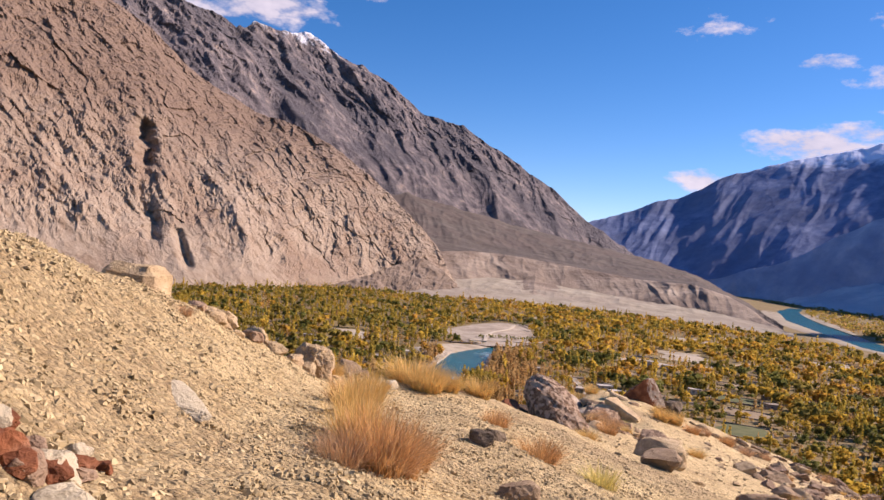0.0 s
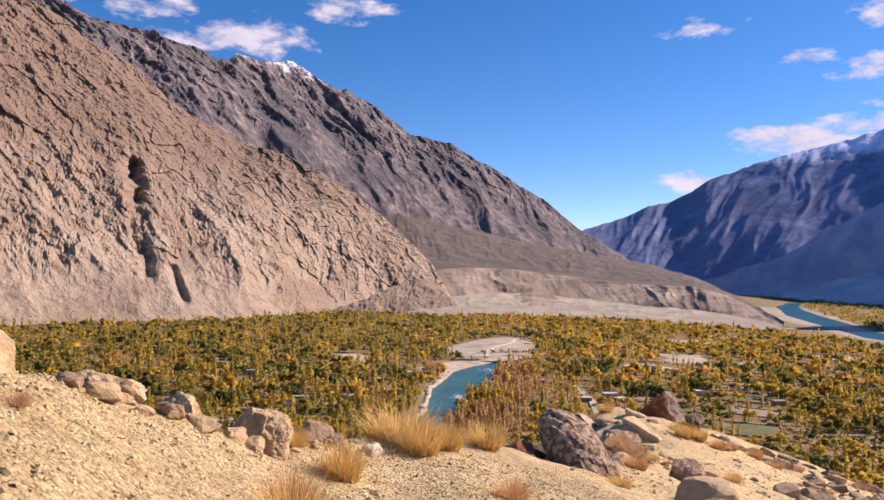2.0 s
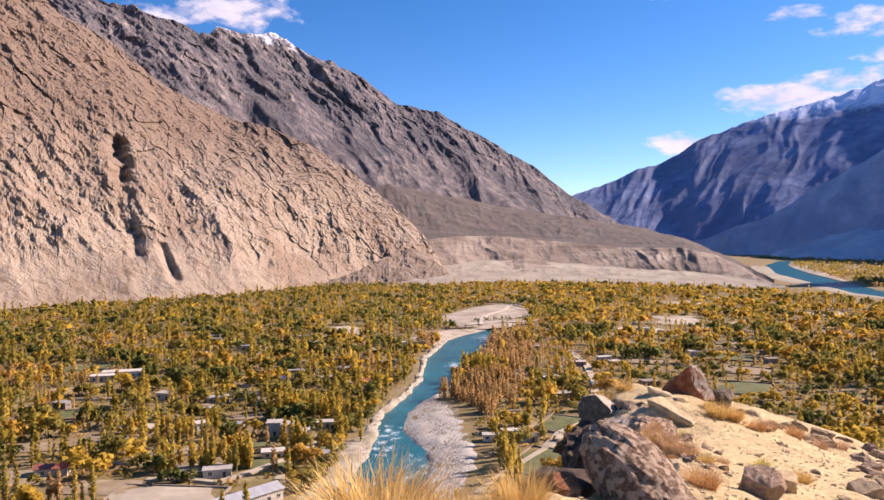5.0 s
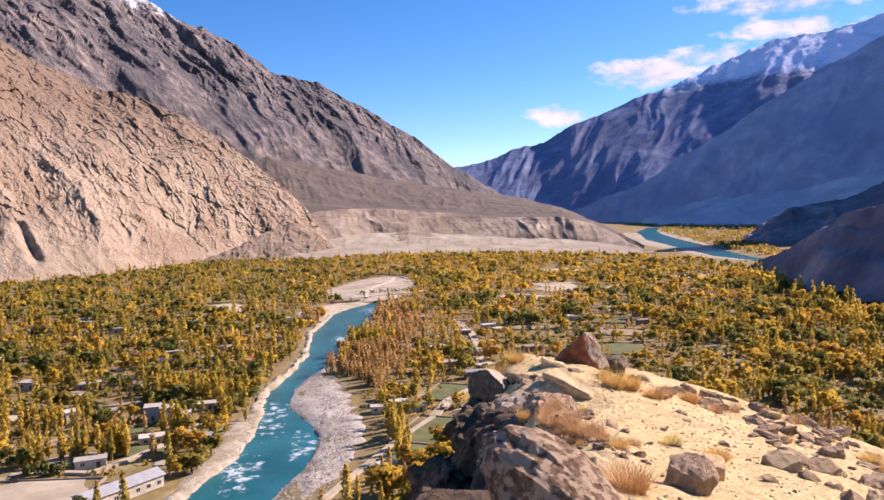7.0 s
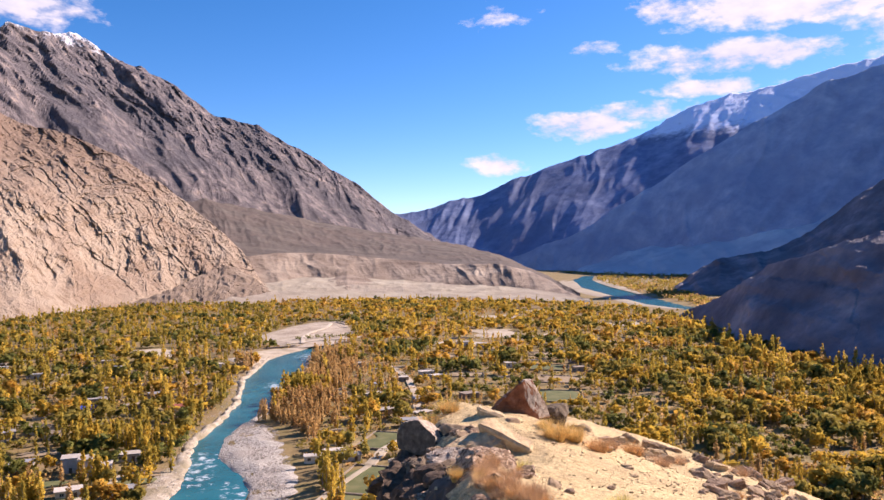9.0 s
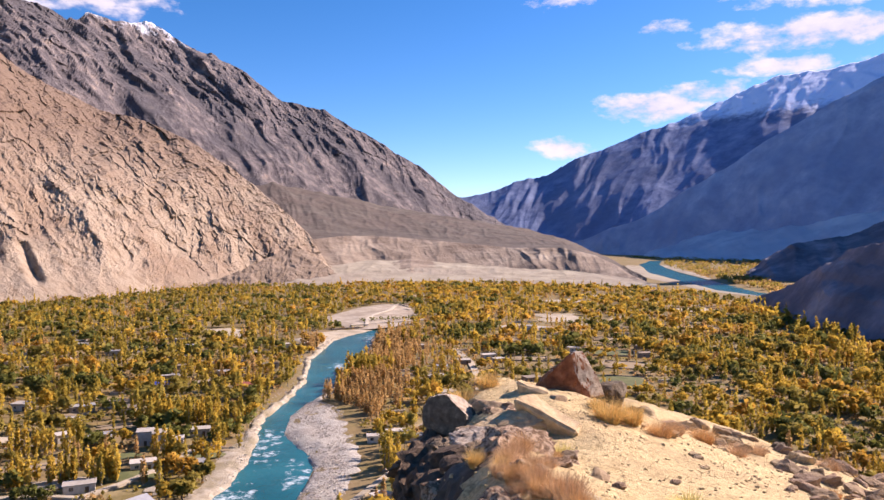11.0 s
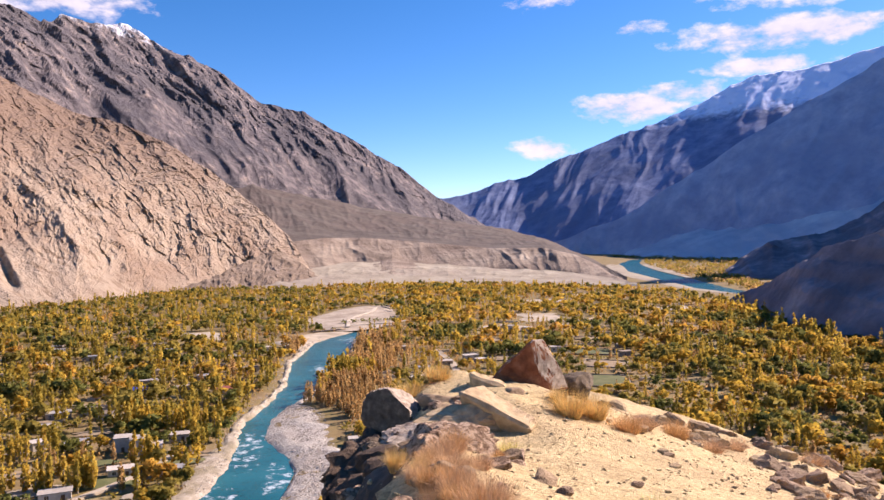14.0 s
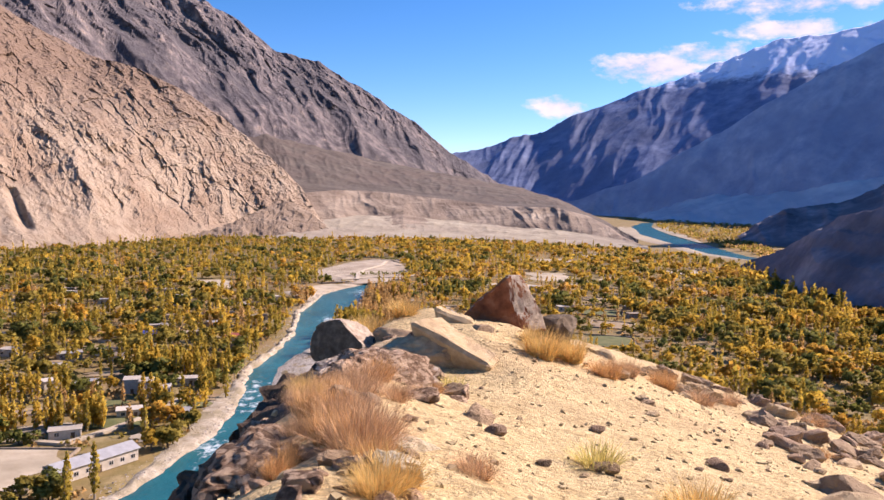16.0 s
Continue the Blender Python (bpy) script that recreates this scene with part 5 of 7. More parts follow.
def trunk_mesh(name, poplar, mat):
    v, f = tapered([(0, 0, -0.05), (0.004, 0, 0.2), (0.0, 0.006, 0.55), (0, 0, 0.93 if poplar else 0.6)], [0.022, 0.017, 0.011, 0.003] if poplar else [0.04, 0.032, 0.022, 0.01])
    limbs = 5 if poplar else 6
    for k in range(limbs):
        a = k * 2.4 + gen.uniform(0, 0.6)
        z0 = 0.2 + 0.1 * k if poplar else 0.25 + 0.05 * k
        reach, lift = (0.05, 0.16) if poplar else (gen.uniform(0.2, 0.32), gen.uniform(0.15, 0.3))
        q = [(0, 0, z0), (reach * 0.5 * math.cos(a), reach * 0.5 * math.sin(a), z0 + lift * 0.5), (reach * math.cos(a), reach * math.sin(a), z0 + lift)]
        lv, lf = tapered(q, [0.010, 0.007, 0.003] if poplar else [0.02, 0.013, 0.005], 5)
        f += [tuple(i + len(v) for i in face) for face in lf]
        v += lv
    ob = solid(name, v, f, mat, True)
    me = ob.data
    bpy.data.objects.remove(ob)
    return me


def plan_trees():
    """Where trees stand: a jittered grid thinned by clearings, houses, river and fields."""
    out = []
    for y0, y1, step in ((195, 330, 6.0), (330, 520, 6.6), (520, 800, 7.8), (800, 1340, 9.4)):
        xs_ = np.arange(-760, 900, step)
        ys_ = np.arange(y0, y1, step)
        XX_, YY_ = np.meshgrid(xs_, ys_)
        XX_ = XX_ + gen.uniform(-0.85, 0.85, XX_.shape) * step
        YY_ = YY_ + gen.uniform(-0.85, 0.85, YY_.shape) * step
        out.append(np.stack([XX_.ravel(), YY_.ravel()], 1))
    out.append(np.stack([gen.uniform(12, 96, 2700), gen.uniform(322, 596, 2700)], 1))
    out[-1] = out[-1][out[-1][:, 0] < 36 + (out[-1][:, 1] - 320) * 0.26]
    p = np.concatenate(out)
    x, y = p.T
    d, az = np.hypot(x, y), np.degrees(np.arctan2(x, y))
    edge = np.interp(az, [-40, -31, -21.7, -13.3, -7.5, -2.8, 0.3, 6, 12.4, 20.7, 24.6, 28, 31, 33.8, 34.9, 36.1, 38.4, 39.9, 42.4, 48.1, 55],
                     [885, 945, 1008, 1072, 1230, 1290, 1240, 1300, 1315, 1275, 1230, 1180, 1120, 960, 900, 820, 700, 655, 605, 535, 510])
    keep = (az > -34) & (az < 50) & (d < edge - 4)
    keep &= ~in_river(x, y, 3.0)
    keep &= ~(in_river(x, y, 9) & (gen.uniform(size=len(x)) < 0.1 + 0.3 * smooth(300, 240, y)))
    bar_l = np.interp(y, [205, 285, 345, 372], [-10, 6, 0, 8])
    bar_r = np.interp(y, [205, 220, 243, 267, 319, 345, 357, 372, 380], [8, 16, 24, 29, 33, 32, 27, 15, 11])
    keep &= ~((y > 195) & (y < 375) & (x > bar_l) & (x < bar_r + 1))
    keep &= ~((y > 656) & (y < 888) & (x > np.interp(y, [650, 662, 745, 762, 845, 880, 890], [60, 46, 29, 33, 71, 94, 105])) & (x < np.interp(y, [650, 662, 690, 746, 827, 880, 890], [70, 92, 114, 126, 133, 139, 132])))
    keep &= ~((y > 575) & (y < 652) & (x > np.interp(y, [575, 600, 632, 655], [5, -3, 12, 36])) & (x < np.interp(y, [575, 600, 632, 655], [60, 66, 84, 100])))
    keep &= ~((y > 880) & (x > far_sides(y)[0] - 30))
    for a, b, w, dd, turn in FIELDS:
        c, s = math.cos(radians(turn)), math.sin(radians(turn))
        u, v_ = (x - a) * c + (y - b) * s, -(x - a) * s + (y - b) * c
        keep &= ~((np.abs(u) < w + 2) & (np.abs(v_) < dd + 2))
    for a, b, r in HOUSES:
        keep &= np.hypot(x - a, y - b) > r + 0.3
        if b < 330 and a > -80:
            # open ground in front of the houses by the river
            keep &= ~((np.abs(x - a) < r) & (y < b) & (y > b - r))
    for a, b, half, turn in TERRACE_WALLS:
        c, s = math.cos(radians(turn)), math.sin(radians(turn))
        u, v_ = (x - a) * c + (y - b) * s, -(x - a) * s + (y - b) * c
        keep &= ~((np.abs(u) < half + 1) & (v_ < 1.2) & (v_ > -10))
    for (ax, ay), (bx, by) in (((-2, 190), (52, 279)), ((52, 279), (77, 318)), ((77, 318), (103, 406)), ((103, 406), (114, 520)), ((100, 655), (200, 612)), ((200, 612), (330, 700))):
        t_ = np.clip(((x - ax) * (bx - ax) + (y - ay) * (by - ay)) / ((bx - ax) ** 2 + (by - ay) ** 2), 0, 1)
        keep &= np.hypot(x - ax - t_ * (bx - ax), y - ay - t_ * (by - ay)) > np.where(y > 560, 8.5, 4.5)
    clear = fbm(x / 34, y / 22, 3, 201)
    keep &= ~((clear > 0.2) & (y < 700) & (gen.uniform(size=len(x)) < 0.88))
    keep &= gen.uniform(size=len(x)) < np.where((x > 125) & (y > 300), 0.93, np.where((y > 640) & (x > 60), 0.92, 0.97))
    # open orchards on the near side of the larger clearings
    keep &= ~((x > 118) & (x < 215) & (y > 300) & (y < 470) & (gen.uniform(size=len(x)) < 0.2))
    keep &= ~((x > 190) & (x < 290) & (y > 585) & (y < 665) & (gen.uniform(size=len(x)) < 0.3))
    return p[keep]


spots = plan_trees()
stands = []
for cx, cy, rx_, ry_, count in ((-70, 262, 17, 5, 34), (-42, 285, 9, 4, 12), (-30, 330, 8, 7, 18), (-52, 345, 12, 8, 22), (-100, 300, 16, 6, 22), (34, 250, 3, 22, 16), (-26, 300, 3, 12, 9)):
    stands.append(np.stack([cx + gen.uniform(-rx_, rx_, count), cy + gen.uniform(-ry_, ry_, count)], 1))
stands = np.concatenate(stands)
clear_ = ~in_river(stands[:, 0], stands[:, 1], 5)
for a, b, r in HOUSES:
    clear_ &= np.hypot(stands[:, 0] - a, stands[:, 1] - b) > r
stands = stands[clear_]
spots = np.concatenate([stands, spots])
sx_, sy_ = spots.T
u1, u2 = gen.uniform(size=len(spots)), gen.uniform(size=len(spots))
names = list(KINDS)


def rank(v):
    """The same order, spread evenly from 0 to 1."""
    out = np.empty(len(v))
    out[np.argsort(v)] = (np.arange(len(v)) + 0.5) / len(v)
    return out


# colours change in patches: green, olive, gold, orange, russet
hue = rank(0.82 * rank(fbm(sx_ / 62, sy_ / 50, 4, 211, 0.62)) + 0.18 * u1)
weights = np.zeros((len(spots), 5))
weights[:] = [0.29, 0.40, 0.18, 0.05, 0.08]
weights[(sx_ > 0) & (sx_ < 125) & (sy_ < 590)] = [0.16, 0.27, 0.27, 0.08, 0.22]
grove = (sx_ > 10) & (sx_ < 98) & (sy_ > 318) & (sy_ < 600) & (sx_ < 42 + (sy_ - 320) * 0.30)
weights[grove] = [0.0, 0.06, 0.08, 0.06, 0.80]
weights[(sx_ >= 125) & (sy_ < 640)] = [0.22, 0.28, 0.29, 0.14, 0.07]
weights[(sy_ > 640) & (sx_ > 60)] = [0.07, 0.25, 0.40, 0.15, 0.13]
weights[(sy_ > 640) & (sx_ <= 60)] = [0.26, 0.48, 0.15, 0.03, 0.08]
bearing, reach_ = np.degrees(np.arctan2(sx_, sy_)), np.hypot(sx_, sy_)
foot = (bearing > 33) & (reach_ > np.interp(bearing, [33.8, 36, 39.9, 48], [960, 820, 655, 535]) - 130)
weights[foot] = [0.10, 0.16, 0.46, 0.26, 0.02]
weights /= weights.sum(1, keepdims=True)
tone = (weights.cumsum(1) < hue[:, None]).sum(1).clip(0, 4)
stand = rank(rank(fbm(sx_ / 24, sy_ / 17, 3, 215)) + 0.28 * gen.uniform(size=len(spots))) < np.where(foot, 0.5, np.where(sx_ < 0, 0.52, np.where(sx_ < 125, 0.46, 0.40)))
which = np.where(stand, np.array([1, 1, 0, 0, 2])[tone], np.array([4, 3, 6, 5, 2])[tone])
which[:len(stands)] = np.where(gen.uniform(size=len(stands)) < 0.8, 0, 1)
poplars = which < 3
height = np.where(poplars, 6.5 + 9.5 * u2**1.9, 4.6 + 5.6 * u2**1.5)
height = np.where(which == 2, 5.5 + 5.5 * u2, height)
height[:len(stands)] = 8 + 5 * u2[:len(stands)]
height = height * np.where(~poplars & (sx_ > 125), 1.08, 1.0) * np.where((sx_ > 110) & (sx_ < 225) & (sy_ > 290) & (sy_ < 470), 0.72, 1.0) * np.where(sy_ > 640, 0.88, 1.0) * np.where(foot, 1.2, 1.0)

# the nearest three hundred are things of their own, the rest is one growth for each kind
order = np.argsort(sy_ + 0.25 * np.abs(sx_ + 10))
near = order[:300]
rest = order[300:]
LABELS = {"poplar_yellow": "tall slender poplar with yellow autumn leaves", "poplar_olive": "tall slender poplar with olive-green leaves", "poplar_russet": "slender poplar with thin russet leaves",
          "round_olive": "spreading orchard tree with olive-green leaves", "round_green": "spreading orchard tree with dark green leaves", "round_orange": "spreading orchard tree with orange autumn leaves",
          "round_yellow": "spreading orchard tree with golden autumn leaves"}
protos = {}
for k, name in enumerate(names):
    pop = k < 3
    protos[name] = []
    for _ in range(4):
        v, f, nrm = poplar_crown(250, 0.036) if pop else round_crown(260, 0.085)
        ob = soften(solid("crown", v, f, KINDS[name]), nrm)
        me = ob.data
        bpy.data.objects.remove(ob)
        protos[name].append((trunk_mesh("trunk", pop, M_PALEBARK if pop else M_BARK), me))
for i in near:
    name = names[which[i]]
    trunk, crown = protos[name][int(gen.integers(0, 4))]
    t_ = new("poplar_tree" if which[i] < 3 else "orchard_tree")
    tagged(t_, LABELS[name], "tree", "valley trees")
    m = pose(float(sx_[i]), float(sy_[i]), 0.2, 0, 0, float(gen.uniform(0, 360)))
    h_ = float(height[i])
    wide = float(gen.uniform(1.0, 1.4))
    t_.matrix_world = m @ Matrix.Diagonal((h_ * wide, h_ * wide, h_, 1))
    part_at("trunk", trunk, t_, Matrix())
    part_at("crown", crown, t_, Matrix())


def growth(name, label, idx, pop, mat, bark):
    """Many trees of one kind joined into one growth."""
    vs, fs, ns, off = [], [], [], 0
    tv, tf, toff = [], [], 0
    far_ = np.digitize(sy_[idx], [430, 640])
    for is_far in (0, 1, 2):
        ids = idx[far_ == is_far]
        count, size = (((100, 0.052), (50, 0.070), (20, 0.104)) if pop else ((130, 0.098), (66, 0.134), (26, 0.205)))[is_far]
        temps = [poplar_crown(count, size) if pop else round_crown(count, size) for _ in range(9)]
        pickt = gen.integers(0, 9, len(ids))
        for k in range(9):
            mine = ids[pickt == k]
            if not len(mine):
                continue
            v, f, nrm = temps[k]
            a = gen.uniform(0, 2 * np.pi, len(mine))
            h_ = height[mine]
            wd = h_ * gen.uniform(1.0, 1.45, len(mine))
            xr = (np.cos(a)[:, None] * v[None, :, 0] - np.sin(a)[:, None] * v[None, :, 1]) * wd[:, None] + sx_[mine][:, None]
            yr = (np.sin(a)[:, None] * v[None, :, 0] + np.cos(a)[:, None] * v[None, :, 1]) * wd[:, None] + sy_[mine][:, None]
            zr = v[None, :, 2] * h_[:, None] + 0.2
            vs.append(np.stack([xr, yr, zr], 2).reshape(-1, 3))
            ns.append(np.stack([np.cos(a)[:, None] * nrm[None, :, 0] - np.sin(a)[:, None] * nrm[None, :, 1], np.sin(a)[:, None] * nrm[None, :, 0] + np.cos(a)[:, None] * nrm[None, :, 1], nrm[None, :, 2] + 0 * xr], 2).reshape(-1, 3))
            fs.append((f[None] + (np.arange(len(mine)) * len(v))[:, None, None]).reshape(-1, 4) + off)
            off += len(mine) * len(v)
            if is_far < 2:
                bv, bf = tapered([(0, 0, 0), (0, 0, 0.6)], [0.018, 0.008], 4)
                bv, bf = np.array(bv), np.array(bf)
                tv.append((bv[None] * h_[:, None, None] + np.stack([sx_[mine], sy_[mine], 0 * h_], 1)[:, None, :]).reshape(-1, 3))
                tf.append((bf[None] + (np.arange(len(mine)) * len(bv))[:, None, None]).reshape(-1, 4) + toff)
                toff += len(mine) * len(bv)
    ob = soften(solid(name, np.concatenate(vs), np.concatenate(fs), mat), np.concatenate(ns))
    tagged(ob, label, "trees", kind="stuff")
    if tv:
        solid("trunks", np.concatenate(tv), np.concatenate(tf), bark, parent=ob)


for k, name in enumerate(names):
    idx = rest[which[rest] == k]
    if len(idx):
        growth("poplar_growth" if k < 3 else "orchard_growth", LABELS[name].replace("tall slender poplar", "many slender poplars").replace("slender poplar ", "many slender poplars ").replace("spreading orchard tree", "many orchard trees"), idx, k < 3, KINDS[name], M_PALEBARK if k < 3 else M_BARK)

# far woods beyond the second river bend, shrubs under the orchards
fx = gen.uniform(0, 1, 6400)
faz, fd = np.radians(gen.uniform(17, 38, 6400)), 990 + 2060 * fx**1.3
px_, py_ = fd * np.sin(faz), fd * np.cos(faz)
ok = (px_ > far_sides(py_)[1] + 12) & (np.degrees(faz) < np.interp(fd, [990, 1200, 1480, 1750, 3100], [37.5, 37.5, 35, 36, 37])) & (fbm(px_ / 90, py_ / 90, 3, 231) > -0.18)
px_, py_ = px_[ok], py_[ok]
for k, (mat, text) in enumerate(((KINDS["round_olive"], "far olive-green woods along the river"), (KINDS["poplar_olive"], "far ochre woods along the river"), (KINDS["poplar_russet"], "far russet woods along the river"))):
    mine = gen.integers(0, 3, len(px_)) == k
    n_ = mine.sum()
    cen = np.stack([px_[mine], py_[mine], 8 * smooth(1500, 3500, py_[mine])], 1)
    cen = np.repeat(cen, 9, 0) + np.stack([gen.normal(0, 3.2, 9 * n_), gen.normal(0, 3.2, 9 * n_), gen.uniform(0.8, 8, 9 * n_)], 1)
    v, f, nrm = clumps(cen, 2.0, np.array([0.0, 0.0, 1.0]) + 0.7 * gen.normal(size=cen.shape))
    tagged(soften(solid("far_woods", v, f, mat), nrm), text, "woods", kind="stuff")
foot_x = np.concatenate([np.linspace(64, 118, 15) + gen.normal(0, 1.6, 15), np.linspace(76, 132, 24) + gen.normal(0, 1.5, 24)])
foot_y = np.concatenate([np.interp(foot_x[:15], [64, 90, 118], [697, 712, 716]), np.interp(foot_x[15:], [76, 102, 132], [888, 898, 862])]) + gen.normal(0, 1.5, 39)
cen = np.repeat(np.stack([foot_x, foot_y, 0 * foot_x + 2.4], 1), 12, 0) + np.stack([gen.normal(0, 1.3, 468), gen.normal(0, 1.0, 468), gen.uniform(0.1, 2.6, 468)], 1)
v, f, nrm = clumps(cen, 0.9, np.array([0.0, 0.0, 1.0]) + 0.7 * gen.normal(size=cen.shape))
tagged(soften(solid("shrub_row", v, f, KINDS["round_green"]), nrm), "row of dark low shrubs on the bare plateau", "shrubs", kind="stuff")
bx, by = gen.uniform(-420, 460, 11000), 195 + 480 * gen.uniform(0, 1, 11000) ** 1.5
ok = (np.abs(np.degrees(np.arctan2(bx, by)) - 8) < 41) & ~in_river(bx, by, 8) & ~((bx > -12) & (bx < 30) & (by < 375)) & ~((bx > -2) & (bx < 70) & (by > 575) & (by < 650)) & (np.hypot(bx, by) < np.interp(np.degrees(np.arctan2(bx, by)), [33, 36, 42, 50], [900, 790, 590, 520]))
for a, b, w, dd, turn in FIELDS:
    ok &= ~((np.abs(bx - a) < w + 1) & (np.abs(by - b) < dd + 1))
for a, b, r in HOUSES:
    ok &= np.hypot(bx - a, by - b) > r + 0.5
bx, by = bx[ok], by[ok]
cen = np.repeat(np.stack([bx, by, 0 * bx + 0.3], 1), 9, 0) + np.stack([gen.normal(0, 1.1, 9 * len(bx)), gen.normal(0, 1.1, 9 * len(bx)), gen.uniform(0.2, 1.7, 9 * len(bx))], 1)
for k, (mat, text) in enumerate(((KINDS["round_olive"], "low olive-brown shrubs and hedges below the trees"), (KINDS["poplar_russet"], "low russet shrubs between the trees"))):
    mine = cen[len(cen) // 18 * 9 * k:len(cen) // 18 * 9 * (k + 1)]
    v, f, nrm = clumps(mine, 0.7, np.array([0.0, 0.0, 1.0]) + 0.7 * gen.normal(size=mine.shape))
    tagged(soften(solid("orchard_shrubs", v, f, mat), nrm), text, "shrubs", kind="stuff")


# ---- the ridge: boulders, stones, gravel, dry grass ----
def rock_material(name, stops, second, scale=5.0, bump=0.8):
    return material(name, stops, scale, 0.92, bump, scale * 7, 9.0, second=second, bump_dist=0.02, spread=0.12)


M_RUST = rock_material("rust_brown_boulder", [(0.3, (0.172, 0.0552, 0.0234)), (0.5, (0.333, 0.115, 0.0468)), (0.72, (0.483, 0.207, 0.101))], ((0.598, 0.35, 0.218), 5.0, 0.56, 0.68, 0.5), 8.0)
# Pale rock colour that paints sunlight onto chosen faces.
M_SUNPALE = rock_material("sunlit_pale_rock", [(0.3, (0.34, 0.26, 0.19)), (0.5, (0.56, 0.45, 0.34)), (0.72, (0.74, 0.62, 0.48))], ((0.36, 0.20, 0.12), 7.0, 0.55, 0.66, 0.6), 16.0)
M_GREY = rock_material("grey_granite", [(0.3, (0.254, 0.165, 0.092)), (0.5, (0.445, 0.310, 0.184)), (0.72, (0.636, 0.466, 0.288))], ((0.233, 0.145, 0.088), 3.0, 0.5, 0.7, 0.7), 8.0)
M_TAN = rock_material("pale_tan_rock", [(0.3, (0.50, 0.345, 0.185)), (0.5, (0.72, 0.53, 0.30)), (0.72, (0.86, 0.67, 0.42))], ((0.40, 0.26, 0.15), 5.0, 0.50, 0.68, 0.6), 11.0)
M_DARKROCK = rock_material("dark_weathered_rock", [(0.3, (0.090, 0.063, 0.040)), (0.5, (0.180, 0.131, 0.084)), (0.72, (0.318, 0.238, 0.156))], ((0.424, 0.339, 0.248), 5.0, 0.54, 0.68, 0.6), 9.0)


# Boulder grey darkened to hold the shade of its flat side.
M_DARKGREY = rock_material("shade_dark_boulder_rock", [(0.3, (0.13, 0.0862, 0.0527)), (0.5, (0.216, 0.152, 0.0978)), (0.72, (0.356, 0.26, 0.174))], ((0.497, 0.372, 0.246), 9.0, 0.58, 0.70, 0.5), 14.0)
M_CRUST = rock_material("crusted_speckled_rock", [(0.3, (0.146, 0.0816, 0.0464)), (0.46, (0.28, 0.168, 0.1)), (0.6, (0.448, 0.288, 0.18)), (0.74, (0.672, 0.47, 0.312))], ((0.896, 0.662, 0.456), 20.0, 0.48, 0.54, 0.7), 38.0, 1.0)
# Dark copy of the ridge rock, with the flank's shade in its colour.
M_FLANKROCK = rock_material("shade_painted_rock", [(0.3, (0.0616, 0.0407, 0.0272)), (0.5, (0.129, 0.0854, 0.056)), (0.72, (0.235, 0.16, 0.104))], ((0.381, 0.272, 0.18), 5.0, 0.60, 0.70, 0.5), 7.0, 1.0)
M_PINK = rock_material("pinkish_brown_rock", [(0.3, (0.318, 0.194, 0.120)), (0.5, (0.498, 0.335, 0.212)), (0.72, (0.700, 0.514, 0.344))], ((0.276, 0.165, 0.096), 6.0, 0.5, 0.66, 0.6), 13.0)
M_CREAM = rock_material("cream_limestone", [(0.3, (0.66, 0.55, 0.36)), (0.7, (0.82, 0.71, 0.50))], ((0.55, 0.45, 0.30), 5.0, 0.55, 0.7, 0.4), 9.0)


def rock_mesh(name, size, cuts, seed, mat, level=4, rough=0.05, tight=0.62, boxy=4.5, planes=()):
    """A broken rock: a ball cut by flat planes and roughened, size in metres across x, y, z."""
    r = np.random.default_rng(seed)
    bm = bmesh.new()
    bmesh.ops.create_icosphere(bm, subdivisions=level, radius=1.0)
    v = np.array([q.co for q in bm.verts])
    f = np.array([[q.index for q in face.verts] for face in bm.faces])
    bm.free()
    v = v / ((np.abs(v) ** boxy).sum(1, keepdims=True) ** (1 / boxy))
    for (nx, ny, nz), d in planes:
        n_ = np.array((nx, ny, nz)) / math.sqrt(nx * nx + ny * ny + nz * nz)
        v = v - np.clip(v @ n_ - d, 0, None)[:, None] * n_ * 0.97
    for _ in range(cuts):
        n_ = r.normal(size=3)
        n_ /= np.linalg.norm(n_)
        d = r.uniform(tight, 0.95) * (1.0 + 0.35 * (1 - np.abs(n_).max()))
        over_ = v @ n_ - d
        v = v - np.clip(over_, 0, None)[:, None] * n_ * 0.94
    off = 10 * seed
    bumps = fbm(v[:, 0] * 2.2 + off, v[:, 1] * 2.2 + v[:, 2] * 1.7, 4, seed % 50) + fbm(v[:, 2] * 2.6 + off, v[:, 0] * 1.3 - v[:, 1] * 2, 4, seed % 50 + 7)
    chips = facets(v[:, 0] * 3.1 + v[:, 2] * 1.3 + off, v[:, 1] * 3.1 - v[:, 2] * 1.9, seed) + 0.5 * facets(v[:, 2] * 6 + v[:, 1] * 2 + off, v[:, 0] * 6 - v[:, 1] * 3, seed + 9)
    v = v * (1 + rough * (bumps + 0.75 * chips))[:, None]
    v = v * (np.array(size) / (v.max(0) - v.min(0)))
    v = v - (v.max(0) + v.min(0)) / 2
    ob = solid(name, v, f, mat, rough < 0.03)
    return ob


def rock(name, label, x, y, size, turn, mat, seed, cuts=9, sink=0.25, tilt=(0, 0), level=4, rough=0.05, tight=0.62, z=None, group=""):
    ob = rock_mesh(name, size, cuts, seed, mat, level, rough, tight)
    zz = (float(ridge_z(x, y)) if z is None else z) + size[2] * (0.5 - sink)
    ob.matrix_world = pose(x, y, zz, tilt[0], tilt[1], turn)
    return tagged(ob, label, "rock", group)


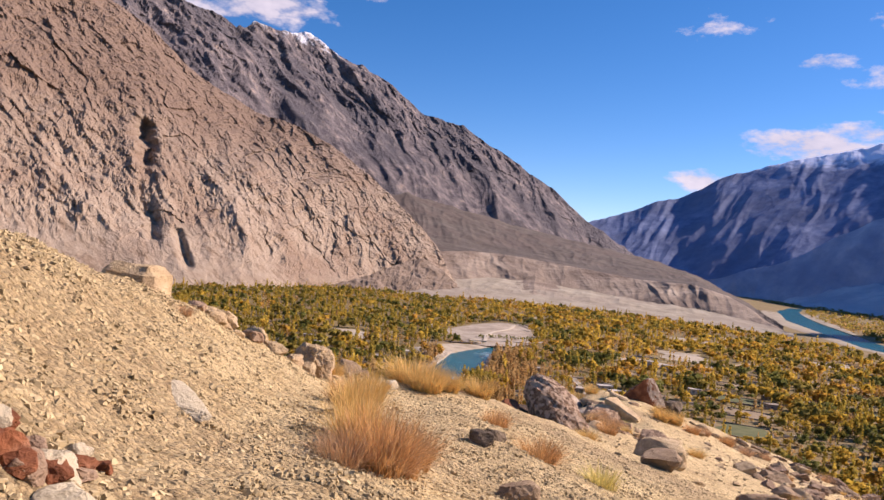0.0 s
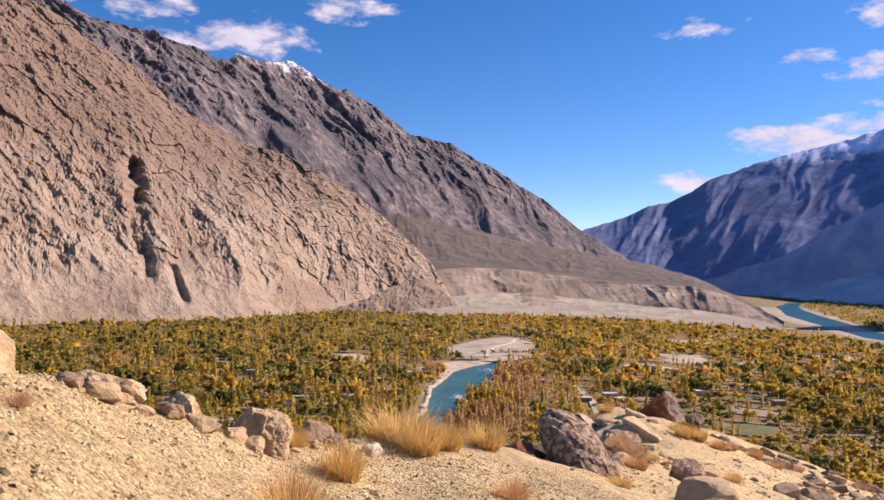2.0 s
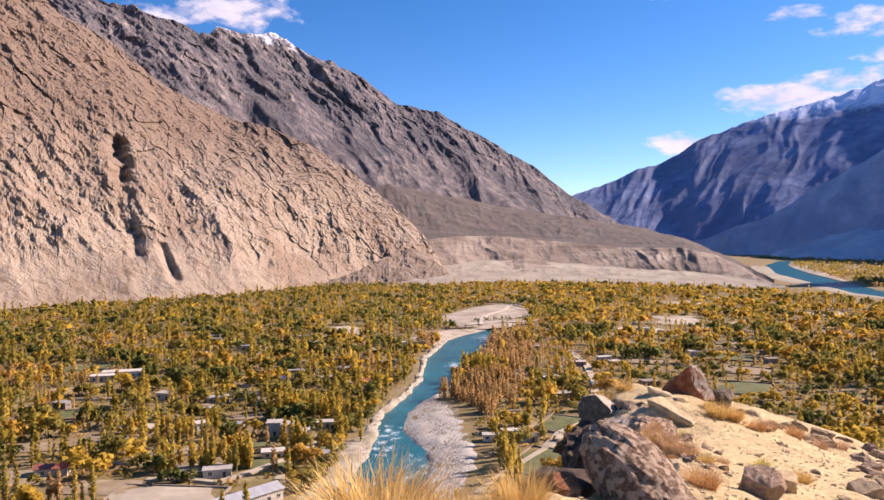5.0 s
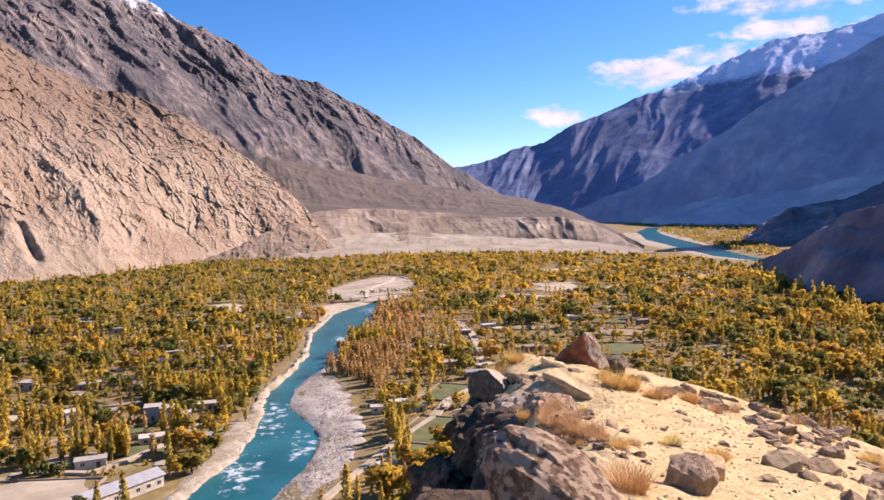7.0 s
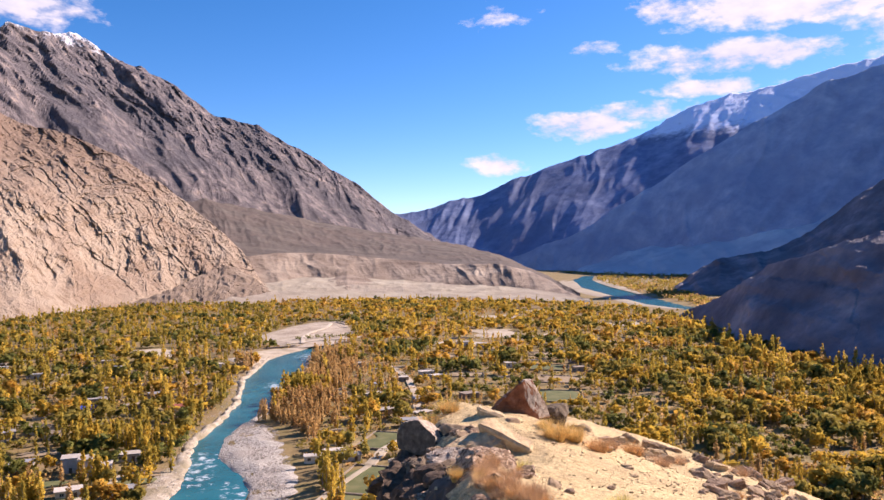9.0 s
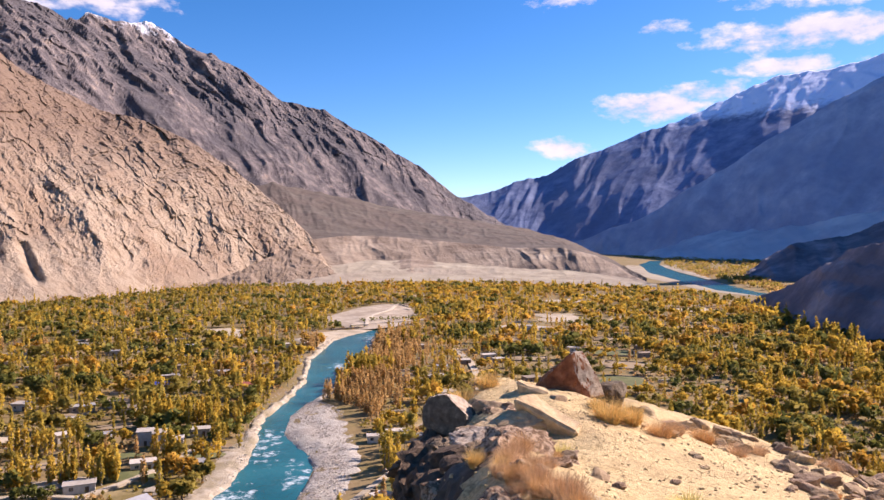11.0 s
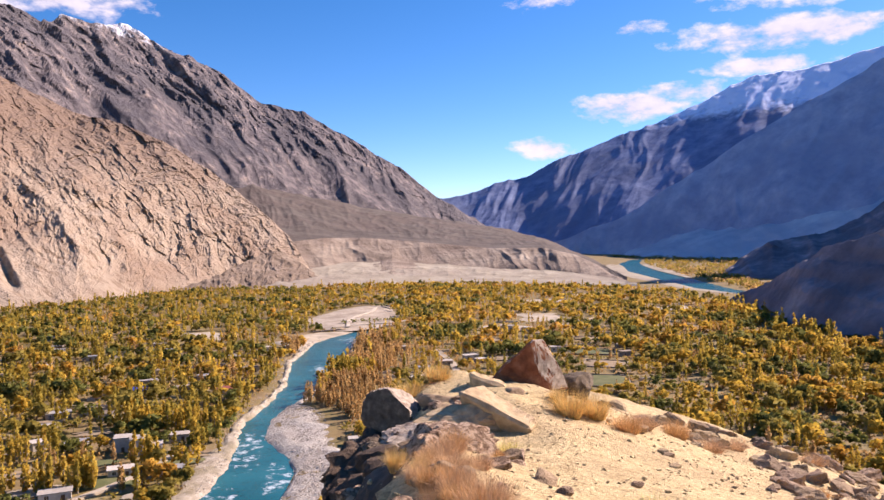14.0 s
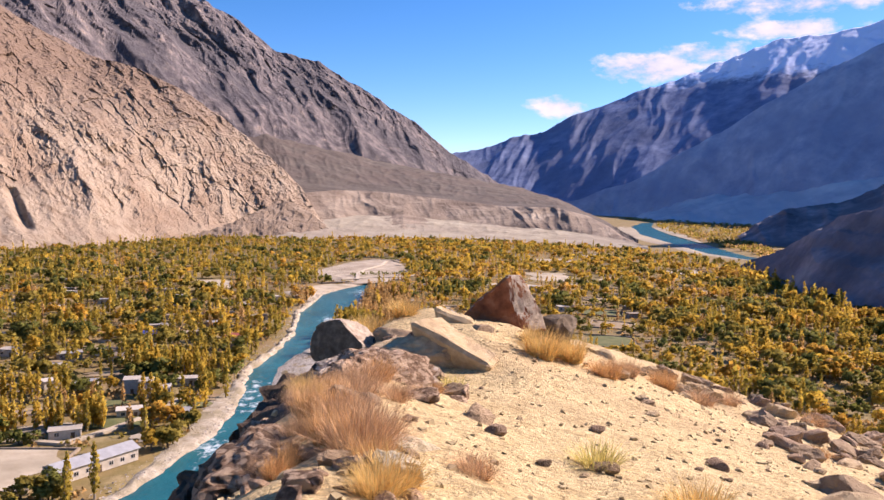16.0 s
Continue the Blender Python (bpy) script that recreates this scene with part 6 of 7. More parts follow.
def shaped(name, v, f, mat, subdivide, rough, seed):
    """A rock from a few corners: cut finer and roughened."""
    bm = bmesh.new()
    vs = [bm.verts.new(q) for q in v]
    for face in f:
        bm.faces.new([vs[i] for i in face])
    bmesh.ops.recalc_face_normals(bm, faces=bm.faces)
    bmesh.ops.bevel(bm, geom=list(bm.edges), offset=0.035, segments=1, profile=0.6, affect="EDGES")
    bmesh.ops.triangulate(bm, faces=bm.faces)
    bmesh.ops.subdivide_edges(bm, edges=bm.edges, cuts=subdivide, use_grid_fill=True)
    bmesh.ops.triangulate(bm, faces=bm.faces)
    bm.normal_update()
    co = np.array([q.co for q in bm.verts])
    no = np.array([q.normal for q in bm.verts])
    k = fbm(co[:, 0] * 3 + seed, co[:, 1] * 3 + co[:, 2] * 2, 4, seed) + fbm(co[:, 2] * 4, co[:, 0] * 2 - co[:, 1] * 3 + seed, 4, seed + 3)
    co = co + no * (rough * k)[:, None]
    faces = np.array([[q.index for q in face.verts] for face in bm.faces])
    bm.free()
    return solid(name, co, faces, mat)


def paint_sunlit(ob, mat, where):
    """A second material on the faces that where(normal, centre) picks: sunlight painted on a rock."""
    ob.data.materials.append(mat)
    ob.data.polygons.foreach_set("material_index", [int(where(q.normal, q.center)) for q in ob.data.polygons])
    return ob


# the rust-brown pyramid boulder on the crest
red = shaped("boulder", [(-0.50, -0.16, -0.30), (0.12, -0.30, -0.36), (0.50, -0.06, -0.38), (0.30, 0.40, -0.34), (-0.40, 0.35, -0.32), (0.03, -0.20, 0.30), (0.17, -0.05, 0.29), (-0.24, -0.22, 0.02), (0.38, -0.09, -0.03)],
             [(4, 3, 2, 1, 0), (0, 1, 5, 7), (1, 2, 8), (1, 8, 6, 5), (2, 3, 6, 8), (3, 4, 5, 6), (4, 0, 7, 5)], M_RUST, 9, 0.034, 5)
# Right and top faces pale: the sunlit side, painted on.
paint_sunlit(red, M_SUNPALE, lambda n_, c: n_.x > 0.46 + 0.1 * math.sin(9 * c.z + 5 * c.y) or n_.z > 0.8)
red.matrix_world = pose(5.19, 16.2, 77.40, 0, 0, -8) @ Matrix.Diagonal((1.12, 1, 1, 1))
tagged(red, "pointed rust-brown boulder standing on the ridge crest", "boulder")

rock("boulder", "dark brown rock beside the pointed boulder", 6.03, 16.6, (0.56, 0.42, 0.42), 20, M_DARKROCK, 12, 8, 0.5, z=76.92)
cut = rock_mesh("boulder", (0.66, 0.58, 0.52), 5, 3, M_DARKGREY, 5, 0.045, 0.74, 2.4, (((-0.62, -0.78, 0.08), 0.42), ((0.5, -0.3, 0.8), 0.72)))
# Upper faces off the broken side are painted as if sunlit.
paint_sunlit(cut, M_SUNPALE, lambda n_, c: n_.dot(Vector((-0.62, -0.78, 0.08))) < 0.62 + 0.12 * math.sin(11 * c.x + 7 * c.z) and n_.z > 0.12)
cut.matrix_world = pose(3.36, 15.35, 77.05, 0, 8, 0)
tagged(cut, "rounded grey boulder with one flat broken side", "boulder")
slab = shaped("rock_slab", [(-0.46, -0.12, 0.31), (0.18, -0.42, -0.02), (0.34, -0.16, 0.0), (-0.10, 0.24, 0.27), (-0.32, 0.08, -0.12), (0.14, -0.27, -0.26), (0.32, -0.08, -0.24), (-0.08, 0.24, -0.16)],
              [(0, 1, 2, 3), (7, 6, 5, 4), (0, 4, 5, 1), (1, 5, 6, 2), (2, 6, 7, 3), (3, 7, 4, 0)], M_TAN, 8, 0.03, 21)
slab.matrix_world = pose(4.2, 14.17, 77.22)
tagged(slab, "long pale slab of rock tilted on the crest", "rock")
pale = shaped("rock", [(-0.24, -0.06, 0.14), (0.22, -0.10, -0.04), (0.2, 0.12, 0.0), (-0.16, 0.14, 0.15), (-0.18, -0.04, -0.14), (0.2, -0.08, -0.2), (0.2, 0.12, -0.2), (-0.18, 0.14, -0.15)],
              [(0, 1, 2, 3), (7, 6, 5, 4), (0, 4, 5, 1), (1, 5, 6, 2), (2, 6, 7, 3), (3, 7, 4, 0)], M_TAN, 8, 0.028, 22)
pale.matrix_world = pose(4.5, 15.6, 77.26, 0, 0, -10)
tagged(pale, "pale angular rock leaning by the pointed boulder", "rock")
rock("rock", "small dark rock beside the slab", 4.72, 15.3, (0.23, 0.2, 0.2), 10, M_GREY, 23, 8, 0.5, z=77.15)
rock("rock", "pale rock behind the slab", 3.9, 15.2, (0.6, 0.4, 0.3), -20, M_GREY, 29, 9, 0.5, z=77.1)
crusted = rock("outcrop", "rough dark outcrop with white crust below the boulder", 3.46, 13.6, (0.98, 0.7, 0.46), -14, M_CRUST, 24, 10, 0.5, (0, 5), 5, 0.11, 0.55, z=77.1)
# Top faces paled by painted sunlight.
paint_sunlit(crusted, M_SUNPALE, lambda n_, c: n_.z > 0.60 + 0.16 * math.sin(13 * c.x + 9 * c.y))
rock("outcrop", "rough crusted outcrop in brown grass below the slab", 3.28, 12.5, (0.86, 0.62, 0.46), 8, M_CRUST, 33, 10, 0.5, (0, 6), 5, 0.12, 0.55, z=77.38)
rock("outcrop", "rough outcrop of dark jointed rock", 3.18, 14.5, (0.6, 0.7, 0.5), 12, M_DARKROCK, 25, 9, 0.5, (0, 0), 5, 0.11, 0.6, z=76.78)
# Pale rock added where sun whitens the top of the outcrop.
rock("outcrop", "rough pale rock standing in for the sunlit top of the outcrop", 3.78, 14.1, (0.95, 0.5, 0.36), 12, M_TAN, 35, 9, 0.5, (0, 4), 5, 0.09, 0.6, z=77.22)
rock("rock", "pale brown rock in dry grass", 3.47, 11.95, (0.38, 0.3, 0.28), 25, M_DARKROCK, 26, 12, 0.5, (0, 10), 4, 0.08, 0.5, z=77.32)
rock("rock", "whitish rock half buried in soil", 3.2, 10.75, (0.26, 0.2, 0.17), 30, M_CREAM, 30, 10, 0.5, z=77.6)
rock("rock", "whitish rock half buried in soil", 3.24, 11.2, (0.2, 0.18, 0.16), -20, M_TAN, 27, 10, 0.5, z=77.42)
rock("rock", "whitish rock half buried in soil", 3.1, 11.15, (0.16, 0.14, 0.12), 40, M_TAN, 28, 10, 0.5, z=77.48)
rock("outcrop", "rough grey rock on the steep edge", 2.70, 10.75, (0.5, 0.62, 0.26), 10, M_CRUST, 31, 8, 0.5, (4, -8), 5, 0.13, 0.6, z=77.56)
# Flank rocks, most in the material darkened for shade.
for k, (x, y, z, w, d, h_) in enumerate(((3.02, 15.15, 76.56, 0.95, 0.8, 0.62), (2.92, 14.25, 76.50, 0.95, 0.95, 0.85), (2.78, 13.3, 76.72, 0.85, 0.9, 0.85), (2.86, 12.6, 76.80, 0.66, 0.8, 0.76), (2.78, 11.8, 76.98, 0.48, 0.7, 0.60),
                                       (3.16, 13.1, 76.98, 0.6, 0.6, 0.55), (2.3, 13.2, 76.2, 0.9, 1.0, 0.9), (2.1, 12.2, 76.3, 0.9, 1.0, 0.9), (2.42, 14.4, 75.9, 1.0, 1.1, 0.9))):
    rock("outcrop", "jagged rock of the steep flank, painted dark for its shade", x, y, (w, d, h_), 37 * k, M_CRUST if k in (3, 4) else M_FLANKROCK, 40 + k, 12, 0.5, (10, -8), 5, 0.15, 0.5, z=z)

# the leaning boulder that the path passes
lean = rock_mesh("boulder", (0.44, 0.42, 1.02), 5, 61, M_CRUST, 5, 0.055, 0.74, 2.6)
axis = Vector((-0.30, 0.78, 0.46)).normalized()
across_ = axis.cross(Vector((0, 0, 1))).normalized()
lean.matrix_world = Matrix.Translation((1.42, 7.0, 78.56)) @ Matrix((across_, across_.cross(axis) * -1, axis)).transposed().to_4x4()
tagged(lean, "leaning speckled grey boulder beside dry grass", "boulder")
rock("rock", "small orange-brown rock beside the leaning boulder", 0.98, 7.0, (0.2, 0.18, 0.2), 0, M_RUST, 62, 8, 0.2)
rock("rock", "dark rock under the leaning boulder", 1.12, 7.5, (0.45, 0.5, 0.42), 30, M_FLANKROCK, 63, 8, 0.35)

# crest of the gravel slope
block = shaped("rock_block", [(-0.09, -0.1, 0.115), (0.13, -0.12, 0.12), (0.125, 0.12, 0.11), (-0.11, 0.12, 0.09), (-0.15, -0.12, -0.16), (0.14, -0.13, -0.16), (0.14, 0.13, -0.16), (-0.14, 0.13, -0.16)],
               [(0, 1, 2, 3), (7, 6, 5, 4), (0, 4, 5, 1), (1, 5, 6, 2), (2, 6, 7, 3), (3, 7, 4, 0)], M_TAN, 8, 0.035, 71)
block.matrix_world = pose(-1.19, 3.17, 79.71, 2, 3, -6) @ Matrix.Diagonal((0.95, 1, 1, 1))
tagged(block, "square-edged pale block on the crest", "rock")
rock("rock", "rounded tan rock on the crest beside grass", -0.60, 4.4, (0.31, 0.30, 0.32), 15, M_TAN, 72, 6, 0.3, (0, 8), 5, 0.085, 0.66, z=79.16)
rock("rock", "broken tan rock on the crest", -0.88, 4.22, (0.28, 0.2, 0.16), -10, M_TAN, 73, 8, 0.5, (0, 10), 4, 0.12, 0.5, z=79.39)
rock("rock", "flat tan rock set in the crest", -1.04, 3.88, (0.27, 0.2, 0.15), 20, M_TAN, 74, 8, 0.5, (0, 8), 4, 0.12, 0.5, z=79.53)
rock("rock", "brown rock on the crest", -0.42, 4.95, (0.2, 0.16, 0.17), 35, M_GREY, 75, 9, 0.3)
rock("flat_stone", "flat cream stone set in the gravel", -0.59, 2.0, (0.24, 0.085, 0.026), -50, M_CREAM, 78, 5, 0.35, (8, 12))
rock("rock", "whitish stone in the gravel", -0.56, 1.17, (0.07, 0.06, 0.045), 20, M_CREAM, 79, 8, 0.4, rough=0.13)
rock("rock", "reddish stone in the gravel", -0.53, 1.24, (0.07, 0.05, 0.04), 60, M_RUST, 80, 9, 0.4, rough=0.13)
rock("rock", "reddish stone in the gravel", -0.64, 1.2, (0.06, 0.05, 0.04), 10, M_RUST, 81, 9, 0.4, rough=0.13)
rock("rock", "dark stone on the slope", 0.38, 3.55, (0.15, 0.1, 0.08), -40, M_DARKROCK, 82, 9, 0.3)
rock("rock", "dark stone on the slope", 0.47, 3.75, (0.12, 0.09, 0.07), 20, M_DARKROCK, 83, 9, 0.3)
rock("rock", "brown stone on the slope", 0.42, 2.55, (0.15, 0.1, 0.09), 20, M_GREY, 84, 9, 0.3)
rock("rock", "angular brown rock on the slope", 3.35, 9.3, (0.36, 0.26, 0.24), -30, M_TAN, 85, 9, 0.3)
rock("rock", "angular brown rock on the slope", 3.06, 10.2, (0.2, 0.16, 0.14), 15, M_CREAM, 86, 9, 0.4, rough=0.12)
rock("rock", "tan rock below the grass", 2.35, 9.0, (0.35, 0.28, 0.22), 15, M_TAN, 87, 9, 0.3)
rock("rock", "flat brown rock lying on sand", 5.9, 14.8, (0.36, 0.2, 0.12), -28, M_GREY, 88, 9, 0.3)

# crumbling tan rock along the crest, and a broken cluster in the gravel
cr = random.Random(91)
for k in range(26):
    y = cr.uniform(3.75, 4.95)
    x = float(np.interp(y, [3.3, 4.0, 4.4, 4.9], [-1.7, -1.05, -0.9, -0.55])) + cr.uniform(0.0, 0.45)
    w = 0.04 + 0.11 * cr.random() ** 2.0
    rock("rock", "crumbling tan rock on the crest of the slope", x, y, (w * cr.uniform(1.0, 1.5), w, w * cr.uniform(0.55, 0.9)), cr.uniform(0, 180), (M_TAN, M_CREAM, M_TAN, M_TAN)[k % 4], 900 + k, 8, 0.55, (cr.uniform(-20, 20), cr.uniform(-20, 20)), 4 if w > 0.16 else 3, 0.13, 0.5, group="broken rock of the slope's crest")
for k in range(14):
    x, y = -0.56 + cr.uniform(-0.13, 0.1), 1.2 + cr.uniform(-0.12, 0.14)
    w = cr.uniform(0.03, 0.075)
    rock("rock", "broken reddish and white stone in the gravel", x, y, (w * 1.3, w, w * 0.8), cr.uniform(0, 180), (M_RUST, M_CREAM, M_PINK)[k % 3], 940 + k, 8, 0.4, (cr.uniform(-20, 20), cr.uniform(-20, 20)), 3, 0.12, 0.5, group="broken stones in the gravel")

# broken slabs along the far and sunward crest
SLABS = [(6.7, 16.9), (7.3, 17.3), (7.9, 17.8), (8.3, 17.2), (8.9, 18.2), (9.4, 17.4), (7.6, 18.6), (10.0, 18.3), (10.6, 17.6), (11.2, 17.3), (9.0, 16.4), (8.5, 15.4), (9.8, 15.9), (10.4, 15.0), (7.4, 16.1), (11.0, 14.4), (8.2, 14.0), (9.2, 12.8),
         (6.4, 17.4), (7.0, 17.8), (8.6, 18.6), (9.7, 18.8), (8.0, 16.7), (6.9, 16.3), (9.3, 16.9), (10.2, 17.0)]
for k, (x, y) in enumerate(SLABS):
    w = rnd.uniform(0.2, 0.42)
    rock("rock_slab", "weathered tan slab standing out of the slope", x, y, (w * 1.25, w * rnd.uniform(0.5, 0.8), w * rnd.uniform(0.5, 0.8)), -35 + rnd.uniform(-50, 50), (M_GREY, M_PINK, M_TAN, M_DARKROCK)[k % 4], 100 + k, 9, 0.36, (rnd.uniform(-18, 18), rnd.uniform(0, 25)), 4, 0.13, 0.5, group="slabs along the crest")
# broken rock round the outcrop and down the dark flank
br = random.Random(77)
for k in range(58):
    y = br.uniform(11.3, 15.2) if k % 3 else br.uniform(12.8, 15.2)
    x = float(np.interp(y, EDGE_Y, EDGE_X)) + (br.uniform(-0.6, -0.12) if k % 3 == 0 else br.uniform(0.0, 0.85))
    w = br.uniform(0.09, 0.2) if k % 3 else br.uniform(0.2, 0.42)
    rock("rock", "rough broken rock with pale crust on the ridge edge" if k % 3 else "jagged rock of the steep flank, darkened for its shade", x, y, (w * br.uniform(1.0, 1.5), w, w * br.uniform(0.55, 0.85)), br.uniform(0, 180), (M_FLANKROCK, M_CRUST, M_GREY)[k % 3], 400 + k, 8, 0.4, (br.uniform(-15, 15), br.uniform(-15, 15)), 3, 0.11, 0.5, group="broken rock of the ridge edge")
# crumbling crusted rock along the edge
for k in range(64):
    y = br.uniform(9.5, 11.6)
    x = float(np.interp(y, EDGE_Y, EDGE_X)) + br.uniform(0.0, 0.5)
    w = 0.03 + 0.08 * br.random() ** 2
    rock("rock", "crumbling pale crusted rock on the ridge edge", x, y, (w * br.uniform(1.0, 1.6), w, w * br.uniform(0.5, 0.8)), br.uniform(0, 180), (M_GREY, M_CRUST, M_PINK)[k % 3], 800 + k, 7, 0.4, (br.uniform(-20, 20), br.uniform(-20, 20)), 2 if w < 0.09 else 3, 0.13, 0.5, group="broken rock of the ridge edge")
# stony belt down the sunward side
for k in range(96):
    y = br.uniform(8.6, 17.5)
    x = float(np.interp(y, [8.6, 12, 15.4, 17.5], [4.2, 5.9, 7.4, 8.2])) + 2.8 * br.random() ** 1.3
    w = 0.08 + 0.26 * br.random() ** 2.2
    rock("rock", ("tan angular rock in the stony belt of the slope", "pinkish-brown broken rock in the stony belt", "grey-brown rock in the stony belt of the slope")[k % 3], x, y, (w * br.uniform(1.0, 1.5), w * br.uniform(0.7, 1.0), w * br.uniform(0.5, 0.85)), br.uniform(0, 180), (M_TAN, M_PINK, M_GREY)[k % 3], 500 + k, 8, 0.42, (br.uniform(-25, 25), br.uniform(-25, 25)), 3 if w > 0.16 else 2, 0.12, 0.5, group="rocks on the sunward slope")
rock("rock", "upright angular grey-brown rock on the slope", 3.02, 8.85, (0.34, 0.28, 0.36), 20, M_PINK, 89, 7, 0.3, (8, 12), 4, 0.08, 0.6)
for k, (x, y, w) in enumerate(((-1.02, 3.5, 0.07), (-0.97, 3.64, 0.1), (-0.88, 3.82, 0.06), (-0.84, 3.96, 0.09), (-0.74, 4.1, 0.06), (-0.55, 4.72, 0.12), (-0.3, 4.9, 0.1))):
    rock("rock", "tan rock on the crest", x, y, (w * 1.4, w, w * 0.8), 47 * k, M_TAN if k % 3 else M_PINK, 700 + k, 7, 0.35, (5, 8), 3, 0.09, 0.6)
ROUGH = [(4.6, 8.6), (5.2, 9.4), (4.3, 7.6), (5.6, 8.2), (6.2, 9.6), (5.0, 10.6), (6.6, 10.8), (3.9, 6.6), (3.2, 5.9), (4.8, 6.4), (2.6, 5.2), (2.3, 6.6), (1.9, 5.4)]
for k, (x, y) in enumerate(ROUGH):
    w = rnd.uniform(0.16, 0.4)
    rock("rock", "tan angular rock on the slope", x, y, (w * 1.3, w, w * 0.75), rnd.uniform(0, 180), M_TAN if k % 2 else M_GREY, 140 + k, 9, 0.35, (0, 0), 3, 0.06, 0.55, group="rocks on the sunward slope")

# loose stones: things of their own, on a few shared meshes
stones = [rock_mesh("stone", (1, 0.75, 0.55), 9, 200 + k, (M_GREY, M_TAN, M_PINK, M_TAN)[k % 4], 2, 0.1, 0.5).data for k in range(8)]
for ob in [o for o in scene.objects if o.name.startswith("stone") and o.data in stones]:
    bpy.data.objects.remove(ob)
laid = 0
while laid < 240:
    x, y = rnd.uniform(0.2, 10.5), rnd.uniform(2.2, 19)
    if x < np.interp(y, EDGE_Y, EDGE_X) + 0.2 or (rnd.random() > 0.35 and not 11 < y < 17):
        continue
    w = 0.035 + 0.12 * rnd.random() ** 2.6
    q = new("stone", rnd.choice(stones))
    q.matrix_world = pose(x, y, float(ridge_z(x, y)) + 0.08 * w, rnd.uniform(-15, 15), rnd.uniform(-15, 15), rnd.uniform(0, 360)) @ Matrix.Diagonal((w, w, w, 1))
    tagged(q, "small angular stone lying on pale soil", "stone", "loose stones")
    laid += 1

# gravel on the near slope and finer grit on the rest of the ridge
def gravel(name, label, count, area, smallest, largest, mat, power=3.0, seed=1):
    g = np.random.default_rng(seed)
    x, y = area(g, count)
    keep = x > np.interp(y, EDGE_Y, EDGE_X) - 0.3
    x, y = x[keep], y[keep]
    n_ = len(x)
    base = np.array([(-1, -0.8, -0.6), (1, -0.8, -0.6), (1, 0.8, -0.6), (-1, 0.8, -0.6), (-0.7, -0.6, 0.55), (0.7, -0.6, 0.55), (0.7, 0.6, 0.55), (-0.7, 0.6, 0.55)])
    faces = np.array([(4, 5, 6, 7), (0, 1, 5, 4), (1, 2, 6, 5), (2, 3, 7, 6), (3, 0, 4, 7)])
    s = (smallest + (largest - smallest) * g.uniform(size=n_) ** power) / 2
    v = base[None] * g.uniform(0.45, 1.3, (n_, 8, 3)) * s[:, None, None]
    tip = g.normal(0, 0.5, n_)
    ct, st = np.cos(tip)[:, None], np.sin(tip)[:, None]
    v = np.stack([v[:, :, 0] * ct - v[:, :, 2] * st, v[:, :, 1], v[:, :, 0] * st + v[:, :, 2] * ct], 2)
    a = g.uniform(0, 2 * np.pi, n_)
    c, t_ = np.cos(a)[:, None], np.sin(a)[:, None]
    vx, vy = v[:, :, 0] * c - v[:, :, 1] * t_, v[:, :, 0] * t_ + v[:, :, 1] * c
    v = np.stack([vx + x[:, None], vy + y[:, None], v[:, :, 2] + (ridge_z(x, y) + s * 0.02)[:, None]], 2)
    f = (faces[None] + (np.arange(n_) * 8)[:, None, None]).reshape(-1, 4)
    tagged(solid(name, v.reshape(-1, 3), f, mat), label, "gravel", kind="stuff")


M_GRAVEL = material("mixed_pale_gravel", [(0.3, (0.44, 0.33, 0.17)), (0.55, (0.66, 0.515, 0.285)), (0.75, (0.79, 0.63, 0.37))], 6.0, 0.95, 0.4, 60.0, island=0.24, bump_dist=0.004, position=True)
def near_slope(g, k):
    y = 0.7 + 4.8 * g.uniform(0, 1, k) ** 1.5
    return y * np.tan(np.radians(g.uniform(-36, 24, k))) + g.normal(0, 0.1, k), y


gravel("gravel", "loose pale angular gravel covering the slope", 36000, near_slope, 0.005, 0.021, M_GRAVEL, 2.0, 3)
gravel("gravel", "sparse grit and pebbles on sandy soil", 8000, lambda g, k: (g.uniform(1.0, 9.5, k), g.uniform(6.5, 18.5, k)), 0.008, 0.045, M_GRAVEL, 3.0, 4)


# dry grass and bushes
def grass_material(name, low, high):
    return material(name, [(0.3, low), (0.7, high)], 9.0, 0.85, 0, detail=3.0, island=0.35, translucent=0.3, spec=0.2)


M_STRAW = grass_material("golden_dry_grass", (0.86, 0.52, 0.16), (1.0, 0.76, 0.31))
M_RUSTY = grass_material("rusty_dry_grass", (0.66, 0.36, 0.15), (0.95, 0.60, 0.26))
M_YELLOW = grass_material("yellow_green_grass", (0.84, 0.68, 0.20), (1.0, 0.88, 0.36))
M_TWIG = grass_material("brown_dry_twigs", (0.62, 0.38, 0.20), (0.90, 0.60, 0.34))


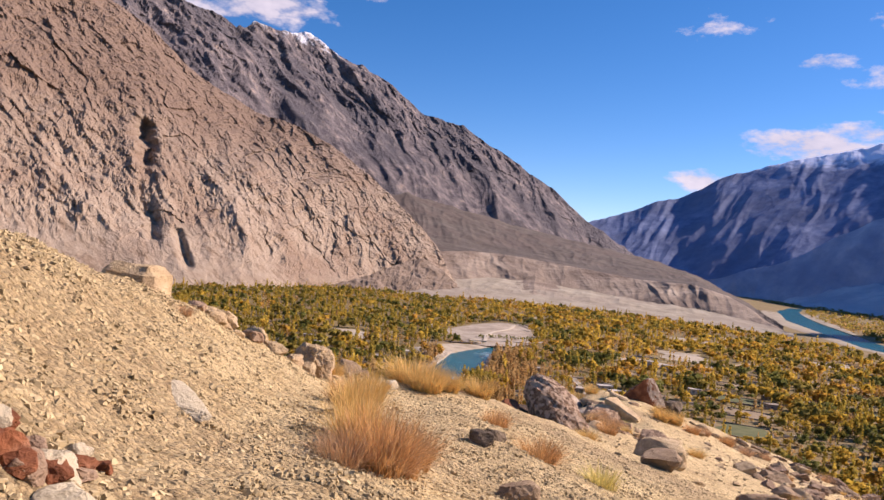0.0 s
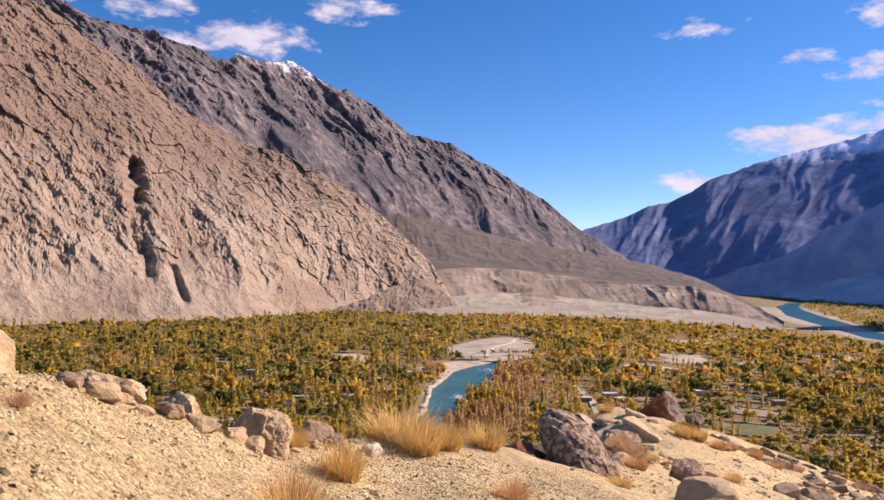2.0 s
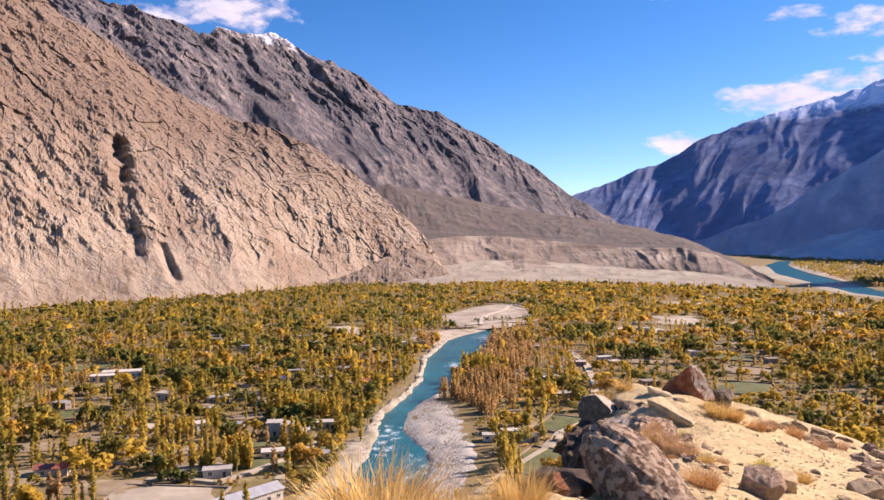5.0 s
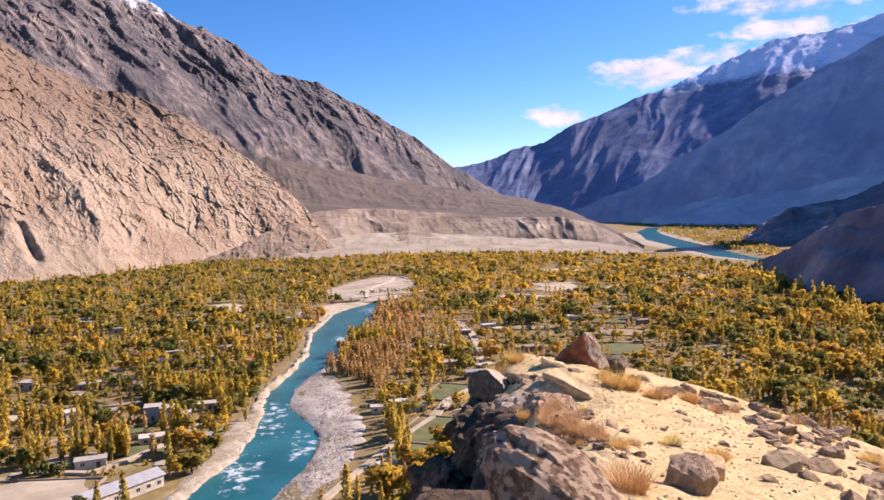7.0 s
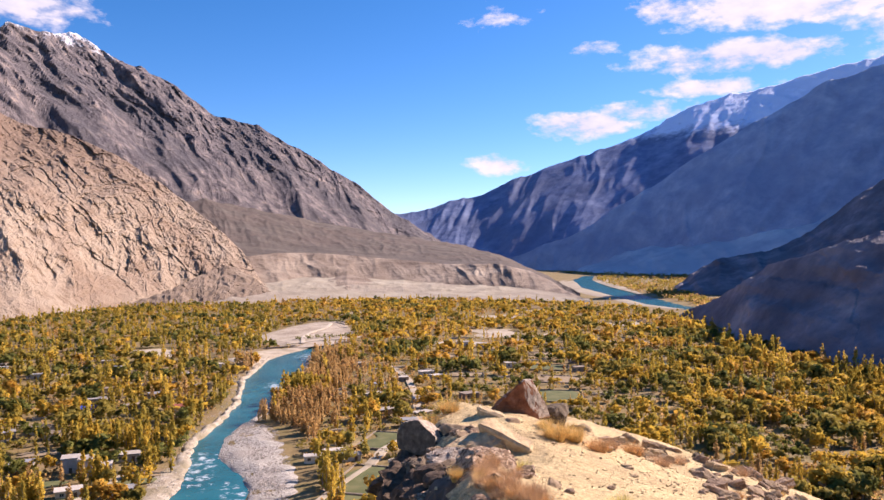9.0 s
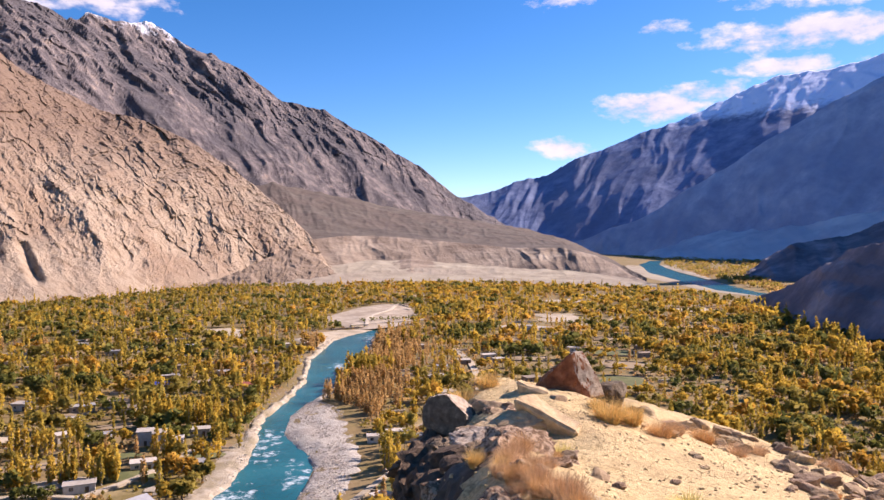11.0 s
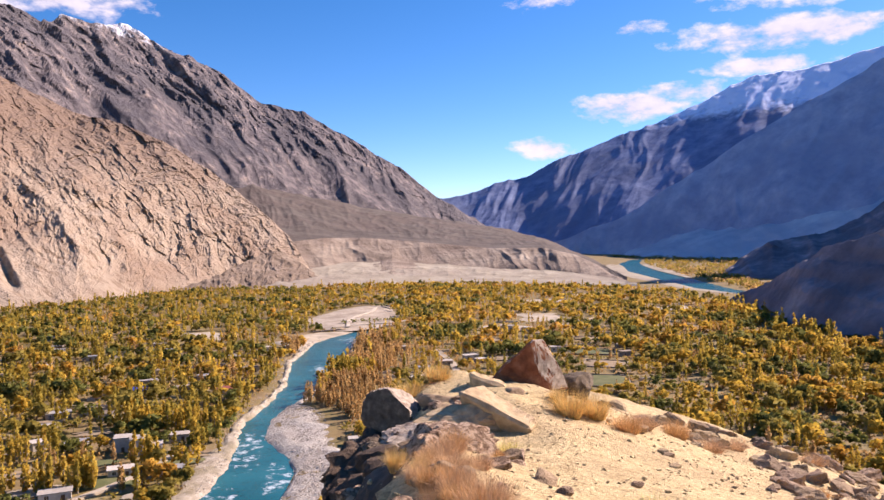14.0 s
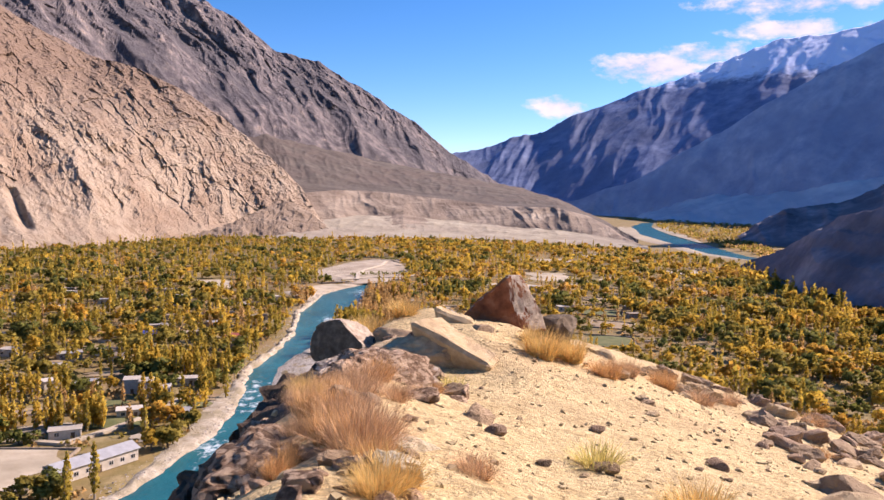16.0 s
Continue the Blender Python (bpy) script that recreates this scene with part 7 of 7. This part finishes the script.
def tuft_mesh(name, blades, mat, spread_, lean_, seed, wide=0.010, wiry=0.0):
    """Unit-high tuft of thin curved blades from one root."""
    g = np.random.default_rng(seed)
    k = blades
    a, r = g.uniform(0, 2 * np.pi, k), spread_ * 0.45 * np.sqrt(g.uniform(0, 1, k))
    root = np.stack([r * np.cos(a), r * np.sin(a), -0.03 + 0 * r], 1)
    out = a + g.normal(0, 0.6, k)
    tilt_ = np.abs(g.normal(0.12, lean_, k)) + r * 0.8
    h_ = g.uniform(0.45, 1.0, k) * (1 - 0.35 * np.clip(tilt_, 0, 1))
    way = np.stack([np.cos(out), np.sin(out), 0 * out], 1)
    side = np.stack([-np.sin(out + g.normal(0, 0.8, k)), np.cos(out), 0 * out], 1)
    pts = []
    for q in (0, 0.35, 0.7, 1.0):
        p = root + way * (tilt_ * q**1.6 * h_)[:, None] + np.array([0, 0, 1.0]) * (h_ * q * (1 - 0.25 * tilt_ * q))[:, None]
        p = p + wiry * q * g.normal(0, 0.06, (k, 3))
        pts.append(p)
    w = wide * g.uniform(0.6, 1.2, k)[:, None]
    v = []
    for p, taper in zip(pts[:3], (1.0, 0.8, 0.5)):
        v += [p - side * w * taper, p + side * w * taper]
    v = np.stack(v + [pts[3]], 1).reshape(-1, 3)
    quad = np.array([(0, 1, 3, 2), (2, 3, 5, 4), (4, 5, 6, 6)])
    f = []
    b = (np.arange(k) * 7)[:, None]
    tri = np.concatenate([b + np.array([[0, 1, 3]]), b + np.array([[0, 3, 2]]), b + np.array([[2, 3, 5]]), b + np.array([[2, 5, 4]]), b + np.array([[4, 5, 6]])])
    ob = solid(name, v, tri, mat)
    me = ob.data
    bpy.data.objects.remove(ob)
    return me


TUFTS = {
    "straw": [tuft_mesh("tuft", 900, M_STRAW, 0.6, 0.5, 300 + k, 0.0058, 0.5) for k in range(3)],
    "rusty": [tuft_mesh("tuft", 900, M_RUSTY, 0.62, 0.55, 310 + k, 0.0058, 0.9) for k in range(3)],
    "yellow": [tuft_mesh("tuft", 320, M_YELLOW, 0.7, 0.55, 320 + k) for k in range(2)],
    "twig": [tuft_mesh("tuft", 760, M_TWIG, 0.8, 0.7, 330 + k, 0.0065, 1.0) for k in range(3)],
}
GRASS_LABELS = {"straw": "golden tuft of dry grass on the ridge", "rusty": "rust-coloured clump of dry grass on the ridge", "yellow": "pale yellow-green tuft of grass on sandy soil", "twig": "brown twiggy dry shrub on the ridge"}


def tuft(kind_, x, y, h_, wide=1.0, dz=0.0):
    q = new("grass_tuft" if kind_ != "twig" else "dry_shrub", rnd.choice(TUFTS[kind_]))
    q.matrix_world = pose(x, y, float(ridge_z(x, y)) + dz - 0.01, 0, 0, rnd.uniform(0, 360)) @ Matrix.Diagonal((h_ * wide, h_ * wide, h_, 1))
    return tagged(q, GRASS_LABELS[kind_], "grass" if kind_ != "twig" else "shrub", "dry grass on the ridge")


# along the gravel slope
for kind_, x, y, h_, wide in (("rusty", -0.06, 2.2, 0.27, 1.0), ("straw", -0.14, 2.36, 0.28, 0.9), ("twig", -0.04, 2.28, 0.23, 1.0), ("rusty", 0.04, 2.5, 0.2, 1.1), ("twig", -0.16, 2.1, 0.16, 1.0), ("rusty", 0.0, 2.3, 0.2, 1.0), ("straw", -0.19, 2.9, 0.26, 0.9), ("rusty", -0.26, 3.3, 0.24, 0.9), ("straw", -0.2, 4.3, 0.24, 1.1), ("straw", 0.02, 5.4, 0.34, 1.5), ("straw", 0.14, 5.15, 0.28, 1.3), ("straw", 0.30, 5.35, 0.24, 1.1),
                              ("straw", 0.58, 5.9, 0.26, 1.2), ("rusty", 0.70, 3.7, 0.18, 1.6), ("yellow", 0.98, 3.55, 0.17, 1.3), ("twig", -0.92, 3.0, 0.07, 1.2), ("straw", -0.85, 4.2, 0.18, 0.9),
                              ("twig", -1.05, 4.4, 0.22, 0.8), ("straw", -0.45, 4.6, 0.15, 1.0), ("rusty", 0.55, 4.4, 0.16, 1.4)):
    tuft(kind_, x, y, h_, wide)
# round the leaning boulder and along the broken flank
for kind_, x, y, h_, wide in (("rusty", 2.05, 8.7, 0.28, 1.4), ("rusty", 2.3, 8.3, 0.24, 1.3), ("twig", 1.95, 9.2, 0.26, 1.4), ("twig", 3.02, 10.55, 0.27, 0.9), ("twig", 2.99, 10.95, 0.22, 0.9), ("rusty", 2.93, 10.75, 0.2, 0.9), ("rusty", 2.88, 11.15, 0.2, 0.75), ("twig", 2.86, 11.35, 0.2, 0.7), ("rusty", 2.80, 10.55, 0.13, 0.8), ("straw", 2.90, 11.5, 0.2, 0.7), ("twig", 2.84, 10.9, 0.17, 0.7), ("rusty", 2.76, 10.2, 0.12, 0.8), ("rusty", 2.98, 11.65, 0.22, 0.9), ("rusty", 2.98, 11.1, 0.2, 0.9), ("twig", 3.1, 10.75, 0.2, 1.1), ("rusty", 3.04, 10.35, 0.17, 1.0), ("straw", 1.6, 6.4, 0.16, 1.5),
                              ("rusty", 3.02, 10.65, 0.2, 1.0), ("straw", 3.06, 10.1, 0.17, 1.3), ("straw", 3.0, 9.95, 0.14, 1.1), ("twig", 3.1, 11.5, 0.15, 1.5), ("twig", 3.3, 11.7, 0.13, 1.5), ("rusty", 3.5, 12.0, 0.12, 1.5), ("twig", 3.08, 11.9, 0.17, 1.2), ("straw", 2.88, 12.14, 0.22, 0.8), ("twig", 3.22, 12.15, 0.2, 1.2), ("rusty", 3.3, 12.3, 0.2, 1.2), ("twig", 3.06, 11.15, 0.15, 1.1), ("rusty", 3.66, 12.5, 0.10, 1.6)):
    tuft(kind_, x, y, h_, wide)
# round the pointed boulder and out on the sandy slope
for kind_, x, y, h_, wide in (("straw", 3.7, 16.1, 0.34, 1.5), ("straw", 4.1, 16.4, 0.3, 1.5), ("straw", 3.45, 15.6, 0.22, 1.4), ("straw", 5.15, 14.75, 0.42, 1.1), ("straw", 5.5, 14.9, 0.36, 1.3), ("rusty", 5.75, 14.6, 0.26, 1.5),
                              ("twig", 6.2, 15.1, 0.26, 1.2), ("rusty", 6.9, 15.6, 0.32, 1.3), ("twig", 7.1, 15.2, 0.26, 1.4), ("twig", 7.9, 15.9, 0.26, 1.2), ("yellow", 4.1, 11.1, 0.17, 1.5), ("straw", 4.2, 10.45, 0.2, 1.5), ("twig", 3.4, 10.5, 0.12, 1.3), ("yellow", 3.85, 12.8, 0.2, 1.1), ("twig", 4.3, 14.0, 0.16, 1.2)):
    tuft(kind_, x, y, h_, wide)
for _ in range(34):
    x, y = rnd.uniform(1.5, 10.5), rnd.uniform(3.5, 18)
    if x > np.interp(y, EDGE_Y, EDGE_X) + 1.4 and not (3.2 < x < 7 and 11 < y < 15):
        tuft(rnd.choice(["straw", "rusty", "twig"]), x, y, rnd.uniform(0.1, 0.24), rnd.uniform(1.0, 1.7))
